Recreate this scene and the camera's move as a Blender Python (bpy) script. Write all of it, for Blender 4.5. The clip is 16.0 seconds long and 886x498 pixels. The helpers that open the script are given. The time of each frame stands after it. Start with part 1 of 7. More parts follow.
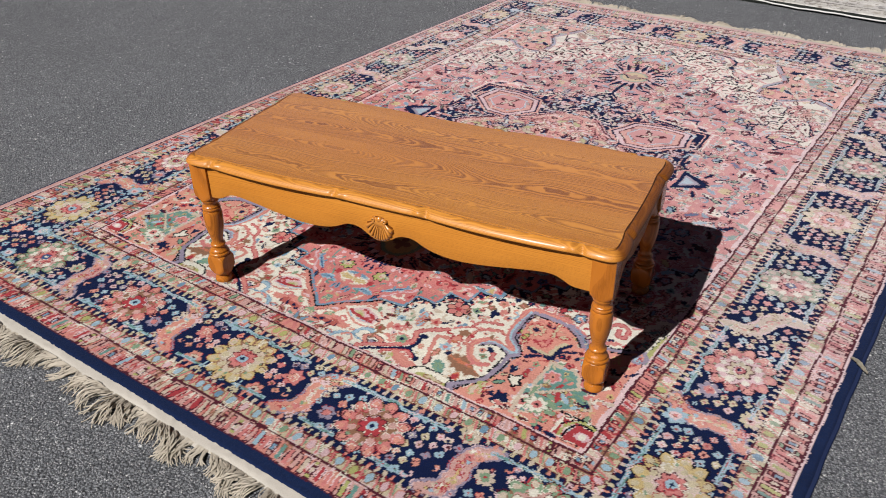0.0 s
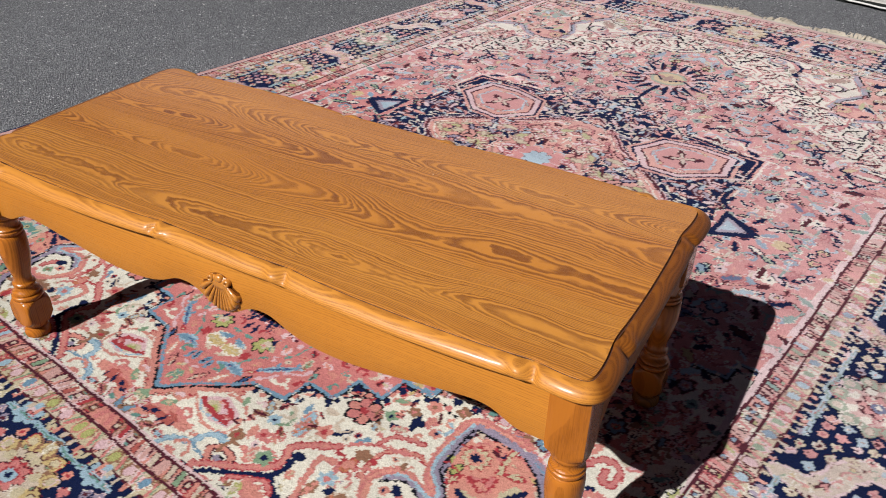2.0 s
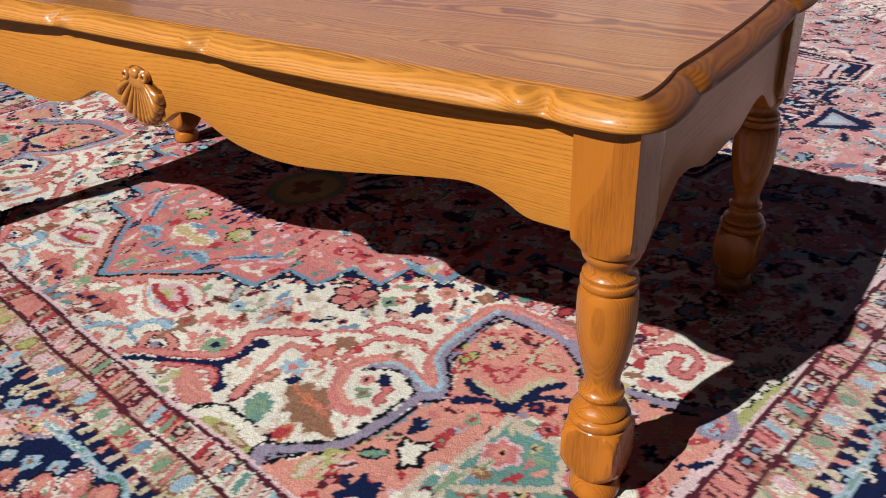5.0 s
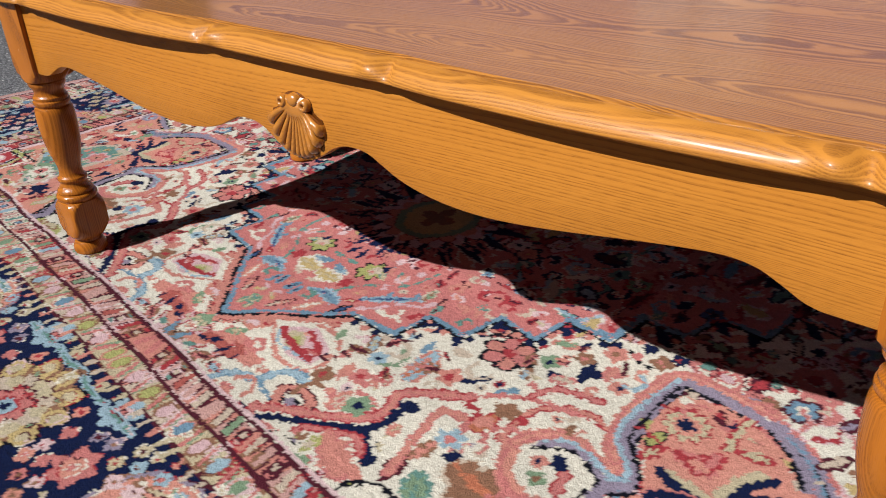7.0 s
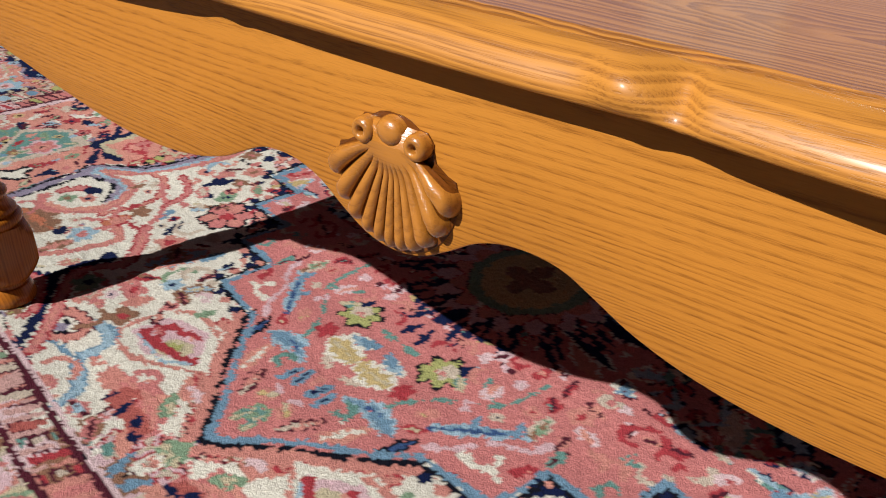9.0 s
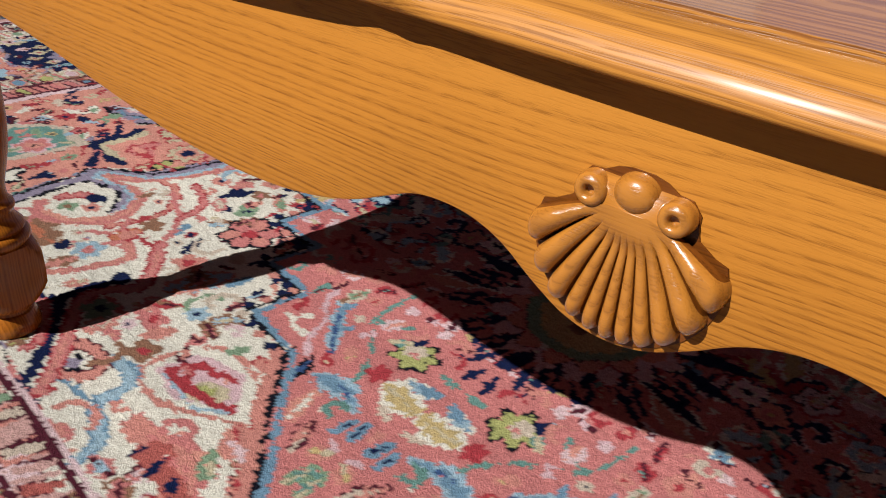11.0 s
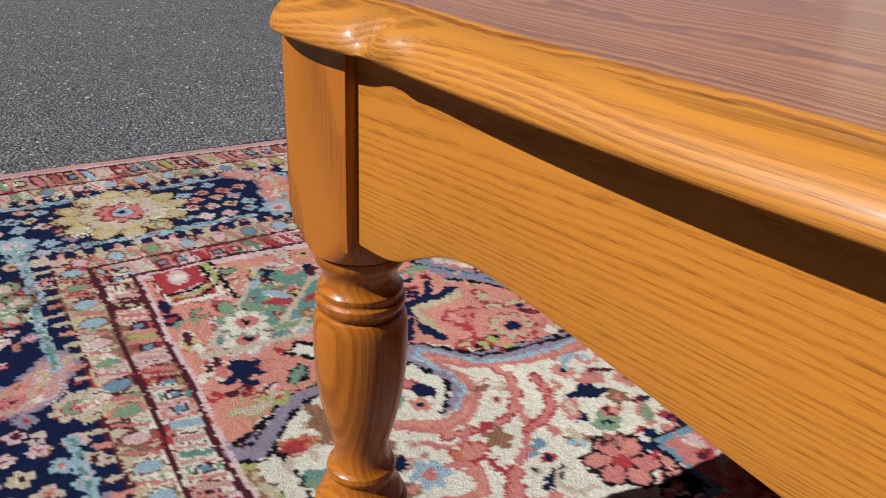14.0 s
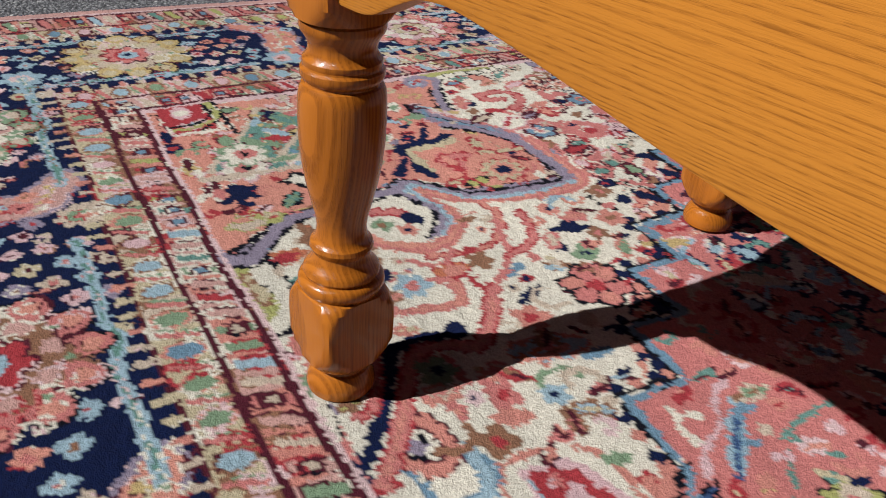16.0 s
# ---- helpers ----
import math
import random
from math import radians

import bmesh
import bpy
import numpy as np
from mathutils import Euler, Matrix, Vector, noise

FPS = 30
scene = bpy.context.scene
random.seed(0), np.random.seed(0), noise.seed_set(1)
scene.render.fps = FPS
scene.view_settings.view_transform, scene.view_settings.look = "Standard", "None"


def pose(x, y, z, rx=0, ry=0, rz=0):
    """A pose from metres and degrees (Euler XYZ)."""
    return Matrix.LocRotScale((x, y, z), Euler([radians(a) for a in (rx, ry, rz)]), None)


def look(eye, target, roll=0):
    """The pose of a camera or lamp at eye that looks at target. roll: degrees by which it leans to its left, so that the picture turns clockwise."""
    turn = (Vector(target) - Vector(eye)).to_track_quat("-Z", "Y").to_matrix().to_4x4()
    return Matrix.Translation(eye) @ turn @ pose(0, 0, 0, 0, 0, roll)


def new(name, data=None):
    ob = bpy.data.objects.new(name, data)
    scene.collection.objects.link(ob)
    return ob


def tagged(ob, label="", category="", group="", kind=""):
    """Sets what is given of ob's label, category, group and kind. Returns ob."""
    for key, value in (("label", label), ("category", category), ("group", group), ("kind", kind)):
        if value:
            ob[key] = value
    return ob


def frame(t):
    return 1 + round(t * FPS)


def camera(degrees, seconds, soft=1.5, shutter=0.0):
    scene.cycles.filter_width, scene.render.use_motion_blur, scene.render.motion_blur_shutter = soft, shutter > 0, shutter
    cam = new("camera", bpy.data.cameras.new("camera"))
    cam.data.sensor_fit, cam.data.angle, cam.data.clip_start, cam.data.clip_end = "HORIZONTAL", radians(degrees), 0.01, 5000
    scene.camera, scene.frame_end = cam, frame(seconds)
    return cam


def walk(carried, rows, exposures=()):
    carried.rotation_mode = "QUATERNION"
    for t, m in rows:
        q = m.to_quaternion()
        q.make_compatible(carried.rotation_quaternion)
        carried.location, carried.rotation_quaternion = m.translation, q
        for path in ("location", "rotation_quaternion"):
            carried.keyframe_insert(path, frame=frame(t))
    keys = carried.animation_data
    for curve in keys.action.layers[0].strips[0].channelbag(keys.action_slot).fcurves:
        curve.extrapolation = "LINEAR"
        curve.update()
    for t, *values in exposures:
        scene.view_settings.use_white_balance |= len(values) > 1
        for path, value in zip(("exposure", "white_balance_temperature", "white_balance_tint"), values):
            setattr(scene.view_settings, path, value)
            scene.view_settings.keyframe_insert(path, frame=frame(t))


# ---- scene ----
cam = camera(56.48, 16.0, soft=1.0)
PATH = [
    (0, (0.9645, -1.8778, 1.4662), (0.2177, -0.3588, 0.4009), -0.82),
    (0.5, (0.9024, -1.7718, 1.4352), (0.1846, -0.2318, 0.3801), -3.09),
    (1, (0.9228, -1.5491, 1.3841), (0.2006, -0.0200, 0.3163), -1.19),
    (1.5, (0.9293, -1.2926, 1.3182), (0.1313, 0.1958, 0.2469), 2.07),
    (2, (0.8236, -1.0453, 1.1448), (0.0149, 0.4317, 0.0657), 1.81),
    (2.5, (0.7630, -0.8620, 0.9736), (-0.0363, 0.5951, -0.1391), 2.25),
    (3, (0.7916, -0.8329, 0.7616), (-0.1170, 0.6627, -0.2067), 1.74),
    (3.5, (0.8361, -0.8523, 0.6624), (-0.1709, 0.6862, -0.1243), 1.38),
    (3.7, (0.8476, -0.8492, 0.6530), (-0.1669, 0.6639, -0.1724), 0.57),
    (5.8, (0.8126, -0.8646, 0.6718), (-0.1983, 0.5621, -0.2991), -3.18),
    (6, (0.7818, -0.8691, 0.6781), (-0.2369, 0.5589, -0.2826), -3.41),
    (6.5, (0.7068, -0.8567, 0.6794), (-0.3348, 0.5604, -0.2730), -3.36),
    (7, (0.6331, -0.8067, 0.6434), (-0.4932, 0.5431, -0.3105), -2.39),
    (7.5, (0.5763, -0.7433, 0.6134), (-0.5742, 0.5920, -0.3319), -1.55),
    (8, (0.4672, -0.6530, 0.5590), (-0.6552, 0.7010, -0.3932), 0.80),
    (8.5, (0.3147, -0.5687, 0.5361), (-0.7772, 0.7835, -0.4534), 1.07),
    (8.7, (0.2728, -0.5402, 0.5286), (-0.8128, 0.8110, -0.4692), 1.42),
    (10.8, (0.1240, -0.5258, 0.5169), (-0.8743, 0.8840, -0.4910), 5.30),
    (11, (0.0825, -0.5235, 0.5011), (-0.9078, 0.8976, -0.4987), 5.70),
    (11.5, (-0.0072, -0.4965, 0.5143), (-0.9874, 0.9387, -0.4753), 5.37),
    (12, (-0.0959, -0.4898, 0.5226), (-1.1523, 0.9089, -0.4404), 4.39),
    (12.5, (-0.1632, -0.4636, 0.5014), (-1.3409, 0.8483, -0.4431), 2.53),
    (13, (-0.2258, -0.4652, 0.5057), (-1.4650, 0.8041, -0.4180), 2.17),
    (13.5, (-0.2570, -0.4808, 0.5141), (-1.5603, 0.7429, -0.3827), 2.31),
    (14, (-0.2588, -0.4864, 0.5027), (-1.6107, 0.7057, -0.3641), 2.49),
    (14.5, (-0.2428, -0.4918, 0.4841), (-1.5871, 0.6673, -0.4373), 2.89),
    (15, (-0.2245, -0.5019, 0.4727), (-1.5476, 0.6452, -0.4934), 3.61),
    (15.5, (-0.2100, -0.5110, 0.4556), (-1.5109, 0.6264, -0.5513), 4.47),
    (16, (-0.1917, -0.5081, 0.4447), (-1.4735, 0.6048, -0.6128), 4.74),
]
walk(cam, [(t, look(eye, target, roll)) for t, eye, target, roll in PATH], [(0.0, 0.68), (2.0, 0.69), (3.0, 0.58), (3.7, 0.58), (5.8, 0.66), (6.5, 0.66), (7.5, 0.57), (8.7, 0.54), (10.8, 0.54), (16.0, 0.50)])

# ---- world, sun, exposure ----
SUN_TO = Vector((-0.30, -1.02, 1.0)).normalized()
world = bpy.data.worlds.new("sky")
scene.world = world
world.use_nodes = True
wn = world.node_tree
sky = wn.nodes.new("ShaderNodeTexSky")
sky.sky_type, sky.sun_disc = "NISHITA", False
sky.sun_elevation = math.asin(SUN_TO.z)
sky.sun_rotation = math.atan2(SUN_TO.x, SUN_TO.y)
sky.dust_density, sky.air_density, sky.ozone_density = 0.3, 1.0, 5.0
wn.nodes["Background"].inputs["Strength"].default_value = 0.0058
wn.links.new(sky.outputs[0], wn.nodes["Background"].inputs["Color"])

sun_data = bpy.data.lights.new("sun", "SUN")
sun_data.energy, sun_data.angle, sun_data.color = 5.0, radians(0.53), (1.0, 0.985, 0.98)
sun = new("sun", sun_data)
sun.matrix_world = look(SUN_TO * 20, (0, 0, 0))


# ---- materials ----
class Nodes:
    """A small helper to write node trees in few lines."""

    def __init__(self, name):
        self.mat = bpy.data.materials.new(name)
        self.mat.use_nodes = True
        self.tree = self.mat.node_tree
        self.bsdf = self.tree.nodes["Principled BSDF"]

    def add(self, kind, **settings):
        node = self.tree.nodes.new("ShaderNode" + kind)
        for key, value in settings.items():
            setattr(node, key, value)
        return node

    def put(self, value, socket):
        if isinstance(value, bpy.types.NodeSocket):
            self.tree.links.new(value, socket)
        else:
            socket.default_value = value

    def math(self, op, a, b=0.0, c=0.0):
        node = self.add("Math", operation=op)
        for value, socket in zip((a, b, c), node.inputs):
            self.put(value, socket)
        return node.outputs[0]

    def object_xyz(self):
        co = self.add("TexCoord").outputs["Object"]
        sep = self.add("SeparateXYZ")
        self.put(co, sep.inputs[0])
        return co, sep.outputs

    def combine(self, x, y, z):
        node = self.add("CombineXYZ")
        for value, socket in zip((x, y, z), node.inputs):
            self.put(value, socket)
        return node.outputs[0]

    def noise(self, vector, scale, detail=2.0, rough=0.5, dims="3D"):
        node = self.add("TexNoise", noise_dimensions=dims)
        self.put(vector, node.inputs["Vector"])
        node.inputs["Scale"].default_value = scale
        node.inputs["Detail"].default_value = detail
        node.inputs["Roughness"].default_value = rough
        return node.outputs

    def voronoi(self, vector, scale, feature="F1"):
        node = self.add("TexVoronoi", feature=feature)
        self.put(vector, node.inputs["Vector"])
        node.inputs["Scale"].default_value = scale
        return node.outputs

    def ramp(self, fac, stops):
        node = self.add("ValToRGB")
        ramp = node.color_ramp
        while len(ramp.elements) < len(stops):
            ramp.elements.new(0.5)
        for element, (place, colour) in zip(ramp.elements, stops):
            element.position = place
            element.color = (*colour, 1) if len(colour) == 3 else colour
        self.put(fac, node.inputs[0])
        return node.outputs[0]

    def mix(self, fac, a, b, blend="MIX"):
        node = self.add("Mix", data_type="RGBA", blend_type=blend)
        self.put(fac, node.inputs[0])
        for value, socket in ((a, node.inputs[6]), (b, node.inputs[7])):
            self.put((*value, 1) if isinstance(value, tuple) and len(value) == 3 else value, socket)
        return node.outputs[2]

    def bump(self, height, strength, distance):
        node = self.add("Bump")
        node.inputs["Strength"].default_value = strength
        node.inputs["Distance"].default_value = distance
        self.put(height, node.inputs["Height"])
        self.put(node.outputs[0], self.bsdf.inputs["Normal"])

    def finish(self, colour=None, rough=0.5, **more):
        if colour is not None:
            self.put((*colour, 1) if isinstance(colour, tuple) and len(colour) == 3 else colour, self.bsdf.inputs["Base Color"])
        self.put(rough, self.bsdf.inputs["Roughness"])
        for key, value in more.items():
            self.put(value, self.bsdf.inputs[key.replace("_", " ")])
        return self.mat


TOP_Z = 0.440


def oak(name, along, across, depth, board=0.15, rings=330.0, shift=0.0, deep=0.045, swing=0.07, pitch=3.6, flame=1.0,
        contrast=0.9, pores=1.0, dye=(1.0, 1.0, 1.0), gloss=0.0, coat=0.8, plain_above=None, flat_rings=False):
    """Varnished golden oak: growth rings cut by the board's face, open pores along the grain.
    along, across, depth: the axes (0, 1, 2) of the grain, of the board's width and of its thickness.
    deep, swing, pitch: how far under the face the trunk's heart runs, and how it rises and sinks along the board, which draws the arches.
    plain_above: rings grow wide and faint towards this height across the board.
    flat_rings: the rings lie nearly level, so that a rounded edge cuts them into loops above and fine lines below."""
    n = Nodes(name)
    co, axes = n.object_xyz()
    s, w, d = axes[along], axes[across], axes[depth]
    wide = n.math("DIVIDE", n.math("ADD", w, shift), board)
    number = n.math("FLOOR", wide)
    rnd = n.add("TexWhiteNoise", noise_dimensions="1D")
    n.put(number, rnd.inputs["W"])
    r = rnd.outputs["Value"]
    r2 = n.math("FRACT", n.math("MULTIPLY", r, 7.31))
    r3 = n.math("FRACT", n.math("MULTIPLY", r, 23.7))
    own = n.math("MULTIPLY", r, 37.0)
    inside = n.math("SUBTRACT", wide, number)
    slow = n.noise(n.combine(n.math("MULTIPLY", s, pitch), n.math("MULTIPLY", w, 4.0), own), 1.0, 1.0)[0]
    waver = n.noise(n.combine(n.math("MULTIPLY", s, 2.0), own, n.math("MULTIPLY", d, 3.0)), 1.0, 1.0)[0]
    licks = (26.0, 42.0) if plain_above is None else (11.0, 60.0)
    lick = n.noise(n.combine(n.math("MULTIPLY", s, licks[0]), n.math("MULTIPLY", w, licks[1]), own), 1.0, 2.0)[0]
    quick = n.noise(n.combine(n.math("MULTIPLY", s, 10.0), n.math("MULTIPLY", w, 130.0), own), 1.0, 2.0)[0]
    if flat_rings:
        hill = n.noise(n.combine(n.math("MULTIPLY", s, 4.4), n.math("MULTIPLY", w, 5.0), own), 1.0, 1.0)[0]
        ring = n.math("ADD", n.math("MULTIPLY", d, -1.0), n.math("MULTIPLY", n.math("SUBTRACT", hill, 0.5), swing))
        ring = n.math("ADD", ring, n.math("MULTIPLY", w, 0.10))
    elif plain_above is None:
        heart = n.math("MULTIPLY", n.math("SUBTRACT", n.math("ADD", n.math("MULTIPLY", r2, 0.36), 0.32), inside), board)
        heart = n.math("ADD", heart, n.math("MULTIPLY", n.math("SUBTRACT", waver, 0.5), 0.030))
        below = n.math("ADD", n.math("ADD", d, n.math("MULTIPLY", r3, 0.02)), deep - TOP_Z * (depth == 2))
        below = n.math("ADD", below, n.math("MULTIPLY", n.math("SUBTRACT", slow, 0.5), swing))
        below = n.math("ADD", below, n.math("MULTIPLY", s, n.math("MULTIPLY", n.math("SUBTRACT", r, 0.5), 0.10)))
        ring = n.math("SQRT", n.math("ADD", n.math("MULTIPLY", heart, heart), n.math("MULTIPLY", below, below)))
    else:
        ring = n.math("SUBTRACT", plain_above, w)
        ring = n.math("ADD", ring, n.math("MULTIPLY", n.math("SUBTRACT", slow, 0.5), swing))
        ring = n.math("ADD", ring, n.math("MULTIPLY", s, 0.022))
        ring = n.math("MULTIPLY", n.math("MULTIPLY", ring, ring), 4.6)
    ring = n.math("ADD", ring, n.math("MULTIPLY", lick, 0.0042 * flame))
    ring = n.math("ADD", ring, n.math("MULTIPLY", quick, 0.0003 if plain_above is not None else 0.0005 if flat_rings else 0.0016))
    # Years differ: the count of rings runs unevenly outwards.
    years = n.math("MULTIPLY", n.math("ADD", ring, n.math("MULTIPLY", n.noise(n.combine(n.math("MULTIPLY", ring, 55.0), own, 0.0), 1.0, 2.0)[0], 0.016)), rings)
    phase = n.math("FRACT", years)
    if plain_above is not None:
        # Plain-sawn face: thin dark lines, far apart at the top, close and fine below.
        late = n.ramp(phase, [(0.0, (0.25, 0.25, 0.25)), (0.12, (0.06, 0.06, 0.06)), (0.50, (0.05, 0.05, 0.05)), (0.80, (0.75, 0.75, 0.75)), (0.93, (1, 1, 1)), (1.0, (0.25, 0.25, 0.25))])
    else:
        late = n.ramp(phase, [(0.0, (0.0, 0.0, 0.0)), (0.25, (0.05, 0.05, 0.05)), (0.52, (0.75, 0.75, 0.75)), (0.80, (1, 1, 1)), (0.97, (0.55, 0.55, 0.55)), (1.0, (0.0, 0.0, 0.0))])
    year = n.add("TexWhiteNoise", noise_dimensions="2D")
    n.put(n.combine(n.math("FLOOR", years), r, 0.0), year.inputs["Vector"])
    strength = n.math("ADD", n.math("MULTIPLY", year.outputs["Value"], 0.45), 0.6)
    region = n.noise(n.combine(n.math("MULTIPLY", s, 1.7), n.math("MULTIPLY", w, 11.0), own), 1.0, 2.0)[0]
    region = n.ramp(region, [(0.32, (0.55, 0.55, 0.55)), (0.52, (1, 1, 1))])
    grain = n.math("MULTIPLY", n.math("MULTIPLY", late, strength), region)
    if plain_above is not None:
        # The wide rings near the top are soft and pale.
        grain = n.math("MULTIPLY", grain, n.ramp(n.math("MULTIPLY", n.math("SUBTRACT", plain_above, w), 10.0), [(0.20, (0.72, 0.72, 0.72)), (0.60, (1, 1, 1))]))
    dash = n.noise(n.combine(n.math("MULTIPLY", s, 28.0 if plain_above is None else 75.0), n.math("MULTIPLY", w, 1300.0), n.math("MULTIPLY", d, 1300.0)), 1.0, 2.0, 0.6)[0]
    if plain_above is not None or flat_rings:
        # The dark lines are broken into short strokes.
        stroke = n.noise(n.combine(n.math("MULTIPLY", s, 62.0), n.math("MULTIPLY", w, 420.0), n.math("MULTIPLY", d, 420.0)), 1.0, 1.0)[0]
        grain = n.math("MULTIPLY", grain, n.ramp(stroke, [(0.38, (0.50, 0.50, 0.50) if plain_above is not None else (0.72, 0.72, 0.72)), (0.56, (1, 1, 1))]))
    pore = n.ramp(dash, [(0.49, (0, 0, 0)), (0.60, (1, 1, 1))])
    pore = n.math("MULTIPLY", pore, n.math("ADD", n.math("MULTIPLY", late, 0.8), 0.14))
    patch = n.noise(n.combine(n.math("MULTIPLY", s, 2.2), n.math("MULTIPLY", w, 12.0), n.math("ADD", d, r)), 1.0, 3.0)[0]
    tone = lambda red, green, blue: (0.70 * red * dye[0], 0.70 * green * dye[1], 0.70 * blue * dye[2])  # noqa: E731
    light = n.mix(patch, tone(0.52, 0.195, 0.026), tone(0.67, 0.292, 0.052))
    light = n.mix(n.math("MULTIPLY", r, 0.30), light, tone(0.50, 0.168, 0.022))
    colour = n.mix(n.math("MULTIPLY", grain, contrast), light, tone(0.165, 0.043, 0.0060))
    colour = n.mix(n.math("MULTIPLY", pore, 0.5 * pores), colour, tone(0.11, 0.030, 0.0045))
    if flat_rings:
        # Darker round the corners, onto the table's short ends.
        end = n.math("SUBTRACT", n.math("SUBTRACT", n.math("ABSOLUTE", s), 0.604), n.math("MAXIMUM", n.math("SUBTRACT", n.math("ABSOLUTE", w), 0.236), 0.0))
        end_dark = n.ramp(n.math("MULTIPLY_ADD", end, 20.0, 0.5), [(0.18, (0, 0, 0)), (0.78, (1, 1, 1))])
        colour = n.mix(end_dark, colour, n.mix(1.0, colour, (0.40, 0.31, 0.26), "MULTIPLY"))
    # A few pale chips and nicks in the varnish.
    nick = n.voronoi(co, 42.0)
    pick = n.add("SeparateColor")
    n.put(nick["Color"], pick.inputs[0])
    chip = n.math("MULTIPLY", n.math("LESS_THAN", nick["Distance"], 0.06), n.math("GREATER_THAN", pick.outputs[0], 0.997))
    colour = n.mix(n.math("MULTIPLY", chip, 0.8), colour, (0.46, 0.40, 0.31))
    dull = n.noise(co, 14.0, 3.0)[0]
    smear = n.noise(co, 90.0, 2.0)[0]
    rough = n.math("ADD", n.math("ADD", n.math("MULTIPLY", dull, 0.14), n.math("MULTIPLY", smear, 0.06)), 0.22 - gloss)
    n.bump(n.math("ADD", n.math("MULTIPLY", pore, -1.0), n.math("MULTIPLY", dull, 0.8)), 0.22, 0.0007)
    return n.finish(colour, rough, Specular_IOR_Level=0.15 + 0.44 * coat, Coat_Weight=coat, Coat_IOR=1.5, Coat_Roughness=0.14 - gloss * 0.5)


M_TOP = oak("oak_top", 0, 1, 2, board=0.118, shift=0.345, rings=370.0, deep=0.05, swing=0.085, pitch=2.3, contrast=0.82, dye=(1.05, 1.06, 1.06))
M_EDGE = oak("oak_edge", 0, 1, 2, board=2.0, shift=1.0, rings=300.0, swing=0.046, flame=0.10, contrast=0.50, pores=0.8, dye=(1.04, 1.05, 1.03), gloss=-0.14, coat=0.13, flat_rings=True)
M_FRONT = oak("oak_apron_long", 0, 2, 1, board=2.0, shift=1.0, rings=620.0, swing=0.034, pitch=2.2, flame=0.30, contrast=0.62, pores=0.7, dye=(1.03, 1.0, 0.90), coat=0.0, plain_above=0.411)
# Short aprons: a darker dye puts the shade of the table's ends into the colour.
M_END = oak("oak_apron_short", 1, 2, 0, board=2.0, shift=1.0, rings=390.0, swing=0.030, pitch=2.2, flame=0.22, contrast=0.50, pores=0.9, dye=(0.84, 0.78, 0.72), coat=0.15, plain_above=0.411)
M_LEG = oak("oak_leg", 2, 0, 1, board=2.0, shift=1.0, rings=300.0, swing=0.020, flame=0.12, contrast=0.42, pores=0.6, dye=(0.80, 0.64, 0.44), gloss=0.08, coat=0.22, flat_rings=True)
M_SHELL = oak("oak_shell", 0, 2, 1, board=0.3, shift=0.1, rings=260.0, deep=0.06, flame=0.2, contrast=0.25, pores=0.6, dye=(0.92, 0.88, 0.78), gloss=0.05)


def groove_brown():
    """Dark, uneven brown for the groove."""
    n = Nodes("groove_brown")
    co, axes = n.object_xyz()
    a = n.noise(co, 60.0, 3.0)[0]
    return n.finish(n.mix(a, (0.035, 0.011, 0.006), (0.09, 0.032, 0.014)), 0.55)


M_GROOVE = groove_brown()
M_SHELL_DARK = oak("oak_shell_dark", 0, 2, 1, board=0.3, shift=0.1, rings=260.0, deep=0.06, flame=0.2, contrast=0.3, dye=(0.34, 0.24, 0.18), coat=0.3)


def pile_material(name, value=1.0):
    """Wool pile: the dyed colour of each knot, uneven dye lots and short cut tufts."""
    n = Nodes(name)
    co, axes = n.object_xyz()
    dye = n.add("Attribute", attribute_name="dye").outputs["Color"]
    lot = n.noise(n.combine(n.math("MULTIPLY", axes[0], 1.3), n.math("MULTIPLY", axes[1], 14.0), 0.0), 1.0, 3.0)[0]
    tuft = n.noise(co, 420.0, 2.0, 0.7)[0]
    fine = n.noise(co, 1300.0, 1.0, 0.6)[0]
    worn = n.ramp(lot, [(0.3, (0.88, 0.88, 0.88)), (0.7, (1.12, 1.11, 1.10))])
    colour = n.mix(1.0, dye, worn, "MULTIPLY")
    shade = n.ramp(tuft, [(0.28, (0.77 * value, 0.76 * value, 0.76 * value)), (0.70, (1.11 * value, 1.11 * value, 1.10 * value))])
    colour = n.mix(1.0, colour, shade, "MULTIPLY")
    n.bump(n.math("ADD", n.math("MULTIPLY", tuft, 0.7), n.math("MULTIPLY", fine, 0.40)), 1.0, 0.0021)
    return n.finish(colour, 0.95, Specular_IOR_Level=0.06, Sheen_Weight=0.01, Sheen_Roughness=0.5)


M_PILE = pile_material("wool_pile")


def plain_cloth(name, colour, other, scale=300.0):
    n = Nodes(name)
    co, _ = n.object_xyz()
    a, b = n.noise(co, scale, 2.0)[0], n.noise(co, 9.0, 3.0)[0]
    mixed = n.mix(n.math("MULTIPLY", n.math("ADD", a, b), 0.5), tuple(0.7 * v for v in colour), tuple(0.7 * v for v in other))
    n.bump(a, 0.7, 0.0015)
    return n.finish(mixed, 0.95, Specular_IOR_Level=0.1)


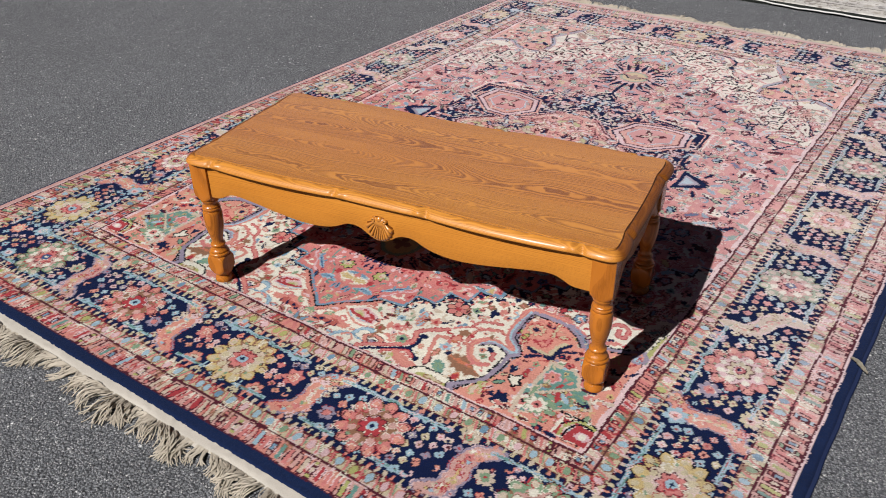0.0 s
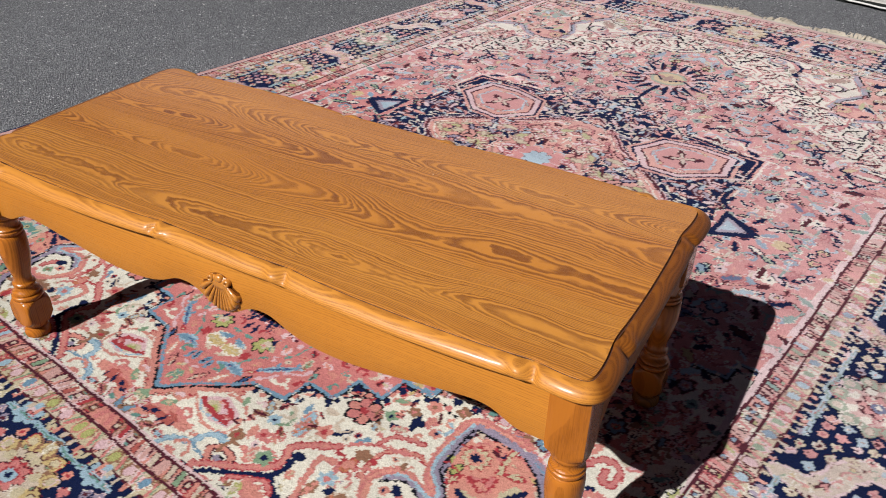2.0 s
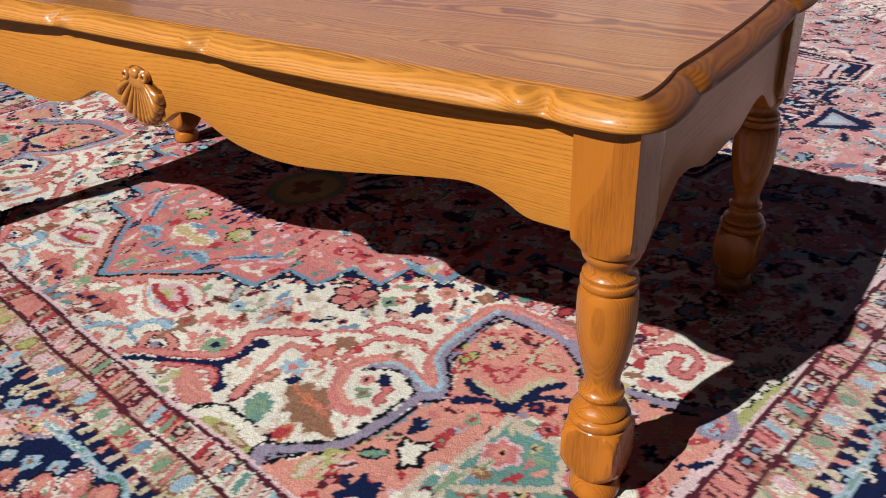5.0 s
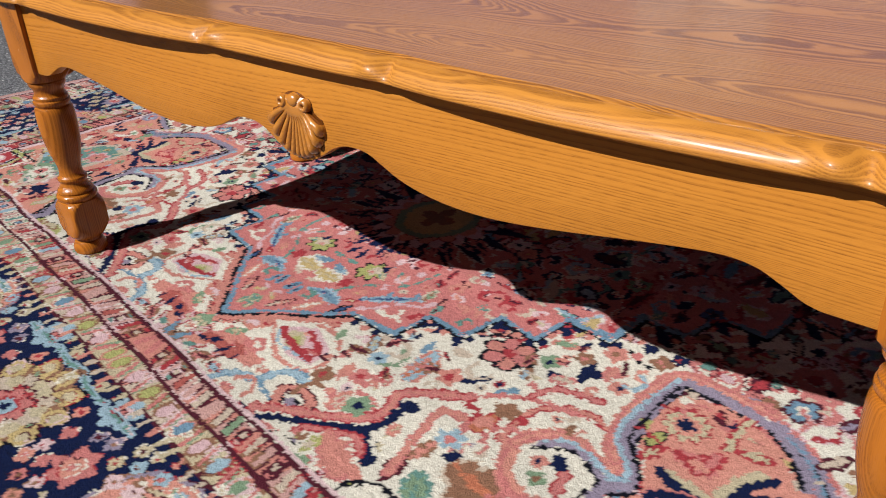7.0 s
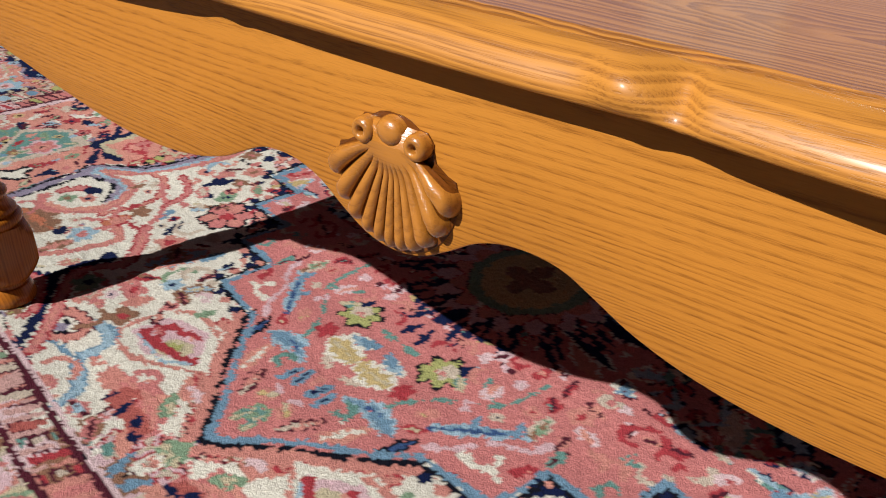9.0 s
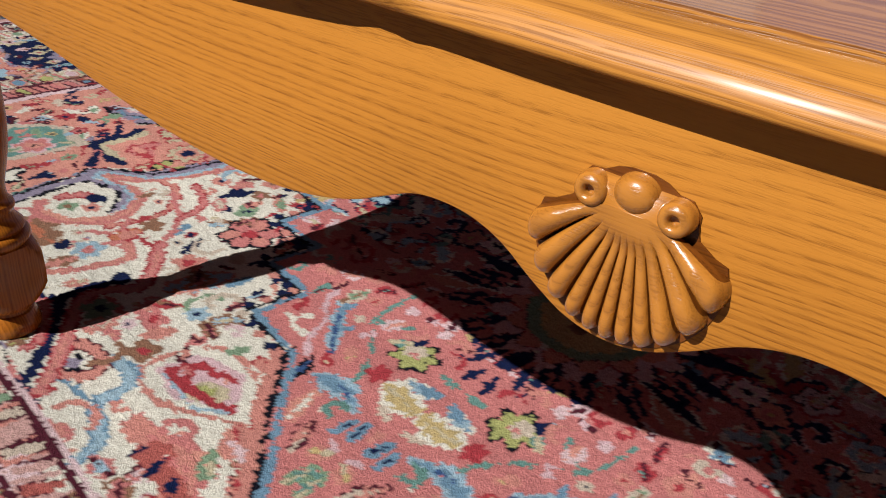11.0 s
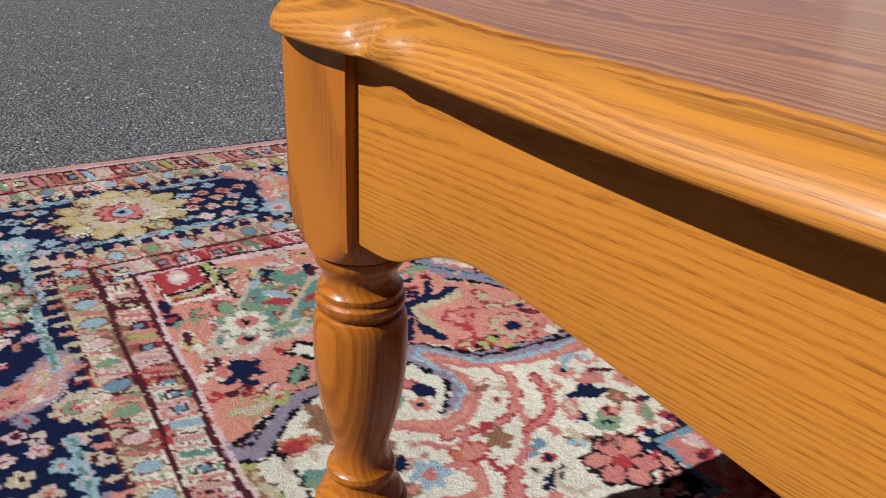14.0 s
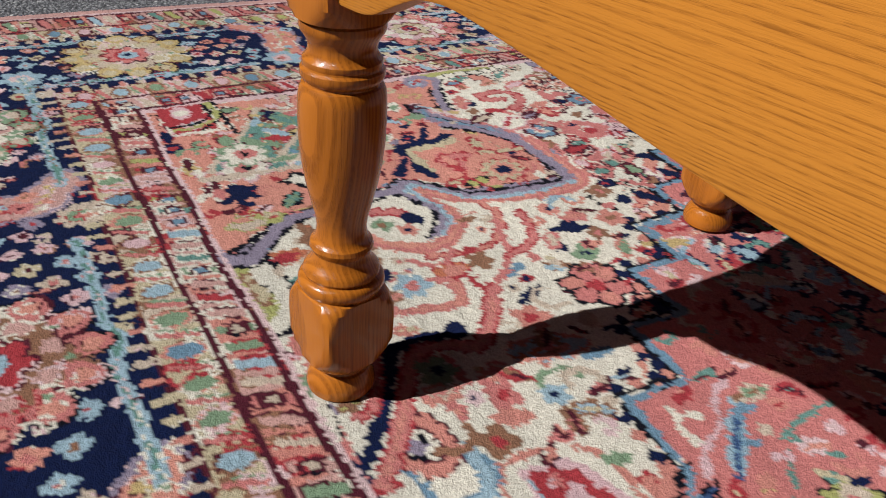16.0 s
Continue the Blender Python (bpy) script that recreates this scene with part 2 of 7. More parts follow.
M_FRINGE = plain_cloth("cotton_fringe", (0.32, 0.27, 0.205), (0.66, 0.59, 0.485), 40.0)
M_KILIM = plain_cloth("cotton_web", (0.36, 0.325, 0.275), (0.60, 0.55, 0.48))
M_SELVAGE = plain_cloth("navy_binding", (0.007, 0.013, 0.045), (0.02, 0.032, 0.085))
M_WHITE_EDGE = plain_cloth("white_binding", (0.36, 0.35, 0.33), (0.72, 0.70, 0.67))
M_UNDER_SHADE = plain_cloth("black_under_shade", (0.008, 0.009, 0.008), (0.02, 0.024, 0.02))


def asphalt():
    n = Nodes("asphalt")
    co, axes = n.object_xyz()
    bent = n.add("VectorMath", operation="ADD")
    n.put(co, bent.inputs[0])
    wob = n.add("VectorMath", operation="SCALE")
    n.put(n.noise(co, 160.0, 2.0)[1], wob.inputs[0])
    wob.inputs["Scale"].default_value = 0.006
    n.put(wob.outputs[0], bent.inputs[1])
    p = bent.outputs[0]
    v1 = n.voronoi(p, 155.0)
    v2 = n.voronoi(p, 390.0)
    big = n.noise(co, 0.7, 4.0, 0.6)[0]
    mid = n.noise(co, 9.0, 3.0)[0]
    sep = n.add("SeparateColor")
    n.put(v1["Color"], sep.inputs[0])
    sep2 = n.add("SeparateColor")
    n.put(v2["Color"], sep2.inputs[0])
    stone = n.ramp(sep.outputs[0], [(0.0, (0.075, 0.077, 0.083)), (0.6, (0.135, 0.138, 0.145)), (0.86, (0.20, 0.204, 0.212)), (0.95, (0.32, 0.32, 0.32)), (1.0, (0.60, 0.60, 0.58))])
    small = n.ramp(sep2.outputs[1], [(0.0, (0.07, 0.072, 0.078)), (0.8, (0.16, 0.162, 0.168)), (1.0, (0.32, 0.315, 0.305))])
    pick = n.ramp(sep.outputs[2], [(0.38, (0, 0, 0)), (0.45, (1, 1, 1))])
    colour = n.mix(pick, stone, small)
    gap = n.ramp(v1["Distance"], [(0.30, (0, 0, 0)), (0.75, (1, 1, 1))])
    colour = n.mix(n.math("MULTIPLY", gap, 0.85), colour, (0.022, 0.023, 0.026))
    v3 = n.voronoi(p, 46.0)
    sep3 = n.add("SeparateColor")
    n.put(v3["Color"], sep3.inputs[0])
    speck = n.math("MULTIPLY", n.math("LESS_THAN", v3["Distance"], 0.22), n.math("GREATER_THAN", sep3.outputs[0], 0.86))
    colour = n.mix(n.math("MULTIPLY", speck, 0.85), colour, n.mix(sep3.outputs[1], (0.11, 0.112, 0.12), (0.46, 0.46, 0.45)))
    wash = n.math("ADD", n.math("MULTIPLY", big, 0.62), n.math("ADD", n.math("MULTIPLY", mid, 0.30), 0.715))
    node = n.add("VectorMath", operation="SCALE")
    n.put(colour, node.inputs[0])
    n.put(wash, node.inputs["Scale"])
    height = n.math("SUBTRACT", n.math("MULTIPLY", sep.outputs[1], 0.7), n.math("ADD", v1["Distance"], n.math("MULTIPLY", v2["Distance"], 0.4)))
    n.bump(height, 1.0, 0.006)
    return n.finish(node.outputs[0], 0.86, Specular_IOR_Level=0.3)


M_ASPHALT = asphalt()


def dark_wood():
    n = Nodes("dark_stained_wood")
    co, axes = n.object_xyz()
    g = n.noise(n.combine(n.math("MULTIPLY", axes[0], 3.0), n.math("MULTIPLY", axes[1], 60.0), n.math("MULTIPLY", axes[2], 60.0)), 1.0, 3.0)[0]
    return n.finish(n.mix(g, (0.018, 0.012, 0.008), (0.05, 0.03, 0.017)), 0.45)


M_DARK = dark_wood()


def render_coat():
    """Dull mauve masonry, a little stained."""
    n = Nodes("dull_mauve_masonry")
    co, axes = n.object_xyz()
    stain = n.noise(n.combine(n.math("MULTIPLY", axes[0], 0.6), axes[1], n.math("MULTIPLY", axes[2], 0.12)), 1.0, 4.0)[0]
    grain = n.noise(co, 60.0, 3.0)[0]
    n.bump(grain, 0.4, 0.004)
    return n.finish(n.mix(stain, (0.150, 0.106, 0.142), (0.205, 0.148, 0.192)), 0.85)


M_MASONRY = render_coat()
M_PALE_BOARD = plain_cloth("pale_board", (0.36, 0.31, 0.33), (0.42, 0.37, 0.38), 3.0)


# ---- mesh helpers ----
def link_mesh(name, mesh, material, parent=None, label="", smooth=30.0):
    mesh.materials.append(material)
    if smooth:
        mesh.shade_smooth()
        mesh.set_sharp_from_angle(angle=radians(smooth))
    ob = new(name, mesh)
    if parent is not None:
        ob.parent = parent
    if label:
        tagged(ob, label)
    return ob


def part(name, bm, material, parent=None, label="", smooth=30.0):
    """Links a bmesh as one mesh object under a thing or a part."""
    bmesh.ops.recalc_face_normals(bm, faces=bm.faces)
    mesh = bpy.data.meshes.new(name)
    bm.to_mesh(mesh)
    bm.free()
    return link_mesh(name, mesh, material, parent, label, smooth)


def grid_faces(rows, cols, closed=False):
    """Quads of a grid of rows x cols points, as an array; closed: the columns meet round."""
    r = np.arange(rows - 1)[:, None]
    c = np.arange(cols if closed else cols - 1)[None, :]
    d = (c + 1) % cols
    return np.stack([r * cols + c, r * cols + d, (r + 1) * cols + d, (r + 1) * cols + c], -1).reshape(-1, 4)


def quads_mesh(name, points, faces):
    """A mesh of quads out of numpy arrays, quickly."""
    mesh = bpy.data.meshes.new(name)
    mesh.vertices.add(len(points))
    mesh.vertices.foreach_set("co", np.asarray(points, np.float32).ravel())
    mesh.loops.add(faces.size)
    mesh.loops.foreach_set("vertex_index", faces.astype(np.int32).ravel())
    mesh.polygons.add(len(faces))
    mesh.polygons.foreach_set("loop_start", np.arange(0, faces.size, 4, dtype=np.int32))
    mesh.update(calc_edges=True)
    mesh.validate()
    return mesh


def thing(name, m, label, category, group="", kind=""):
    ob = new(name)
    ob.matrix_world = m
    return tagged(ob, label, category, group, kind)


# ---- ground ----
bm = bmesh.new()
steps = [-400, -60, -12, -6, -3, 0, 3, 6, 12, 60, 400]
vs = [[bm.verts.new((x, y, -0.012)) for x in steps] for y in steps]
for j in range(len(steps) - 1):
    for i in range(len(steps) - 1):
        bm.faces.new((vs[j][i], vs[j][i + 1], vs[j + 1][i + 1], vs[j + 1][i]))
ground = part("ground", bm, M_ASPHALT, smooth=0)
tagged(ground, "weathered grey asphalt with pale stone chips", "asphalt", kind="structure")

# ---- unseen plain walls, added for the mauve they mirror into the polished tabletop ----
WALLS = []
for name, x0, x1, label in (("mirror_wall_north", -19.9, 18.2, "unseen dull mauve wall mirrored in the tabletop"), ("mirror_wall_west", -46.0, -23.7, "unseen dull mauve wall mirrored farther along the tabletop")):
    bm = bmesh.new()
    bmesh.ops.create_cube(bm, size=1.0, matrix=Matrix.Translation(((x0 + x1) / 2, 14.0, 4.49)) @ Matrix.Diagonal((x1 - x0, 0.4, 9.0, 1)))
    WALLS.append(tagged(part(name, bm, M_MASONRY, smooth=0), label, "wall", kind="structure"))
# Two unseen pale boards, added to brighten the reflection, with a joint between.
for x0, x1 in ((-6.55, -5.42), (-5.34, -4.0)):
    bm = bmesh.new()
    bmesh.ops.create_cube(bm, size=1.0, matrix=Matrix.Translation(((x0 + x1) / 2, 13.77, 2.6)) @ Matrix.Diagonal((x1 - x0, 0.06, 5.0, 1)))
    part("panel", bm, M_PALE_BOARD, WALLS[0], "unseen pale board mirrored in the tabletop")

# ---- coffee table ----
TABLE_AT = (-0.0128, 0.007)
LEG_X, LEG_Y = 0.6043, 0.2420
HALF_L, HALF_D = 0.6510, 0.2850


def lobe(s, stops, depths):
    """A scalloped edge: between the stops the edge bulges out by depths, with soft cusps at the stops."""
    s = abs(s)
    low = 0.0
    for stop, depth in zip(stops, depths):
        if s <= stop:
            if low == 0.0:
                return depth * math.sqrt(max(0.0, 1 - (s / stop) ** 2))
            f = (s - low) / (stop - low)
            return depth * math.sin(math.pi * min(max(f, 0.0), 1.0)) ** 0.62
        low = stop
    return 0.0


def top_outline(steps=900):
    """The edge of the tabletop seen from above, anticlockwise: long sides with a centre lobe and two sweeps, lobed corners."""
    points = []
    radius = 0.042
    for i in range(steps):
        # A rounded rectangle first.
        t = i / steps
        straight_x, straight_y = 2 * (HALF_L - radius), 2 * (HALF_D - radius)
        arc = math.pi * radius / 2
        total = 2 * straight_x + 2 * straight_y + 4 * arc
        d = t * total
        for side in range(4):
            run = straight_x if side % 2 == 0 else straight_y
            if d < run:
                place, normal = (d - run / 2, -(HALF_D if side % 2 == 0 else HALF_L)), (0, -1)
                break
            d -= run
            if d < arc:
                a = d / radius - math.pi / 2
                cx = (straight_x if side % 2 == 0 else straight_y) / 2
                cy = -((HALF_D if side % 2 == 0 else HALF_L) - radius)
                place, normal = (cx + radius * math.cos(a), cy + radius * math.sin(a)), (math.cos(a), math.sin(a))
                break
            d -= arc
        turn = Matrix.Rotation(side * math.pi / 2, 2)
        p, q = turn @ Vector(place), turn @ Vector(normal)
        # Then the scallops, as a move along the normal; they fade out round the corners.
        along_long = abs(q.y) ** 2
        along_short = abs(q.x) ** 2
        move = along_long * (lobe(p.x, (0.130, 0.545, 0.651), (0.004, 0.013, 0.008)) - 0.007)
        move += along_short * (lobe(p.y, (0.160, 0.290), (0.0075, 0.008)) - 0.007)
        # The corners swell into ears.
        move += 0.0035 * 4 * along_long * along_short
        points.append((p + q * move, q))
    return points


def loop_normals(loop):
    out = []
    for i in range(len(loop)):
        d = loop[(i + 1) % len(loop)] - loop[i - 1]
        out.append(Vector((d.y, -d.x)).normalized())
    return out


outline = [p for p, _ in top_outline()]
table = thing("coffee_table", pose(*TABLE_AT, 0.0), "golden oak coffee table with scalloped top and turned legs on rug", "coffee table")


def offset_loop(loop, inset, smooth_rounds):
    """The outline moved inwards and smoothed, for the rings of the edge."""
    normals = loop_normals(loop)
    pts = [p - n * inset for p, n in zip(loop, normals)]
    for _ in range(smooth_rounds):
        pts = [(pts[i - 1] + pts[i] * 2 + pts[(i + 1) % len(pts)]) / 4 for i in range(len(pts))]
    return pts


# The flat field of the top, with a small step down to the moulding.
FIELD_IN = 0.027
field_edge = offset_loop(outline, FIELD_IN, 18)
bm = bmesh.new()
top_ring = [bm.verts.new((p.x, p.y, TOP_Z)) for p in field_edge]
low_ring = [bm.verts.new((p.x, p.y, TOP_Z - 0.006)) for p in offset_loop(outline, FIELD_IN - 0.0008, 18)]
inner = [bm.verts.new((p.x * 0.93, p.y * 0.9, TOP_Z + 0.0)) for p in field_edge]
count = len(top_ring)
for i in range(count):
    j = (i + 1) % count
    bm.faces.new((low_ring[i], low_ring[j], top_ring[j], top_ring[i]))
    bm.faces.new((top_ring[i], top_ring[j], inner[j], inner[i]))
bm.faces.new(inner)
tabletop = part("tabletop", bm, M_TOP, table)

# The rounded moulding round it: bullnose section, thicker knuckles at the cusps.
SECTION = ((0.0243, -0.0042), (0.0232, -0.0028), (0.018, -0.0030), (0.012, -0.0050), (0.0068, -0.0085), (0.0030, -0.0125), (0.0008, -0.0165),
           (0.0, -0.0198), (0.0004, -0.0212), (0.0018, -0.0222), (0.024, -0.0224), (0.070, -0.0224))


def knuckle(p, drop):
    """How much the carved knuckles near the cusps swell the moulding at a point of the outline; their creases slant outwards on the way down."""
    swell, lean = 0.0, 0.5 * (-drop - 0.011)
    for cx in (0.118, 0.530):
        if abs(p.y) > 0.2:
            swell += math.exp(-(((abs(p.x) - cx - lean) / 0.013) ** 2)) - 1.05 * math.exp(-(((abs(p.x) - cx - 0.019 - lean) / 0.0058) ** 2))
    if abs(p.x) > 0.58:
        swell += 0.5 * math.exp(-(((abs(p.y) - 0.148 - lean) / 0.013) ** 2)) - 0.95 * math.exp(-(((abs(p.y) - 0.167 - lean) / 0.0062) ** 2))
    return swell


bm = bmesh.new()
rings = []
for inset, drop in SECTION:
    ring = []
    body = math.sin(math.pi * min(1.0, max(0.0, -drop / 0.0224)))
    for p, q in zip(offset_loop(outline, inset, 2 if inset < 0.015 else 8 if inset < 0.02 else 18 if inset < 0.05 else 40), outline):
        k = knuckle(q, drop) * body
        n = Vector((p.x - q.x, p.y - q.y))
        out = Vector((math.copysign(1, q.x) if abs(q.x) > 0.6 and abs(q.y) < 0.24 else 0, math.copysign(1, q.y) if abs(q.y) > 0.24 else 0))
        ring.append(bm.verts.new((p.x + out.x * k * 0.0072, p.y + out.y * k * 0.0072, TOP_Z + drop + (0.0022 * k if drop > -0.015 else -0.0012 * k))))
    rings.append(ring)
for a, b in zip(rings, rings[1:]):
    for i in range(count):
        j = (i + 1) % count
        bm.faces.new((a[i], a[j], b[j], b[i]))
bm.faces.new(rings[-1])
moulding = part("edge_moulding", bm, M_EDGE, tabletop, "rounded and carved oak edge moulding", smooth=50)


# A chip knocked out of the moulding's inner edge.
bm = bmesh.new()
bmesh.ops.create_icosphere(bm, subdivisions=2, radius=1.0, matrix=Matrix.Translation((-0.2525, -0.2726, 0.4350)) @ Matrix.Diagonal((0.0030, 0.0015, 0.0007, 1)))
part("chip", bm, M_PALE_BOARD, moulding, "pale chip in the varnish")

# The narrow dark groove between the field and the moulding.
bm = bmesh.new()
a = [bm.verts.new((p.x, p.y, TOP_Z - 0.0043)) for p in offset_loop(outline, FIELD_IN + 0.0004, 18)]
b = [bm.verts.new((p.x, p.y, TOP_Z - 0.0040)) for p in offset_loop(outline, 0.0241, 18)]
for i in range(count):
    j = (i + 1) % count
    bm.faces.new((a[i], a[j], b[j], b[i]))
part("groove", bm, M_GROOVE, tabletop, "dark brown groove round the tabletop")


def smooth_step(a, b, x):
    f = min(1.0, max(0.0, (x - a) / (b - a)))
    return f * f * (3 - 2 * f)


APRON_CURVE = ((0.0, 0.3055), (0.018, 0.3085), (0.036, 0.318), (0.052, 0.3285), (0.068, 0.3345), (0.085, 0.3362), (0.102, 0.334), (0.118, 0.327), (0.138, 0.3175), (0.165, 0.3095),
               (0.20, 0.3045), (0.24, 0.3035), (0.28, 0.3065), (0.33, 0.3135), (0.38, 0.322), (0.43, 0.3300), (0.47, 0.3345), (0.495, 0.332), (0.515, 0.3235), (0.533, 0.3145), (0.55, 0.3115), (0.66, 0.3110))


def front_bottom(x):
    """The scalloped lower edge of the long apron, by distance from its middle: a smooth curve through a few heights."""
    x = abs(x)
    for k in range(len(APRON_CURVE) - 1):
        (x0, z0), (x1, z1) = APRON_CURVE[k], APRON_CURVE[k + 1]
        if x <= x1:
            before, after = APRON_CURVE[max(0, k - 1)], APRON_CURVE[min(len(APRON_CURVE) - 1, k + 2)]
            m0 = (z1 - before[1]) / max(1e-6, x1 - before[0]) if k else 0.0
            m1 = (after[1] - z0) / max(1e-6, after[0] - x0)
            f, h = (x - x0) / (x1 - x0), x1 - x0
            return (2 * f**3 - 3 * f * f + 1) * z0 + (f**3 - 2 * f * f + f) * h * m0 + (3 * f * f - 2 * f**3) * z1 + (f**3 - f * f) * h * m1
    return 0.311


def end_bottom(y):
    """The lower edge of the short aprons: deep beside the legs, one wide arch with a shallow drop in its middle."""
    y = abs(y)
    return 0.290 + 0.036 * smooth_step(0.208, 0.135, y) - 0.018 * smooth_step(0.125, 0.045, y)


def apron(name, half, bottom, thick, m, material):
    """A board with a shaped lower edge, its front face at y = 0 and its ends at -half and half."""
    bm = bmesh.new()
    steps = int(2 * half / 0.004)
    cols = []
    for i in range(steps + 1):
        x = -half + 2 * half * i / steps
        z = bottom(x)
        levels = [(0.0, 0.4182), (0.0, z + 0.05), (0.0, z + 0.002), (0.0006, z + 0.0006), (0.002, z), (thick - 0.002, z), (thick, z + 0.002), (thick, 0.4182)]
        cols.append([bm.verts.new(m @ Vector((x, y, h))) for y, h in levels])
    for a, b in zip(cols, cols[1:]):
        for k in range(len(a)):
            l = (k + 1) % len(a)
            bm.faces.new((a[k], b[k], b[l], a[l]))
    bm.faces.new(cols[0])
    bm.faces.new(list(reversed(cols[-1])))
    return part(name, bm, material, table, smooth=40)


FRONT_Y = -0.2645
apron("apron", LEG_X - 0.008, front_bottom, 0.02, pose(-0.008, FRONT_Y, 0), M_FRONT)
apron("apron", LEG_X - 0.008, front_bottom, 0.02, pose(0, -FRONT_Y, 0, 0, 0, 180), M_FRONT)
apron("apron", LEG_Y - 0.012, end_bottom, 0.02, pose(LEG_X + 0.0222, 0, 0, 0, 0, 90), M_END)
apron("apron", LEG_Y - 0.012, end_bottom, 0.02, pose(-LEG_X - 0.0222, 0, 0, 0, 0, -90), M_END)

# Turned legs with square blocks, from the foot up: (height, radius) section by section; the blocks are cut square.
BUN_FOOT = ((0, 0.0225), (0.0025, 0.0262), (0.007, 0.0272), (0.013, 0.0262), (0.019, 0.0238), (0.0215, 0.0222), (0.0225, 0.02), (0.026, 0.0196), (0.0285, 0.0215))
LOWER_BLOCK = ((0.03, 0.0262), (0.036, 0.031), (0.044, 0.036), (0.052, 0.0398), (0.07, 0.0402), (0.084, 0.0396), (0.091, 0.0355), (0.0955, 0.0318))
LOWER_BEADS = ((0.0965, 0.029), (0.0985, 0.0303), (0.102, 0.0318), (0.1055, 0.0313), (0.108, 0.0292), (0.1088, 0.0268), (0.1098, 0.027), (0.1115, 0.028), (0.114, 0.0276), (0.117, 0.0252),
               (0.12, 0.0226), (0.124, 0.0207), (0.127, 0.0205), (0.1288, 0.0218), (0.132, 0.023), (0.1352, 0.0222), (0.1372, 0.0198))
VASE = ((0.141, 0.0182), (0.148, 0.0176), (0.156, 0.0186), (0.168, 0.0217), (0.182, 0.0249), (0.197, 0.0273), (0.213, 0.0288), (0.229, 0.0292), (0.243, 0.0289), (0.249, 0.0281),
        (0.2525, 0.0264))
UPPER_BEADS = ((0.2535, 0.0247), (0.2548, 0.0247), (0.2565, 0.0264), (0.2595, 0.0275), (0.2625, 0.0271), (0.264, 0.0254), (0.2652, 0.0251), (0.2668, 0.0257), (0.269, 0.0256), (0.271, 0.0237),
               (0.2745, 0.0219), (0.279, 0.0221), (0.283, 0.024), (0.287, 0.0268), (0.29, 0.0275), (0.293, 0.0272), (0.2945, 0.0258))
POST = ((0.2955, 0.03), (0.3, 0.033), (0.307, 0.0392), (0.314, 0.0403), (0.318, 0.0412), (0.4182, 0.0412))
SQUARE = 0.0297
LEG = [(z, r, SQUARE if section in (LOWER_BLOCK, POST) else 0) for section in (BUN_FOOT, LOWER_BLOCK, LOWER_BEADS, VASE, UPPER_BEADS, POST) for z, r in section]


def leg_bmesh(around=64):
    bm = bmesh.new()
    rings = []
    for z, radius, square in LEG:
        ring = []
        for i in range(around):
            a = 2 * math.pi * i / around
            c, s = math.cos(a), math.sin(a)
            r = min(square / max(abs(c), abs(s)), radius) if square else radius
            ring.append(bm.verts.new((r * c, r * s, z)))
        rings.append(ring)
    for a, b in zip(rings, rings[1:]):
        for i in range(around):
            j = (i + 1) % around
            bm.faces.new((a[i], a[j], b[j], b[i]))
    bm.faces.new(list(reversed(rings[0])))
    bm.faces.new(rings[-1])
    return bm


leg = part("leg", leg_bmesh(), M_LEG, table, "turned oak leg with square blocks and bun foot", smooth=32)
for n, (sx, sy) in enumerate(((-1, -1), (1, -1), (1, 1), (-1, 1))):
    piece = leg if n == 0 else new("leg", leg.data)
    if n:
        piece.parent = table
        tagged(piece, leg["label"])
    piece.matrix_local = pose(sx * LEG_X, sy * LEG_Y, 0.0, 0, 0, 180 * (n % 2))


# Carved scallop shell on the long apron: a fan of rounded ribs, two curls and a knob.
RIBS = (1.75, 1.40, 1.10, 0.86, 0.74, 0.70, 0.74, 0.86, 1.10, 1.40, 1.75)


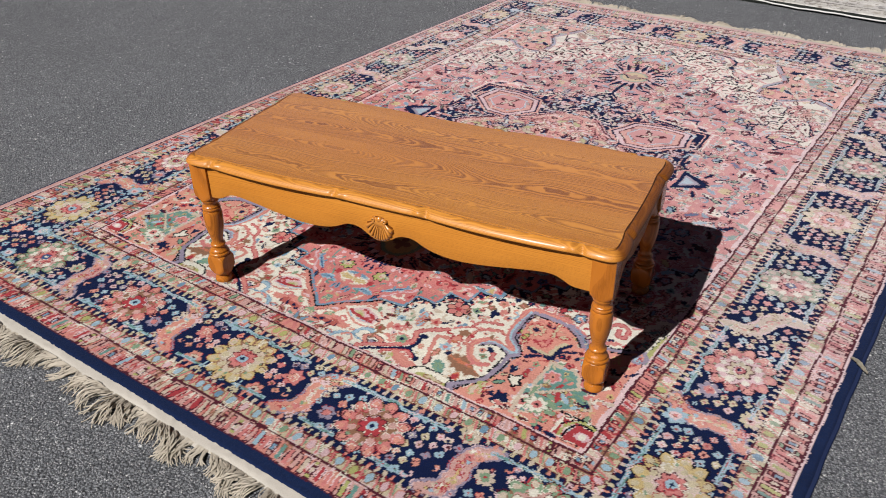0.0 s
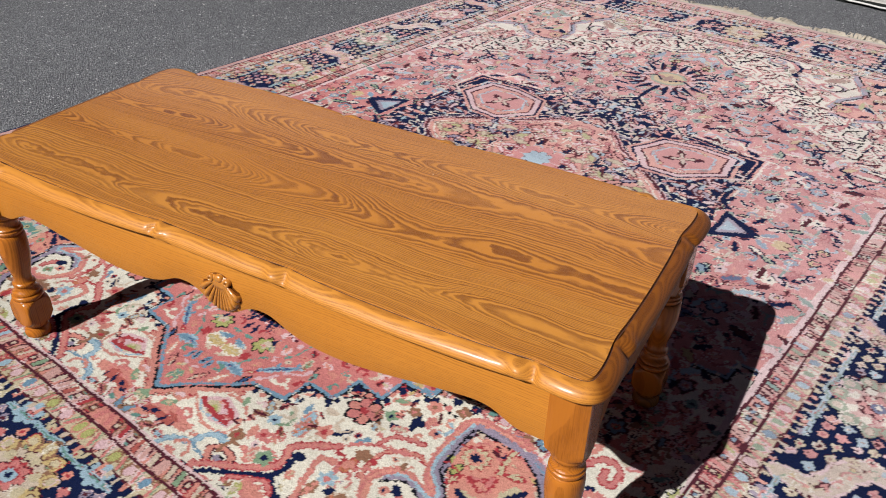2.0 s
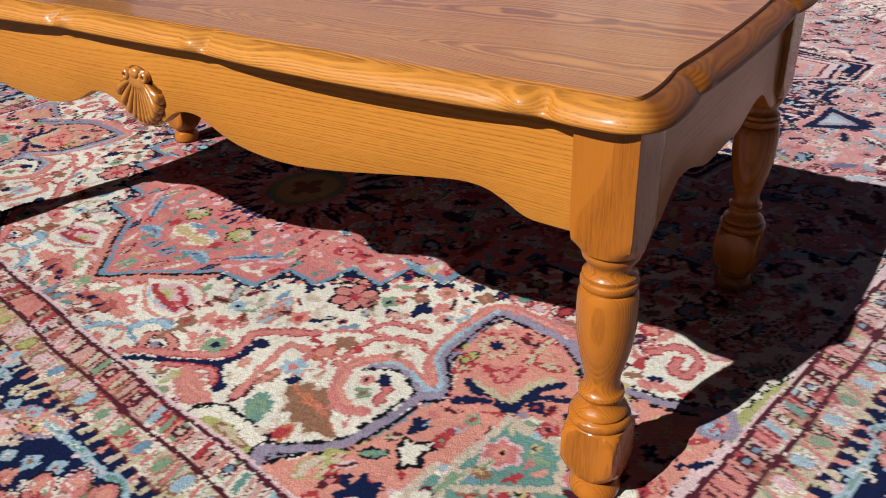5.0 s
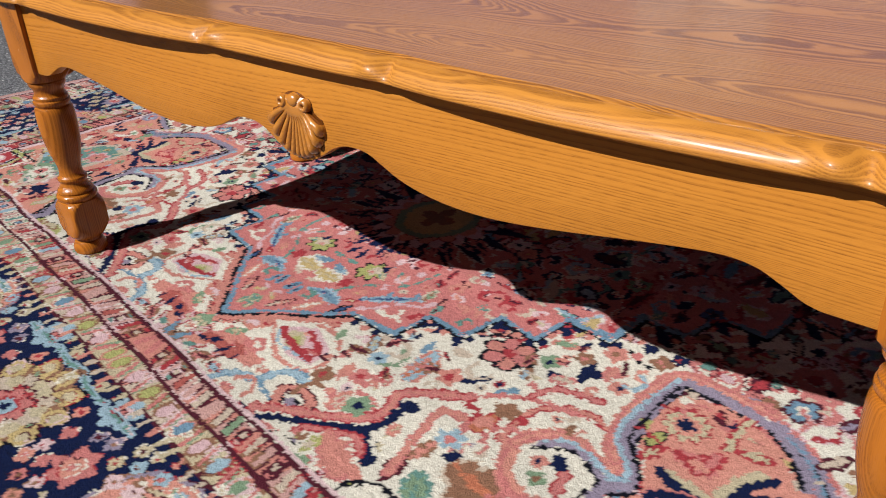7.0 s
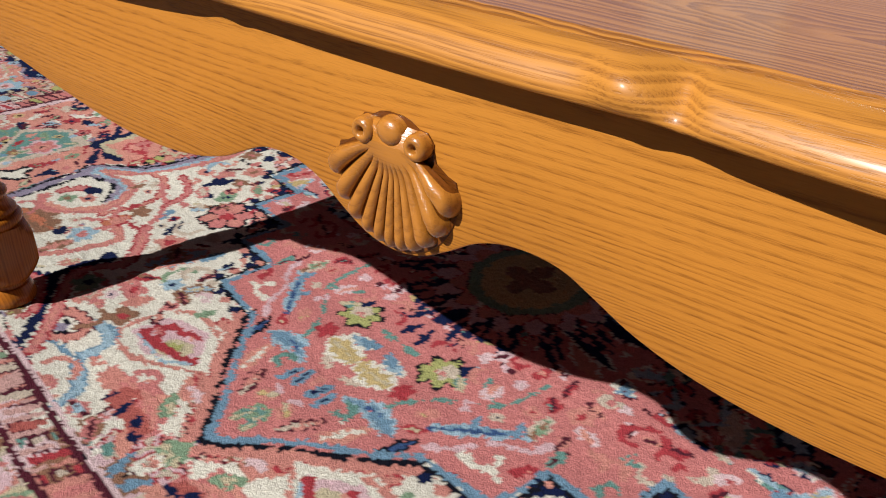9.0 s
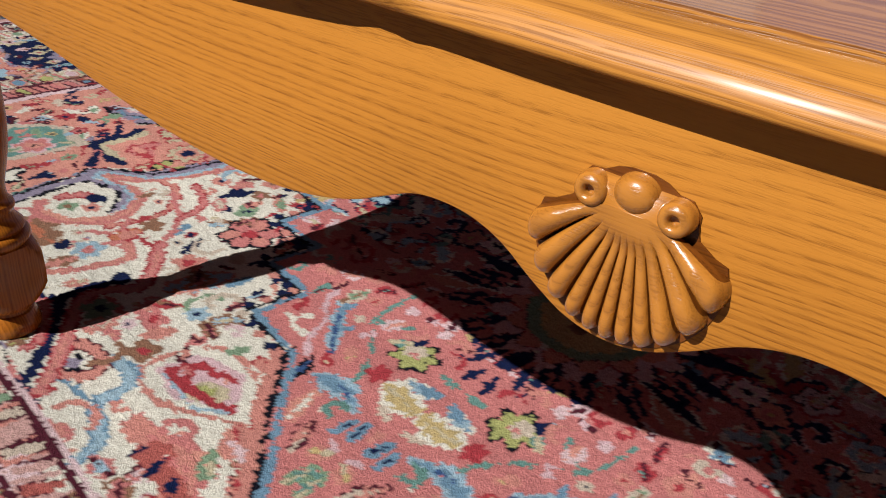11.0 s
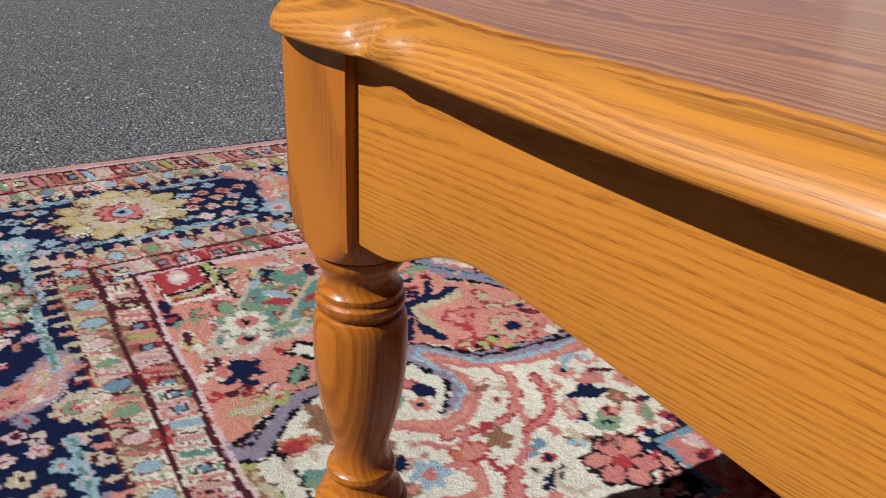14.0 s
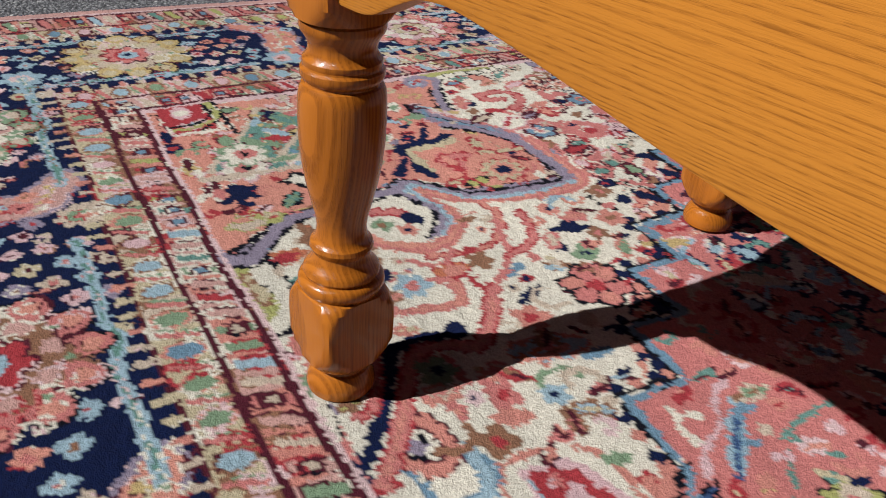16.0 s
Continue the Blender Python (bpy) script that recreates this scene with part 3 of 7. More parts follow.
def shell_bmesh():
    """Narrow long ribs in the middle, short thick ones at the sides; they rise out of a flat hub and end in round noses."""
    bm = bmesh.new()
    span, total = radians(81), sum(RIBS)
    rows, cols = 30, 14
    grid, start = [], 0.0
    for k, share in enumerate(RIBS):
        for j in range(cols + (k == len(RIBS) - 1)):
            u = -1 + 2 * j / cols
            a = -span + 2 * span * (start + share * j / cols) / total
            f = abs(a) / span
            dome = max(0.0, 1 - abs(u) ** 2.4) ** 0.6
            reach = (0.0590 - 0.0125 * f**1.5) * (0.90 + 0.10 * dome)
            half = span * share / total
            line = []
            for i in range(rows + 1):
                g = i / rows
                r = 0.0005 + (reach - 0.0005) * g
                tip = math.sqrt(max(0.0, 1 - max(0.0, (g - 0.84) / 0.16) ** 2))
                rise = smooth_step(0.008, 0.019, r)
                lift = (0.0062 - 0.0034 * rise + min(0.0078, 1.25 * half * r) * dome * rise) * tip
                # The ribs of the sides bend downwards on their way out.
                bent = a * (1 - 0.10 * g)
                line.append(bm.verts.new((0.95 * r * math.sin(bent) + 0.007 * math.sin(a) * (1 - g), -lift + 0.0005, 0.018 - r * math.cos(bent))))
            grid.append(line)
        start += share
    # Creases between the ribs take the darker oak tone.
    for n, (a, b) in enumerate(zip(grid, grid[1:])):
        for i in range(rows):
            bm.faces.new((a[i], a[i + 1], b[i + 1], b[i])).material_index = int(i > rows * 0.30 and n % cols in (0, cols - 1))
    # The flat hub above the ribs, up to the curls.
    rim = [bm.verts.new((x, y, z)) for x, y, z in ((-0.021, 0.0005, 0.0150), (-0.0165, -0.0054, 0.0165), (0.0165, -0.0054, 0.0165), (0.021, 0.0005, 0.0150), (0.0150, 0.0005, 0.0285), (0.0110, -0.0046, 0.0250), (-0.0110, -0.0046, 0.0250), (-0.0150, 0.0005, 0.0285))]
    for quad in ((0, 1, 6, 7), (1, 2, 5, 6), (2, 3, 4, 5), (7, 6, 5, 4)):
        bm.faces.new([rim[q] for q in quad])
    return bm


def turned_bmesh(profile, squash=1.0, around=26):
    """A knob turned about the y axis from (radius, height) pairs."""
    bm = bmesh.new()
    rings = [[bm.verts.new((r * math.cos(a), -h, r * squash * math.sin(a))) for a in (2 * math.pi * j / around for j in range(around))] for r, h in profile]
    for a, b in zip(rings, rings[1:]):
        for j in range(around):
            k = (j + 1) % around
            bm.faces.new((a[j], a[k], b[k], b[j]))
    bm.faces.new(rings[-1])
    return bm


CURL = ((0.0072, 0.0), (0.0070, 0.0055), (0.0063, 0.0076), (0.0052, 0.0088), (0.0039, 0.0092), (0.0028, 0.0087), (0.0022, 0.0074), (0.0019, 0.0052), (0.0003, 0.0050))
KNOB = ((0.0092, 0.0), (0.0088, 0.0040), (0.0078, 0.0062), (0.0062, 0.0077), (0.0042, 0.0085), (0.0020, 0.0089), (0.0003, 0.0090))
shell = part("shell_carving", shell_bmesh(), M_SHELL, table, "carved oak scallop shell with two curls", smooth=60)
shell.data.materials.append(M_SHELL_DARK)
shell.matrix_local = pose(-0.0050, FRONT_Y - 0.0005, 0.3500)
for side in (-1, 1):
    curl = part("curl", turned_bmesh(CURL), M_SHELL, shell, smooth=60)
    curl.matrix_local = pose(side * 0.0170, 0.0012, 0.0212)
part("knob", turned_bmesh(KNOB, 0.86), M_SHELL, shell, smooth=60).matrix_local = pose(0, 0.001, 0.0245)
# A thin rim of the darker oak tone round the carving, just proud of the apron.
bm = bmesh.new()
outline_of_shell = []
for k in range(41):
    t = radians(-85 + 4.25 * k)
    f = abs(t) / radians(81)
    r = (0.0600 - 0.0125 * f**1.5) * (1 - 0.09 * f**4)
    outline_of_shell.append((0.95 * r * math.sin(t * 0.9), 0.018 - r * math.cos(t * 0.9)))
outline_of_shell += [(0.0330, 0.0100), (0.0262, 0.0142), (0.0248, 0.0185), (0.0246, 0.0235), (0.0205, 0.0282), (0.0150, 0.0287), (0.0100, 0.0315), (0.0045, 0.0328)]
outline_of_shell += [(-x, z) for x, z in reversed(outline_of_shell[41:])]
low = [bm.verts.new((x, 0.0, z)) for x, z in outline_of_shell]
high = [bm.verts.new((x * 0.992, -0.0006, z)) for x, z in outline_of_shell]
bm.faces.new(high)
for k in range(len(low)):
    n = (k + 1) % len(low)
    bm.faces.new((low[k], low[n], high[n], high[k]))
part("carving_rim", bm, M_SHELL_DARK, shell, "thin dark rim round the carving", smooth=20).matrix_local = pose(0, 0.0003, 0)

RUG_CENTRE = (-0.0482, 1.1372)
# ---- hand-knotted rug ----
RUG_AT = pose(*RUG_CENTRE, 0.0, 0, 0, -9.37)
HALF_W, HALF_LEN = 1.4127, 1.9535
FIELD_LEN = 1.905
STEP = 0.0016
DYES = {
    "navy": (0.0048, 0.0105, 0.045), "ink": (0.0045, 0.0045, 0.010), "rose": (0.575, 0.192, 0.163), "salmon": (0.66, 0.275, 0.195), "pink": (0.665, 0.43, 0.41),
    "ivory": (0.75, 0.68, 0.525), "teal": (0.14, 0.27, 0.215), "blue": (0.165, 0.275, 0.345), "sky": (0.33, 0.45, 0.48), "gold": (0.55, 0.40, 0.165),
    "olive": (0.40, 0.39, 0.13), "maroon": (0.085, 0.013, 0.022), "brown": (0.28, 0.135, 0.075), "green": (0.22, 0.31, 0.18), "crimson": (0.40, 0.045, 0.050),
    "indigo": (0.008, 0.017, 0.054), "straw": (0.55, 0.455, 0.275), "dusk": (0.575, 0.325, 0.265), "mauve": (0.29, 0.235, 0.285), "sand": (0.58, 0.46, 0.33), "midblue": (0.045, 0.090, 0.195), "blush": (0.71, 0.495, 0.455),
    "coral": (0.60, 0.235, 0.175), "orange": (0.52, 0.17, 0.085), "rust": (0.42, 0.105, 0.080),
}
DYES = {name: (0.640 * red, 0.676 * green, 0.745 * blue) for name, (red, green, blue) in DYES.items()}
NAMES = list(DYES)
rng = random.Random(11)


class Cloth:
    """A quarter of the pattern, from the rug's middle to one corner: a is across, b is along; every knot holds a dye."""

    def __init__(self, wide, tall, ground):
        self.n, self.m = int(wide / STEP) + 2, int(tall / STEP) + 2
        self.ink = np.full((self.m, self.n), NAMES.index(ground), np.int8)
        self.a = (np.arange(self.n) * STEP)[None, :]
        self.b = (np.arange(self.m) * STEP)[:, None]
        wob = np.random.RandomState(5).rand(self.m // 5 + 3, self.n // 5 + 3) - 0.5
        self.rag = np.kron(wob, np.ones((5, 5)))[: self.m, : self.n] * 0.0042

    def window(self, a, b, r):
        i0, i1 = max(0, int((a - r) / STEP)), min(self.n, int((a + r) / STEP) + 2)
        j0, j1 = max(0, int((b - r) / STEP)), min(self.m, int((b + r) / STEP) + 2)
        cut = (slice(j0, max(j0, j1)), slice(i0, max(i0, i1)))
        return cut, self.a[:, cut[1]] - a, self.b[cut[0], :] - b

    def where(self, mask, dye):
        self.ink[np.broadcast_to(mask, self.ink.shape)] = NAMES.index(dye)

    def disc(self, a, b, r, dye, squash=1.0, turn=0.0):
        cut, x, y = self.window(a, b, r * 1.6)
        c, s = math.cos(turn), math.sin(turn)
        u, v = x * c + y * s, (y * c - x * s) / squash
        self.ink[cut][np.sqrt(u * u + v * v) + self.rag[cut] < r] = NAMES.index(dye)

    def petals(self, a, b, r, count, dye, depth=0.2, phase=0.0, sharp=False):
        """A disc with lobed or toothed edge."""
        cut, x, y = self.window(a, b, r * 1.3)
        ang, rad = np.arctan2(y, x) + phase, np.sqrt(x * x + y * y)
        wave = np.abs(((ang * count / (2 * np.pi)) % 1.0) * 2 - 1) if sharp else np.abs(np.cos(ang * count / 2))
        self.ink[cut][rad + self.rag[cut] * 0.7 < r * (1 - depth + depth * wave)] = NAMES.index(dye)

    def line(self, points, width, dye, closed=False):
        pts = list(points) + ([points[0]] if closed else [])
        for (a0, b0), (a1, b1) in zip(pts, pts[1:]):
            cut, x, y = self.window((a0 + a1) / 2, (b0 + b1) / 2, max(abs(a1 - a0), abs(b1 - b0)) / 2 + width * 2)
            dx, dy = a1 - a0, b1 - b0
            f = np.clip(((x + dx / 2) * dx + (y + dy / 2) * dy) / max(dx * dx + dy * dy, 1e-9), 0, 1)
            d = np.hypot(x + dx / 2 - f * dx, y + dy / 2 - f * dy)
            self.ink[cut][d + self.rag[cut] * 1.15 < width / 2] = NAMES.index(dye)

    def poly(self, points, dye, edge=None, width=0.006):
        p = np.array(points)
        mid, r = p.mean(0), np.abs(p - p.mean(0)).max() + 0.01
        cut, x, y = self.window(*mid, r)
        x, y = x + mid[0] + self.rag[cut] * 0.8, y + mid[1] + self.rag[cut] * 0.8
        inside = np.zeros(np.broadcast(x, y).shape, bool)
        for (a0, b0), (a1, b1) in zip(p, np.roll(p, -1, 0)):
            if b0 != b1:
                inside ^= ((b0 > y) != (b1 > y)) & (x < (a1 - a0) * (y - b0) / (b1 - b0) + a0)
        self.ink[cut][inside] = NAMES.index(dye)
        if edge:
            self.line(points, width, edge, closed=True)

    def leaf(self, a, b, long, wide, turn, dye, edge=None, teeth=5, vein=None):
        """A toothed leaf with its foot at a, b."""
        pts = []
        for side in (1, -1):
            steps = teeth * 2
            for k in range(steps + 1):
                f = k / steps if side == 1 else 1 - k / steps
                w = wide * math.sin(math.pi * min(1, f * 0.92 + 0.06)) ** 0.8 * (1.0 if k % 2 else 0.62)
                pts.append((f * long, side * w / 2))
        c, s = math.cos(turn), math.sin(turn)
        pts = [(a + u * c - v * s, b + u * s + v * c) for u, v in pts]
        self.poly(pts, dye, edge, 0.0042)
        if vein:
            self.line([(a, b), (a + long * 0.85 * c, b + long * 0.85 * s)], 0.004, vein)

    def vine(self, points, width, dye, edge=None, mid=None):
        """A smooth stem through the points, with an outline and a line along its middle where they are given."""
        p = [Vector(q) for q in (points[0], *points, points[-1])]
        path = []
        for w, x, y, z in zip(p, p[1:], p[2:], p[3:]):
            for k in range(6):
                f = k / 6
                path.append(tuple(0.5 * (2 * x + (y - w) * f + (2 * w - 5 * x + 4 * y - z) * f * f + (3 * x - w - 3 * y + z) * f**3)))
        path.append(tuple(points[-1]))
        if dye in ("rose", "coral") and width >= 0.01:
            edge, width = edge or "crimson", width * 0.70
        if edge:
            self.line(path, width + 0.0055, edge)
        self.line(path, width, dye)
        if mid:
            self.line(path, width * 0.35, mid)

    def curl(self, a, b, r, turns, phase, width, dye, core=None):
        pts = []
        for k in range(26):
            f = k / 25
            ang = phase + turns * 2 * math.pi * f
            pts.append((a + r * (1 - 0.8 * f) * math.cos(ang), b + r * (1 - 0.8 * f) * math.sin(ang)))
        self.line(pts, width, dye)
        if core:
            self.disc(*pts[-1], width * 0.7, core)

    def blossom(self, a, b, r, outer, inner, core, count=6, edge=None, phase=0.0):
        if edge:
            self.petals(a, b, r + 0.005, count, edge, 0.3, phase)
        self.petals(a, b, r, count, outer, 0.34, phase)
        self.disc(a, b, r * 0.45, inner)
        self.disc(a, b, r * 0.2, core)


def scatter(count, inside, apart, box, taken):
    """Random places at least so far apart, by their own reach, from one another."""
    out = []
    for _ in range(count * 12):
        a, b = rng.uniform(box[0], box[1]), rng.uniform(box[2], box[3])
        if inside(a, b) and all(math.hypot(a - x, b - y) > apart + r for x, y, r in taken):
            out.append((a, b))
            taken.append((a, b, apart * 0.35))
            if len(out) >= count:
                break
    return out


def fill(c, count, ground, inside, box, reach, dyes, edges, size):
    """Small leaves, hooks and buds wherever a patch of plain ground is left."""
    g = NAMES.index(ground)
    for _ in range(count):
        a, b = rng.uniform(box[0], box[1]), rng.uniform(box[2], box[3])
        if not inside(a, b):
            continue
        cut, x, y = c.window(a, b, reach)
        if (c.ink[cut] != g).mean() > 0.06:
            continue
        k, d, e = rng.random(), rng.choice(dyes), rng.choice(edges)
        s = rng.uniform(*size)
        if k < 0.5:
            c.leaf(a - s * 0.4, b, s, s * rng.uniform(0.5, 0.75), rng.uniform(0, 6.3), d, e, 3, (None, "maroon", "straw")[int(s * 1e5) % 3])
        elif k < 0.7:
            c.petals(a, b, s * 0.55, rng.choice((4, 5, 6)), d, 0.35, rng.uniform(0, 2))
            c.disc(a, b, s * 0.17, rng.choice(edges) or "navy")
        else:
            t, bend, path = rng.uniform(0, 6.3), rng.choice((-1, 1)) * rng.uniform(0.5, 0.9), [(a, b)]
            for _ in range(5):
                t += bend
                path.append((path[-1][0] + s * 0.36 * math.cos(t), path[-1][1] + s * 0.36 * math.sin(t)))
            c.line(path, 0.0065, d)


def stair(a):
    """The stepped edge of the red ground: how far along it reaches at a distance a across."""
    if a < 0.15:
        return 1.335 - 0.80 * a
    k = math.floor((a - 0.15) / 0.073)
    return 1.195 - 0.0655 * k


def draw_field(c):
    fa, fb = HALF_W - 0.490, FIELD_LEN - 0.475
    edge = np.array([stair(x) for x in c.a[0]])[None, :]
    inside = (c.a < fa) & (c.b < fb)
    c.where(inside, "ivory")
    # Toothed rim of the red ground: salmon teeth, dark line, pale blue line.
    c.where(inside & (c.b < edge + 0.034) & ((((c.a + c.b) / 0.036) % 1.0) < 0.62), "salmon")
    c.where(inside & (c.b < edge + 0.026) & ((((c.a - c.b) / 0.052) % 1.0) < 0.42), "navy")
    c.where(inside & (c.b < edge), "rose")
    steps = [(0.0, 1.335), (0.15, 1.215)]
    x = 0.15
    while x < fa:
        steps += [(x, stair(x + 0.001)), (min(x + 0.073, fa), stair(x + 0.001))]
        x += 0.073
    c.line([(a + 0.001, b + 0.002) for a, b in steps], 0.0075, "ink")
    c.line([(max(0, a - 0.004), b - 0.004) for a, b in steps], 0.0075, "blue")
    # The corner cartouche, salmon with a blue-grey ribbon.
    ribbon = [(0.535, fb), (0.600, 1.312), (0.640, 1.232), (0.610, 1.190), (0.575, 1.140), (0.562, 1.012), (0.640, 0.985), (0.730, 1.025), (0.792, 1.080), (0.840, 1.075), (fa, 1.020)]
    c.poly(ribbon + [(fa, fb)], "salmon")
    c.line(ribbon, 0.036, "rose")
    c.line(ribbon, 0.024, "mauve")
    c.line([(a + 0.012, b + 0.009) for a, b in ribbon], 0.006, "ink")
    c.line([(a - 0.006, b - 0.004) for a, b in ribbon], 0.006, "blue")
    # Teal lozenge and the little square in the very corner.
    c.poly([(0.700, fb), (0.690, 1.300), (0.770, 1.170), (0.850, 1.200), (fa, 1.230), (fa, fb)], "salmon")
    c.poly([(0.735, 1.395), (0.700, 1.310), (0.760, 1.215), (0.845, 1.215), (0.890, 1.285), (0.820, 1.330)], "teal", "sand", 0.008)
    for k in range(46):
        a, b, t = rng.uniform(0.715, 0.875), rng.uniform(1.225, 1.375), rng.uniform(0, 6.3)
        if abs(a - 0.79) * 0.8 + abs(b - 1.30) < 0.105:
            c.leaf(a, b, rng.uniform(0.016, 0.034), 0.013, t, rng.choice(("green", "salmon", "sand", "rose", "gold", "teal", "pink")), rng.choice((None, None, "brown")), 2)
    c.blossom(0.728, 1.352, 0.030, "ivory", "rose", "ink", 8, "pink")
    c.blossom(0.800, 1.262, 0.026, "rose", "gold", "ink", 6)
    for t in range(5):
        c.leaf(0.77 + 0.02 * t, 1.30 - 0.03 * (t % 3), 0.045, 0.02, t * 1.3, ("green", "crimson", "gold", "sky", "rose")[t], teeth=3)
    c.poly([(0.842, 1.345), (0.905, 1.345), (0.905, 1.410), (0.842, 1.410)], "crimson", "ivory", 0.009)
    c.line([(0.830, 1.333), (0.912, 1.333), (0.912, 1.42)], 0.006, "ink")
    c.blossom(0.874, 1.378, 0.024, "pink", "ivory", "sky", 4)
    # The palmette of the cartouche.
    c.blossom(0.612, 1.064, 0.030, "gold", "salmon", "navy", 12, "crimson")
    c.leaf(0.640, 1.138, 0.075, 0.030, -2.5, "navy", None, 3)
    c.leaf(0.650, 1.135, 0.085, 0.030, -0.5, "navy", "blue", 3)
    c.disc(0.650, 1.100, 0.020, "crimson", 0.8)
    c.disc(0.645, 1.118, 0.014, "mauve")
    c.leaf(0.648, 1.170, 0.075, 0.024, -1.4, "olive", None, 3)
    for a, b, d in ((0.598, 1.100, "olive"), (0.700, 1.060, "navy"), (0.740, 1.100, "gold"), (0.660, 1.020, "ivory"), (0.600, 1.030, "sand"), (0.690, 1.180, "navy"), (0.720, 1.150, "sky"), (0.640, 1.21, "crimson")):
        c.leaf(a, b, 0.036, 0.020, rng.uniform(0, 6), d, "maroon", 3)
    c.line([(0.560, 1.075), (0.680, 1.010)], 0.006, "crimson")
    c.line([(0.650, 1.180), (0.760, 1.050)], 0.009, "sand")
    c.leaf(0.668, 1.272, 0.060, 0.042, 1.4, "ivory", "ink", 4)
    c.leaf(0.634, 1.350, 0.070, 0.045, 0.5, "navy", None, 4)
    for t in (0.2, 0.9, 1.7, 2.5):
        c.leaf(0.640, 1.345, 0.050, 0.016, t, "navy", None, 3)
    for t in (-0.7, -1.3, -2.0):
        c.leaf(0.612, 1.345, 0.045, 0.018, t, rng.choice(("gold", "sand", "rose")), "brown", 3)
    c.disc(0.628, 1.295, 0.016, "teal", 0.7)
    c.disc(0.610, 1.380, 0.016, "gold", 0.7)
    c.leaf(0.590, 1.395, 0.05, 0.025, -0.8, "sand", "crimson", 3)
    # Ivory spandrel: arch with navy fork, scrolls, tulip, brown leaf, star flowers.
    arch = [(0.232, fb - 0.004), (0.300, 1.400), (0.345, 1.350), (0.352, 1.288), (0.415, 1.262), (0.500, 1.192), (0.560, 1.165)]
    c.line(arch[:4], 0.030, "rose")
    c.line(arch[3:], 0.013, "rose")
    c.line([(0.225, fb - 0.012), (0.300, 1.405), (0.360, 1.352), (0.358, 1.290)], 0.015, "navy")
    c.line([(0.360, 1.352), (0.395, 1.372)], 0.015, "navy")
    c.leaf(0.340, 1.295, 0.055, 0.035, -0.9, "navy", None, 3)
    c.curl(0.252, 1.372, 0.034, 1.35, 2.2, 0.013, "crimson", "salmon")
    c.curl(0.252, 1.372, 0.044, 1.0, 2.4, 0.009, "blue")
    c.disc(0.213, 1.385, 0.020, "sky", 0.7, 0.6)
    c.leaf(0.175, 1.385, 0.060, 0.026, 0.6, "sand", "navy", 3)
    c.poly([(0.105, 1.350), (0.100, 1.270), (0.175, 1.238), (0.205, 1.262), (0.205, 1.330), (0.150, 1.372)], "ivory")
    c.line([(0.105, 1.350), (0.100, 1.270), (0.175, 1.238)], 0.008, "rose")
    c.leaf(0.165, 1.335, 0.075, 0.046, -1.9, "pink", "crimson", 3, "sand")
    c.disc(0.156, 1.312, 0.012, "blue")
    c.leaf(0.185, 1.280, 0.05, 0.02, 0.8, "crimson", None, 3)
    c.disc(0.512, 1.236, 0.056, "rose", 0.8, 0.5)
    c.disc(0.514, 1.236, 0.049, "mauve", 0.8, 0.5)
    c.disc(0.514, 1.236, 0.042, "ink", 0.8, 0.5)
    c.disc(0.511, 1.236, 0.039, "ivory", 0.8, 0.5)
    c.curl(0.500, 1.244, 0.027, 0.8, 2.6, 0.012, "crimson", "navy")
    c.line([(0.535, 1.205), (0.560, 1.235), (0.585, 1.290)], 0.008, "ink")
    c.leaf(0.470, 1.285, 0.105, 0.055, 0.75, "brown", "sand", 5, "salmon")
    c.leaf(0.405, 1.318, 0.052, 0.036, 0.3, "teal", "brown", 4, "sand")
    c.disc(0.455, 1.355, 0.022, "rose", 0.8)
    teeth = [(0.412 + 0.0155 * k, 1.392 - 0.040 * math.sin(math.pi * k / 8)) for k in range(9)]
    c.poly([(a, b + 0.022) for a, b in teeth] + [(0.535, fb), (0.412, fb)], "olive")
    for a, b in teeth:
        c.disc(a, b + 0.004, 0.0125, "ink")
        c.disc(a, b + 0.006, 0.0095, "ivory")
    for k in range(16):
        c.leaf(rng.uniform(0.425, 0.52), rng.uniform(1.388, 1.425), rng.uniform(0.014, 0.028), 0.011, rng.uniform(0, 6.3), rng.choice(("straw", "gold", "green", "pink", "sand", "salmon")), rng.choice((None, "brown")), 2)
    c.line([(0.455, 1.404), (0.505, 1.396)], 0.012, "pink")
    c.leaf(0.440, 1.420, 0.050, 0.022, 0.1, "sand", "brown", 3)
    c.petals(0.361, 1.104, 0.040, 6, "ink", 0.30)
    c.petals(0.361, 1.104, 0.034, 6, "rose", 0.36)
    c.petals(0.361, 1.104, 0.015, 6, "crimson", 0.3)
    for k in range(6):
        c.line([(0.361, 1.104), (0.361 + 0.03 * math.sin(k * 1.047 + 0.52), 1.104 + 0.03 * math.cos(k * 1.047 + 0.52))], 0.003, "maroon")
    c.leaf(0.300, 1.215, 0.062, 0.040, -0.4, "sky", "rose", 4, "salmon")
    c.disc(0.300, 1.232, 0.022, "rose", 0.6, 0.5)
    for a, b, d, e in ((0.352, 1.168, "navy", None), (0.438, 1.115, "navy", "salmon"), (0.420, 1.185, "blue", None), (0.232, 1.262, "ivory", "crimson"), (0.205, 1.405, "navy", "crimson"), (0.130, 1.398, "maroon", "rose"),
                       (0.060, 1.400, "sand", "crimson"), (0.020, 1.370, "green", "rose"), (0.415, 1.300, "sky", None), (0.385, 1.230, "crimson", "salmon"), (0.445, 1.215, "sand", "rose"), (0.545, 1.105, "pink", "rose"), (0.335, 1.330, "brown", "sand")):
        c.leaf(a, b, 0.050, 0.030, rng.uniform(0, 6), d, e, 3)
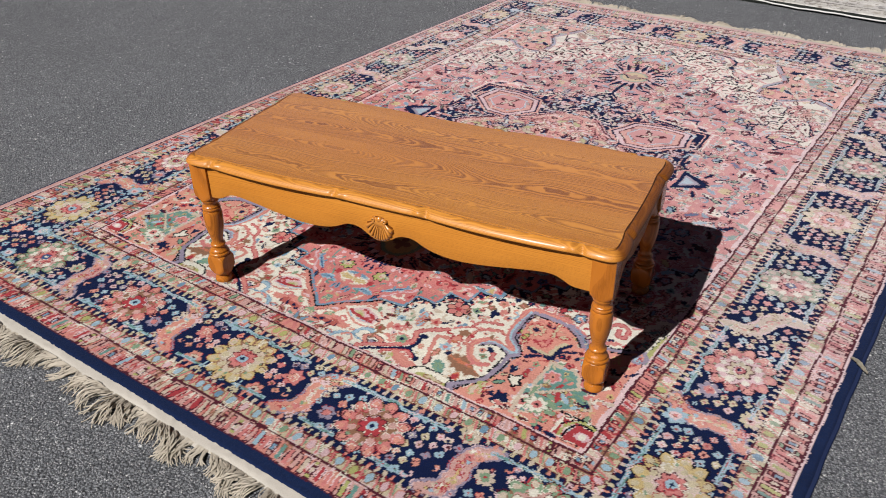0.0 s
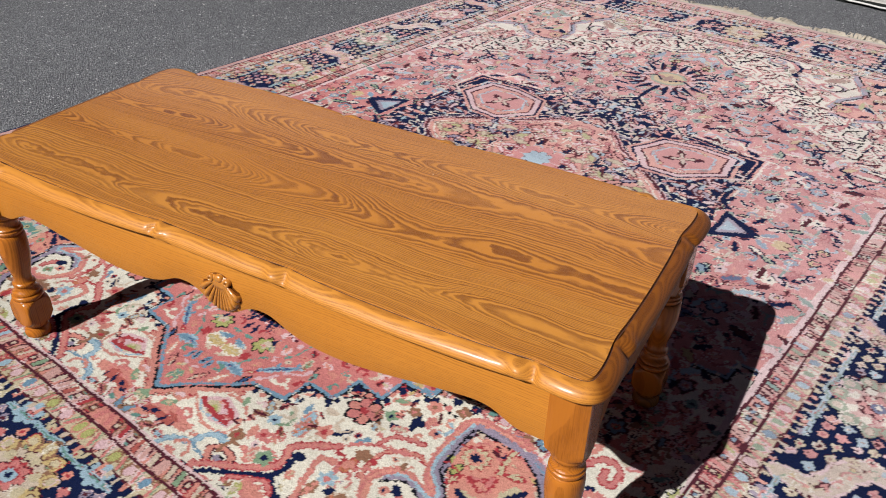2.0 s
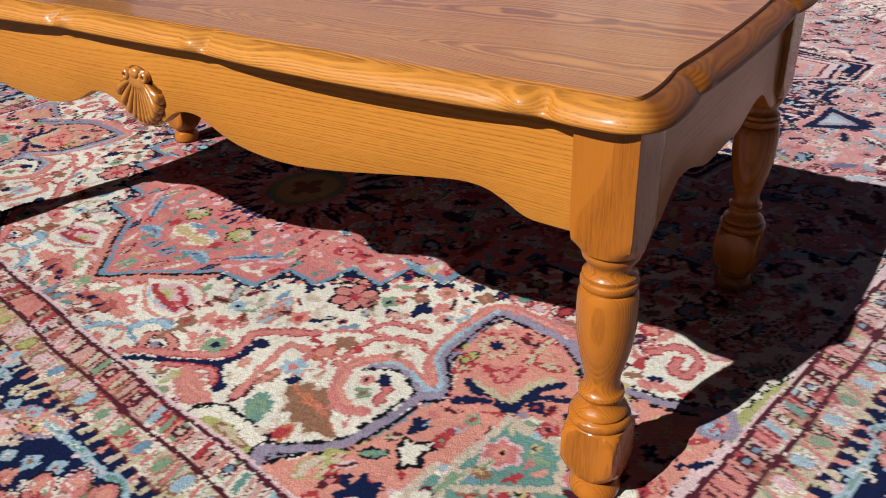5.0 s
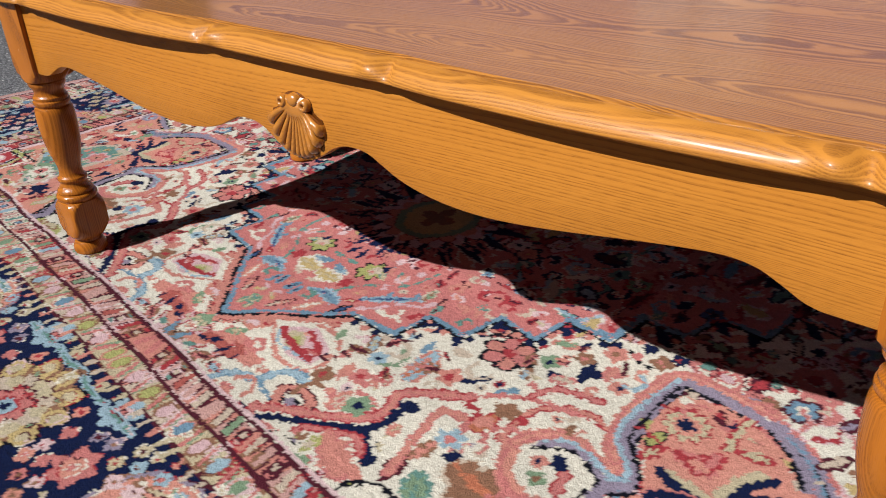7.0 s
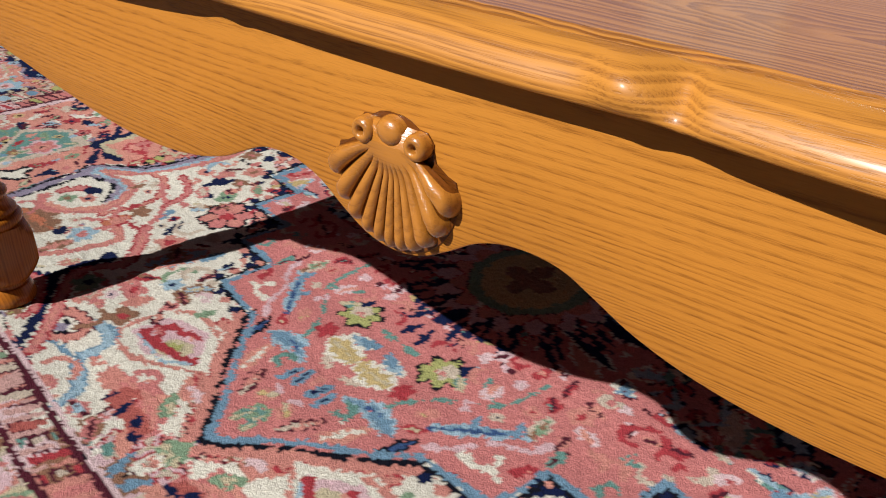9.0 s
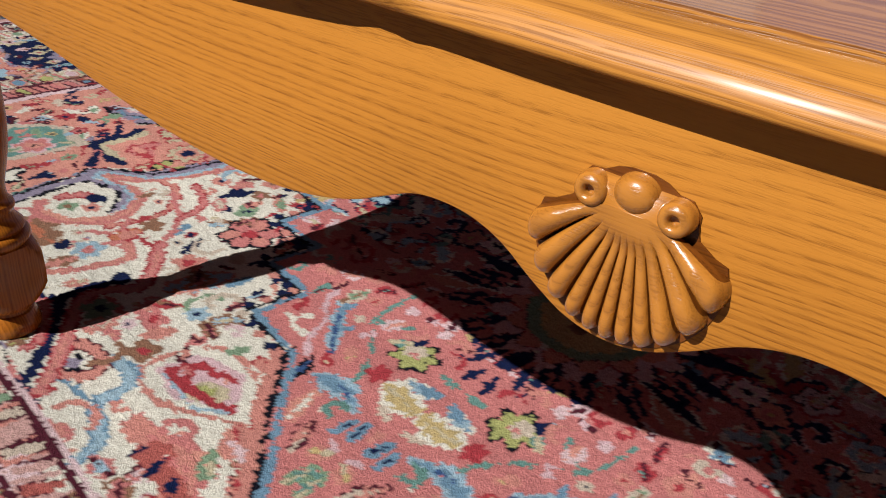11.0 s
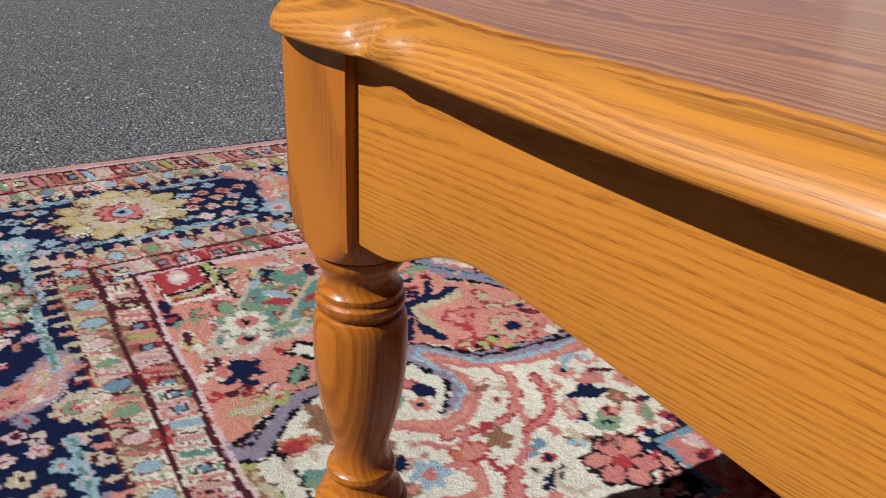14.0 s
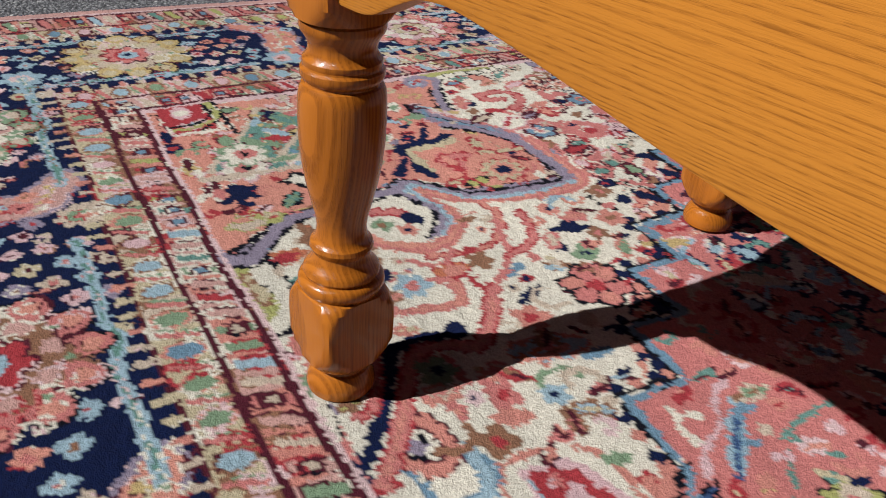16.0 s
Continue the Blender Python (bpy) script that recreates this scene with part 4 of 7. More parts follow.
    taken = [(0.361, 1.104, 0.032), (0.155, 1.30, 0.040), (0.25, 1.37, 0.036), (0.50, 1.24, 0.034), (0.51, 1.32, 0.036), (0.61, 1.07, 0.04), (0.87, 1.38, 0.03), (0.33, 1.38, 0.014), (0.355, 1.30, 0.024), (0.31, 1.22, 0.024), (0.48, 1.39, 0.030), (0.42, 1.26, 0.01), (0.43, 1.33, 0.01)]

    def in_ivory(a, b):
        return stair(a) + 0.045 < b < fb - 0.01 and a < fa - 0.01 and not (a > 0.52 and b > 0.98)

    # Rose arabesques wander over the ivory, then leaves, hooks and blossoms fill it.
    for a, b in scatter(170, in_ivory, 0.034, (0.02, fa, 0.4, fb), list(taken)):
        t, x, y, path = rng.uniform(0, 6.3), a, b, [(a, b)]
        turn = rng.choice((-1, 1)) * rng.uniform(0.35, 0.75)
        for k in range(9):
            t += turn * (1 + 0.30 * k) * (1 if k < 6 else -1.2)
            x, y = x + 0.019 * math.cos(t), y + 0.019 * math.sin(t)
            if in_ivory(x, y):
                path.append((x, y))
        if len(path) > 2:
            dye = rng.choice(("rose", "rose", "rose", "salmon", "rose", "pink"))
            c.line(path, rng.uniform(0.013, 0.022), dye)
            if rng.random() < 0.45:
                c.line(path[1:-1], 0.006, rng.choice(("salmon", "pink", "crimson", "sand", "teal")))
            if rng.random() < 0.5:
                c.line(path, 0.003, rng.choice(("maroon", "ivory", "brown")))
            c.disc(*path[-1], 0.009, rng.choice(("navy", "crimson", "brown", "teal")))
    for a, b in scatter(330, in_ivory, 0.0250, (0.02, fa, 0.4, fb), taken):
        k = rng.random()
        d = rng.choice(("rose", "salmon", "crimson", "pink", "brown", "green", "blue", "sand", "mauve", "rose", "teal", "navy", "rose"))
        if k < 0.55:
            c.leaf(a, b, rng.uniform(0.024, 0.046), rng.uniform(0.016, 0.027), rng.uniform(0, 6.3), d, rng.choice((None, "rose", "crimson", "brown", "maroon")), 3)
        elif k < 0.72:
            c.curl(a, b, rng.uniform(0.012, 0.020), 0.8, rng.uniform(0, 6), 0.007, rng.choice(("rose", "crimson", "salmon", "green", "blue")), "navy")
        else:
            c.blossom(a, b, rng.uniform(0.011, 0.019), d, rng.choice(("ivory", "salmon")), rng.choice(("navy", "crimson", "teal")), 5, rng.choice((None, "maroon")))
        if rng.random() < 0.5:
            t = rng.uniform(0, 6)
            c.line([(a, b), (a + 0.02 * math.cos(t), b + 0.02 * math.sin(t)), (a + 0.035 * math.cos(t + 0.8), b + 0.035 * math.sin(t + 0.8))], 0.0055, rng.choice(("rose", "rose", "crimson", "maroon", "sand")))
    fill(c, 6500, "ivory", in_ivory, (0.0, fa, 0.4, fb), 0.0095, ("rose", "salmon", "crimson", "rose", "brown", "green", "blue", "pink", "navy", "teal"), (None, "crimson", "maroon", "rose"), (0.020, 0.034))
    # More in the cartouche.
    def in_corner(a, b):
        return a > 0.66 and b > 1.03 and a < fa - 0.01 and b < fb - 0.01 and (a - 0.6) + (b - 1.0) > 0.16

    for a, b in scatter(90, in_corner, 0.025, (0.6, fa, 1.0, fb), taken + [(0.73, 1.35, 0.03), (0.67, 1.30, 0.03), (0.80, 1.26, 0.03), (0.66, 1.13, 0.03)]):
        c.leaf(a, b, rng.uniform(0.025, 0.045), rng.uniform(0.014, 0.024), rng.uniform(0, 6.3), rng.choice(("green", "rose", "gold", "navy", "crimson", "sky", "sand", "ivory")), rng.choice((None, "maroon", "ivory")), 3)
    # Red ground: yellow-green flowers, blue leaves, vines, then the medallion.
    def in_red(a, b):
        return b < stair(a) - 0.03 and a < fa - 0.015

    taken = [(0.073, 1.115, 0.028), (0.0, 0.92, 0.11), (0.155, 1.15, 0.030), (0.02, 1.18, 0.030), (0.0, 0.49, 0.1), (0.33, 0.30, 0.1), (0.66, 0.02, 0.06)]
    c.blossom(0.073, 1.115, 0.026, "olive", "salmon", "crimson", 7, "ink")
    c.leaf(0.155, 1.185, 0.075, 0.034, -1.7, "blue", None, 4)
    c.leaf(0.145, 1.120, 0.045, 0.04, -0.6, "blue", None, 3)
    c.leaf(0.020, 1.180, 0.060, 0.040, -0.4, "sand", "sky", 4, "gold")
    c.leaf(0.0, 1.215, 0.060, 0.030, -1.2, "sky", None, 3)
    c.line([(0.06, 1.22), (0.10, 1.18), (0.10, 1.14)], 0.008, "teal")
    c.leaf(0.195, 1.120, 0.036, 0.022, 0.6, "navy", "blue", 2)
    c.leaf(0.185, 1.165, 0.04, 0.026, -1.0, "ivory", "crimson", 3)
    c.leaf(0.100, 1.265, 0.04, 0.02, -0.9, "navy", "salmon", 3)
    c.blossom(0.03, 1.280, 0.022, "gold", "salmon", "teal", 5)
    c.leaf(0.23, 1.08, 0.06, 0.045, -0.8, "green", "ivory", 4, "rose")
    for a, b in scatter(620, in_red, 0.026, (0.0, fa, 0.0, 1.33), taken):
        k = rng.random()
        d = rng.choice(("salmon", "pink", "blush", "salmon", "sand", "blue", "sky", "green", "navy", "ivory", "crimson", "gold", "midblue", "rose", "maroon", "teal"))
        if k < 0.62:
            c.leaf(a, b, rng.uniform(0.035, 0.065), rng.uniform(0.02, 0.034), rng.uniform(0, 6.3), d, rng.choice((None, None, "ivory", "crimson", "navy")), 3)
        elif k < 0.8:
            c.blossom(a, b, rng.uniform(0.014, 0.024), d, "rose", rng.choice(("navy", "gold", "ivory")), rng.choice((5, 6)), rng.choice((None, "navy", "crimson")))
        else:
            c.curl(a, b, rng.uniform(0.016, 0.026), 0.8, rng.uniform(0, 6), 0.008, rng.choice(("blue", "navy", "teal", "ivory", "crimson")))
        if rng.random() < 0.5:
            t = rng.uniform(0, 6)
            c.line([(a, b), (a + 0.035 * math.cos(t), b + 0.035 * math.sin(t)), (a + 0.06 * math.cos(t + 0.7), b + 0.06 * math.sin(t + 0.7))], 0.006, rng.choice(("salmon", "crimson", "sky", "sand", "teal")))
    fill(c, 9000, "rose", in_red, (0.0, fa, 0.0, 1.33), 0.012, ("salmon", "pink", "blush", "sand", "sky", "blue", "navy", "crimson", "ivory", "teal", "maroon"), (None, None, "crimson", "ivory", "navy"), (0.022, 0.038))
    fill(c, 1500, "salmon", in_corner, (0.55, fa, 1.0, fb), 0.012, ("rose", "crimson", "gold", "navy", "green", "ivory", "maroon", "sky"), (None, "maroon", "crimson"), (0.018, 0.030))
    # Central medallion: a navy star set with pink hexagons, round a peach lozenge; blue arrowheads at its points.
    outer = [(0.0, 0.665), (0.14, 0.530), (0.23, 0.478), (0.35, 0.480), (0.478, 0.455), (0.545, 0.458), (0.556, 0.33), (0.552, 0.19), (0.556, 0.10)]
    inner = [(0.0, 0.395), (0.10, 0.320), (0.17, 0.235), (0.30, 0.140), (0.40, 0.060), (0.44, 0.0)]
    c.poly([(0, 0)] + outer + [(0.58, 0.0)], "navy")
    c.line(outer, 0.024, "salmon")
    c.line(outer, 0.013, "navy")
    c.line([(a * 1.03, b * 1.03) for a, b in outer], 0.006, "ivory")
    pick = random.Random(41)
    for k in range(520):
        a, b = pick.uniform(0.0, 0.54), pick.uniform(0.0, 0.62)
        if b < 0.66 - a * 0.55 and b > 0.33 - a * 0.8:
            t = pick.choice((0.0, 0.75, 1.57, 2.36)) + pick.uniform(-0.2, 0.2)
            c.leaf(a, b, pick.uniform(0.030, 0.060), pick.uniform(0.016, 0.030), t, pick.choice(("blush", "pink", "sky", "salmon", "rose", "sand", "mauve")), pick.choice((None, "navy", "maroon")), 2)
    c.poly([(0, 0)] + inner, "salmon")
    c.line(inner, 0.018, "pink")
    c.line(inner, 0.008, "maroon")
    c.line([(a * 0.93, b * 0.93) for a, b in inner], 0.005, "ivory")
    for k in range(9):
        f = (k + 0.5) / 9
        n = min(len(inner) - 2, int(f * (len(inner) - 1)))
        g = f * (len(inner) - 1) - n
        a, b = inner[n][0] + (inner[n + 1][0] - inner[n][0]) * g, inner[n][1] + (inner[n + 1][1] - inner[n][1]) * g
        c.leaf(a + 0.012, b + 0.016, 0.062, 0.030, -0.75 + 0.5 * (k % 2), "navy", "ivory", 2)
    hexagon = [(0.180, 0.270), (0.235, 0.405), (0.360, 0.440), (0.490, 0.428), (0.517, 0.285), (0.390, 0.165), (0.275, 0.155)]
    for grow, dye in ((1.06, "salmon"), (0.98, "navy"), (0.93, "pink"), (0.80, "maroon"), (0.76, "salmon"), (0.60, "sky"), (0.55, "rose")):
        c.poly([(0.35 + (a - 0.35) * grow, 0.305 + (b - 0.305) * grow) for a, b in hexagon], dye)
    for k in range(8):
        t = k * math.pi / 4 + 0.2
        c.leaf(0.35 + 0.092 * math.cos(t), 0.305 + 0.080 * math.sin(t), 0.030, 0.016, t + 1.4, ("sky", "gold", "rose", "teal")[k % 4], "crimson", 2)
    for k in range(4):
        c.leaf(0.35, 0.305, 0.070, 0.034, k * math.pi / 2 + 0.5, "maroon", "rose", 3)
        c.leaf(0.35, 0.305, 0.040, 0.016, k * math.pi / 2 + 0.5, "sand", None, 2)
    # Peach cartouches with curling leaves inside the lozenge.
    for a, b, r in ((0.11, 0.16, 0.062), (0.25, 0.065, 0.050), (0.0, 0.27, 0.045)):
        c.petals(a, b, r, 8, "crimson", 0.14)
        c.petals(a, b, r - 0.007, 8, "salmon", 0.14)
        for k in range(4):
            c.leaf(a, b, r * 0.72, r * 0.36, k * 1.57 + 0.8, ("sand", "gold", "sky", "pink")[k], "brown", 3)
    for a, b in ((0.05, 0.08), (0.18, 0.10), (0.17, 0.02), (0.34, 0.03), (0.05, 0.20), (0.06, 0.33)):
        c.leaf(a, b, 0.045, 0.028, a * 31, "navy", "ivory", 2)
        c.leaf(a + 0.02, b - 0.02, 0.034, 0.018, b * 40, "rose", "crimson", 2)
    # Outlined leaves and angular flowers crowd the lozenge.
    for n in range(150):
        a, b = pick.uniform(0.0, 0.42), pick.uniform(0.0, 0.37)
        if a / 0.43 + b / 0.38 > 0.95:
            continue
        dye, rim = pick.choice((("sand", "maroon"), ("olive", "brown"), ("blush", "crimson"), ("sky", "maroon"), ("coral", "ink"), ("straw", "brown"), ("mauve", "navy"), ("navy", "ivory"), ("rose", "maroon")))
        t = pick.choice((0.0, 0.8, 1.57, 2.4, 3.9, 5.5))
        c.leaf(a, b, pick.uniform(0.034, 0.066), pick.uniform(0.018, 0.032), t, dye, rim, 3)
        if n % 3 == 0:
            c.line([(a, b), (a + 0.045 * math.cos(t + 1.2), b + 0.045 * math.sin(t + 1.2)), (a + 0.06 * math.cos(t + 2.0), b + 0.06 * math.sin(t + 2.0))], 0.006, pick.choice(("maroon", "navy", "ivory", "brown")))
    in_star = lambda a, b: a / 0.56 + b / 0.62 < 1.1  # noqa: E731
    for ground in ("salmon", "blush", "pink"):
        fill(c, 1400, ground, in_star, (0.0, 0.56, 0.0, 0.64), 0.0105, ("rose", "sky", "ivory", "crimson", "gold", "navy", "sand", "maroon", "blush"), (None, "crimson", "maroon", "ivory"), (0.020, 0.036))
    fill(c, 3000, "navy", in_star, (0.0, 0.56, 0.0, 0.64), 0.0120, ("blush", "ivory", "rose", "sky", "salmon"), (None, "ivory", None), (0.018, 0.034))
    # Blue arrowhead at each side point.
    c.poly([(0.590, 0.0), (0.715, 0.0), (0.715, 0.012), (0.590, 0.085)], "navy")
    c.poly([(0.606, 0.0), (0.682, 0.0), (0.606, 0.054)], "mauve")
    c.poly([(0.612, 0.0), (0.660, 0.0), (0.612, 0.036)], "sky")
    c.line([(0.59, 0.1), (0.56, 0.13), (0.575, 0.17)], 0.014, "navy")
    c.petals(0.0, 0.0, 0.09, 8, "rose", 0.3)
    c.petals(0.0, 0.0, 0.05, 8, "sky", 0.3)
    c.petals(0.0, 0.925, 0.185, 20, "navy", 0.66, 0, True)
    c.petals(0.0, 0.925, 0.110, 18, "pink", 0.25)
    c.petals(0.0, 0.925, 0.090, 14, "salmon", 0.2)
    c.disc(0.0, 0.925, 0.070, "green")
    c.disc(0.0, 0.925, 0.056, "gold")
    c.petals(0.0, 0.925, 0.034, 4, "brown", 0.6)
    c.line([(0.0, 0.64), (0.0, 0.79)], 0.016, "navy")


def draw_spandrel(c):
    """The near corners of the field, motif by motif."""
    # Ivory spandrel: cleared first, then its coral bands, tulip, scrolls and blossoms.
    c.poly([(0.067, 1.291), (0.160, 1.204), (0.300, 1.136), (0.375, 1.062), (0.443, 0.995), (0.504, 0.967), (0.542, 1.014), (0.547, 1.100), (0.557, 1.158), (0.591, 1.205), (0.598, 1.302), (0.593, 1.338), (0.550, 1.384), (0.521, 1.398), (0.436, 1.398), (0.237, 1.422), (0.041, 1.420), (0.095, 1.402), (0.111, 1.346), (0.008, 1.334)], "ivory", None, 0.006)
    c.poly([(0.002, 1.332), (0.141, 1.234), (0.157, 1.244), (0.089, 1.303), (0.052, 1.362), (0.018, 1.410), (0.045, 1.406), (0.093, 1.356), (0.043, 1.316)], "salmon", None, 0.006)
    c.vine([(0.017, 1.340), (0.080, 1.298), (0.149, 1.239)], 0.016, "coral", None, None)
    c.vine([(0.143, 1.372), (0.040, 1.382), (0.067, 1.360), (0.145, 1.366)], 0.012, "coral", "rose", None)
    # the tulip in its ivory frame: two curved red leaves round a yellow bud
    c.poly([(0.079, 1.294), (0.138, 1.244), (0.211, 1.271), (0.212, 1.332), (0.161, 1.350), (0.107, 1.318)], "ivory", None, 0.006)
    c.poly([(0.099, 1.295), (0.141, 1.260), (0.194, 1.280), (0.202, 1.320), (0.153, 1.330)], "pink", None, 0.006)
    c.vine([(0.081, 1.295), (0.115, 1.320), (0.154, 1.340), (0.206, 1.332), (0.210, 1.291)], 0.006, "coral", None, None)
    c.vine([(0.133, 1.255), (0.172, 1.252), (0.202, 1.270)], 0.006, "coral", None, None)
    c.vine([(0.103, 1.300), (0.127, 1.320), (0.157, 1.320), (0.191, 1.316)], 0.005, "sky", None, None)
    c.disc(0.138, 1.300, 0.021, "straw", 0.75, 0.6)
    c.disc(0.141, 1.300, 0.009, "olive", 0.7, 0.6)
    c.vine([(0.102, 1.295), (0.131, 1.307), (0.161, 1.312), (0.190, 1.312)], 0.01, "crimson", None, None)
    c.vine([(0.141, 1.271), (0.159, 1.281), (0.180, 1.289), (0.186, 1.298)], 0.009, "crimson", None, None)
    c.leaf(0.168, 1.303, 0.023, 0.014, -0.13, "rose", "crimson", 3, None)
    c.leaf(0.137, 1.283, 0.015, 0.009, -0.40, "salmon", None, 3, None)
    c.disc(0.201, 1.290, 0.006, "navy", 1.0, 0.0)
    c.leaf(0.194, 1.297, 0.021, 0.011, -0.48, "coral", "maroon", 3, None)
    # bird-like leaf in blue, coral and sand
    c.leaf(0.315, 1.254, 0.075, 0.041, -1.76, "sky", "coral", 4, None)
    c.leaf(0.301, 1.238, 0.040, 0.016, -1.52, "coral", None, 3, None)
    c.vine([(0.308, 1.251), (0.310, 1.225), (0.315, 1.202)], 0.007, "orange", None, None)
    c.leaf(0.284, 1.200, 0.034, 0.014, -1.63, "blue", None, 3, None)
    c.disc(0.324, 1.162, 0.014, "sand", 0.7, 0.0)
    c.leaf(0.367, 1.203, 0.041, 0.018, -0.94, "navy", None, 2, None)
    c.leaf(0.414, 1.192, 0.034, 0.017, -1.11, "blue", None, 2, None)
    c.disc(0.441, 1.110, 0.012, "navy", 0.6, 0.0)
    c.leaf(0.440, 1.116, 0.031, 0.019, -0.46, "sand", "rose", 3, None)
    c.disc(0.469, 1.074, 0.015, "navy", 0.7, 0.0)
    c.leaf(0.471, 1.100, 0.049, 0.020, -1.80, "navy", None, 3, None)
    c.leaf(0.425, 1.040, 0.035, 0.018, 2.70, "green", "coral", 3, None)
    c.leaf(0.485, 1.042, 0.033, 0.023, 1.39, "coral", "rose", 3, None)
    c.leaf(0.372, 1.152, 0.023, 0.012, -1.92, "rose", "maroon", 3, None)
    # star flower drawn round in black
    c.petals(0.367, 1.118, 0.041, 6, "ink", 0.30)
    c.petals(0.367, 1.118, 0.036, 6, "rose", 0.36)
    for k in range(6):
        c.disc(0.367 + 0.022 * math.cos(k * 1.047), 1.118 + 0.022 * math.sin(k * 1.047), 0.0105, "coral" if k % 2 else "rose")
        c.line([(0.367, 1.118), (0.367 + 0.03 * math.cos(k * 1.047 + 0.52), 1.118 + 0.03 * math.sin(k * 1.047 + 0.52))], 0.0035, "ink")
    c.disc(0.367, 1.118, 0.009, "crimson")
    c.vine([(0.477, 0.998), (0.501, 1.009), (0.518, 1.011)], 0.005, "ink", None, None)
    c.disc(0.492, 1.002, 0.007, "rose", 1.0, 0.0)
    c.disc(0.497, 0.978, 0.012, "navy", 0.6, 0.0)
    c.leaf(0.495, 0.990, 0.025, 0.012, -1.20, "navy", None, 3, None)
    # teeth along the stepped edge
    c.leaf(0.166, 1.227, 0.016, 0.010, -1.33, "navy", None, 2, None)
    c.leaf(0.208, 1.231, 0.017, 0.010, -1.27, "crimson", None, 2, None)
    c.leaf(0.245, 1.221, 0.017, 0.010, -1.27, "navy", None, 2, None)
    c.leaf(0.253, 1.184, 0.017, 0.010, -1.27, "navy", None, 2, None)
    c.leaf(0.261, 1.158, 0.019, 0.011, -1.30, "navy", None, 2, None)
    c.leaf(0.303, 1.158, 0.017, 0.010, -1.27, "navy", None, 2, None)
    c.leaf(0.310, 1.118, 0.017, 0.010, -1.27, "crimson", None, 2, None)
    c.leaf(0.319, 1.092, 0.019, 0.011, -1.30, "crimson", None, 2, None)
    c.leaf(0.357, 1.090, 0.017, 0.010, -1.27, "crimson", None, 2, None)
    c.leaf(0.390, 1.080, 0.017, 0.010, -1.27, "crimson", None, 2, None)
    c.leaf(0.391, 1.038, 0.018, 0.011, -1.28, "navy", None, 2, None)
    c.leaf(0.427, 1.039, 0.018, 0.011, -1.28, "navy", None, 2, None)
    c.leaf(0.451, 1.015, 0.018, 0.011, -1.23, "navy", None, 2, None)
    # blue and coral hook under the tulip
    c.vine([(0.126, 1.426), (0.141, 1.400), (0.178, 1.384), (0.185, 1.360), (0.202, 1.342), (0.233, 1.340)], 0.01, "sky", "blue", None)
    c.vine([(0.178, 1.384), (0.223, 1.392), (0.247, 1.398)], 0.007, "blue", None, None)
    c.vine([(0.247, 1.398), (0.219, 1.372), (0.234, 1.354), (0.265, 1.356), (0.277, 1.376), (0.256, 1.384)], 0.016, "coral", "maroon", None)
    c.disc(0.247, 1.376, 0.009, "mauve", 1.0, 0.0)
    c.vine([(0.240, 1.386), (0.236, 1.368), (0.260, 1.370)], 0.003, "ink", None, None)
    c.leaf(0.294, 1.350, 0.036, 0.025, -1.71, "sand", "coral", 3, "rose")
    c.leaf(0.288, 1.294, 0.025, 0.013, -1.25, "coral", "rose", 3, None)
    c.vine([(0.293, 1.307), (0.326, 1.307), (0.333, 1.326)], 0.008, "rose", None, None)
    # rose band and the navy arch with its fork
    c.vine([(0.223, 1.416), (0.259, 1.388), (0.308, 1.356), (0.345, 1.326), (0.344, 1.297), (0.332, 1.272), (0.356, 1.246), (0.397, 1.218)], 0.018, "rose", None, "coral")
    c.vine([(0.239, 1.428), (0.261, 1.406), (0.303, 1.378), (0.344, 1.352), (0.361, 1.328), (0.358, 1.297), (0.358, 1.275)], 0.013, "navy", None, None)
    c.disc(0.359, 1.280, 0.014, "navy", 0.8, 0.0)
    c.vine([(0.354, 1.342), (0.377, 1.362), (0.402, 1.370)], 0.011, "navy", None, None)
    c.disc(0.400, 1.374, 0.01, "navy", 1.0, 0.0)
    c.vine([(0.297, 1.402), (0.300, 1.390), (0.358, 1.362), (0.386, 1.376)], 0.01, "rose", None, None)
    c.leaf(0.405, 1.410, 0.087, 0.044, -2.77, "coral", "rose", 4, None)
    c.leaf(0.332, 1.414, 0.027, 0.016, -1.80, "sand", "olive", 3, None)
    c.leaf(0.307, 1.412, 0.019, 0.009, -1.25, "olive", "brown", 3, None)
    c.leaf(0.426, 1.400, 0.056, 0.020, -2.93, "coral", None, 3, None)
    c.leaf(0.434, 1.380, 0.048, 0.024, -1.89, "rose", "maroon", 4, None)
    c.vine([(0.430, 1.368), (0.410, 1.326), (0.398, 1.289), (0.394, 1.256), (0.430, 1.246)], 0.011, "coral", "rose", None)
    # sprays, red cluster, brown and green leaves
    c.vine([(0.473, 1.243), (0.467, 1.186), (0.488, 1.152), (0.525, 1.136), (0.562, 1.146)], 0.01, "coral", "crimson", None)
    c.vine([(0.397, 1.218), (0.427, 1.182), (0.470, 1.156), (0.515, 1.146)], 0.009, "rose", None, None)
    c.vine([(0.446, 1.166), (0.462, 1.126), (0.514, 1.110)], 0.01, "rose", None, None)
    c.leaf(0.503, 1.162, 0.023, 0.014, -0.66, "sand", None, 3, None)
    c.disc(0.470, 1.200, 0.008, "crimson", 1.0, 0.0)
    c.leaf(0.444, 1.258, 0.042, 0.034, -1.59, "orange", "crimson", 4, None)
    c.leaf(0.463, 1.235, 0.040, 0.020, 3.14, "crimson", None, 3, None)
    c.disc(0.442, 1.236, 0.011, "coral", 1.0, 0.0)
    c.leaf(0.437, 1.272, 0.027, 0.016, -1.83, "rose", None, 3, None)
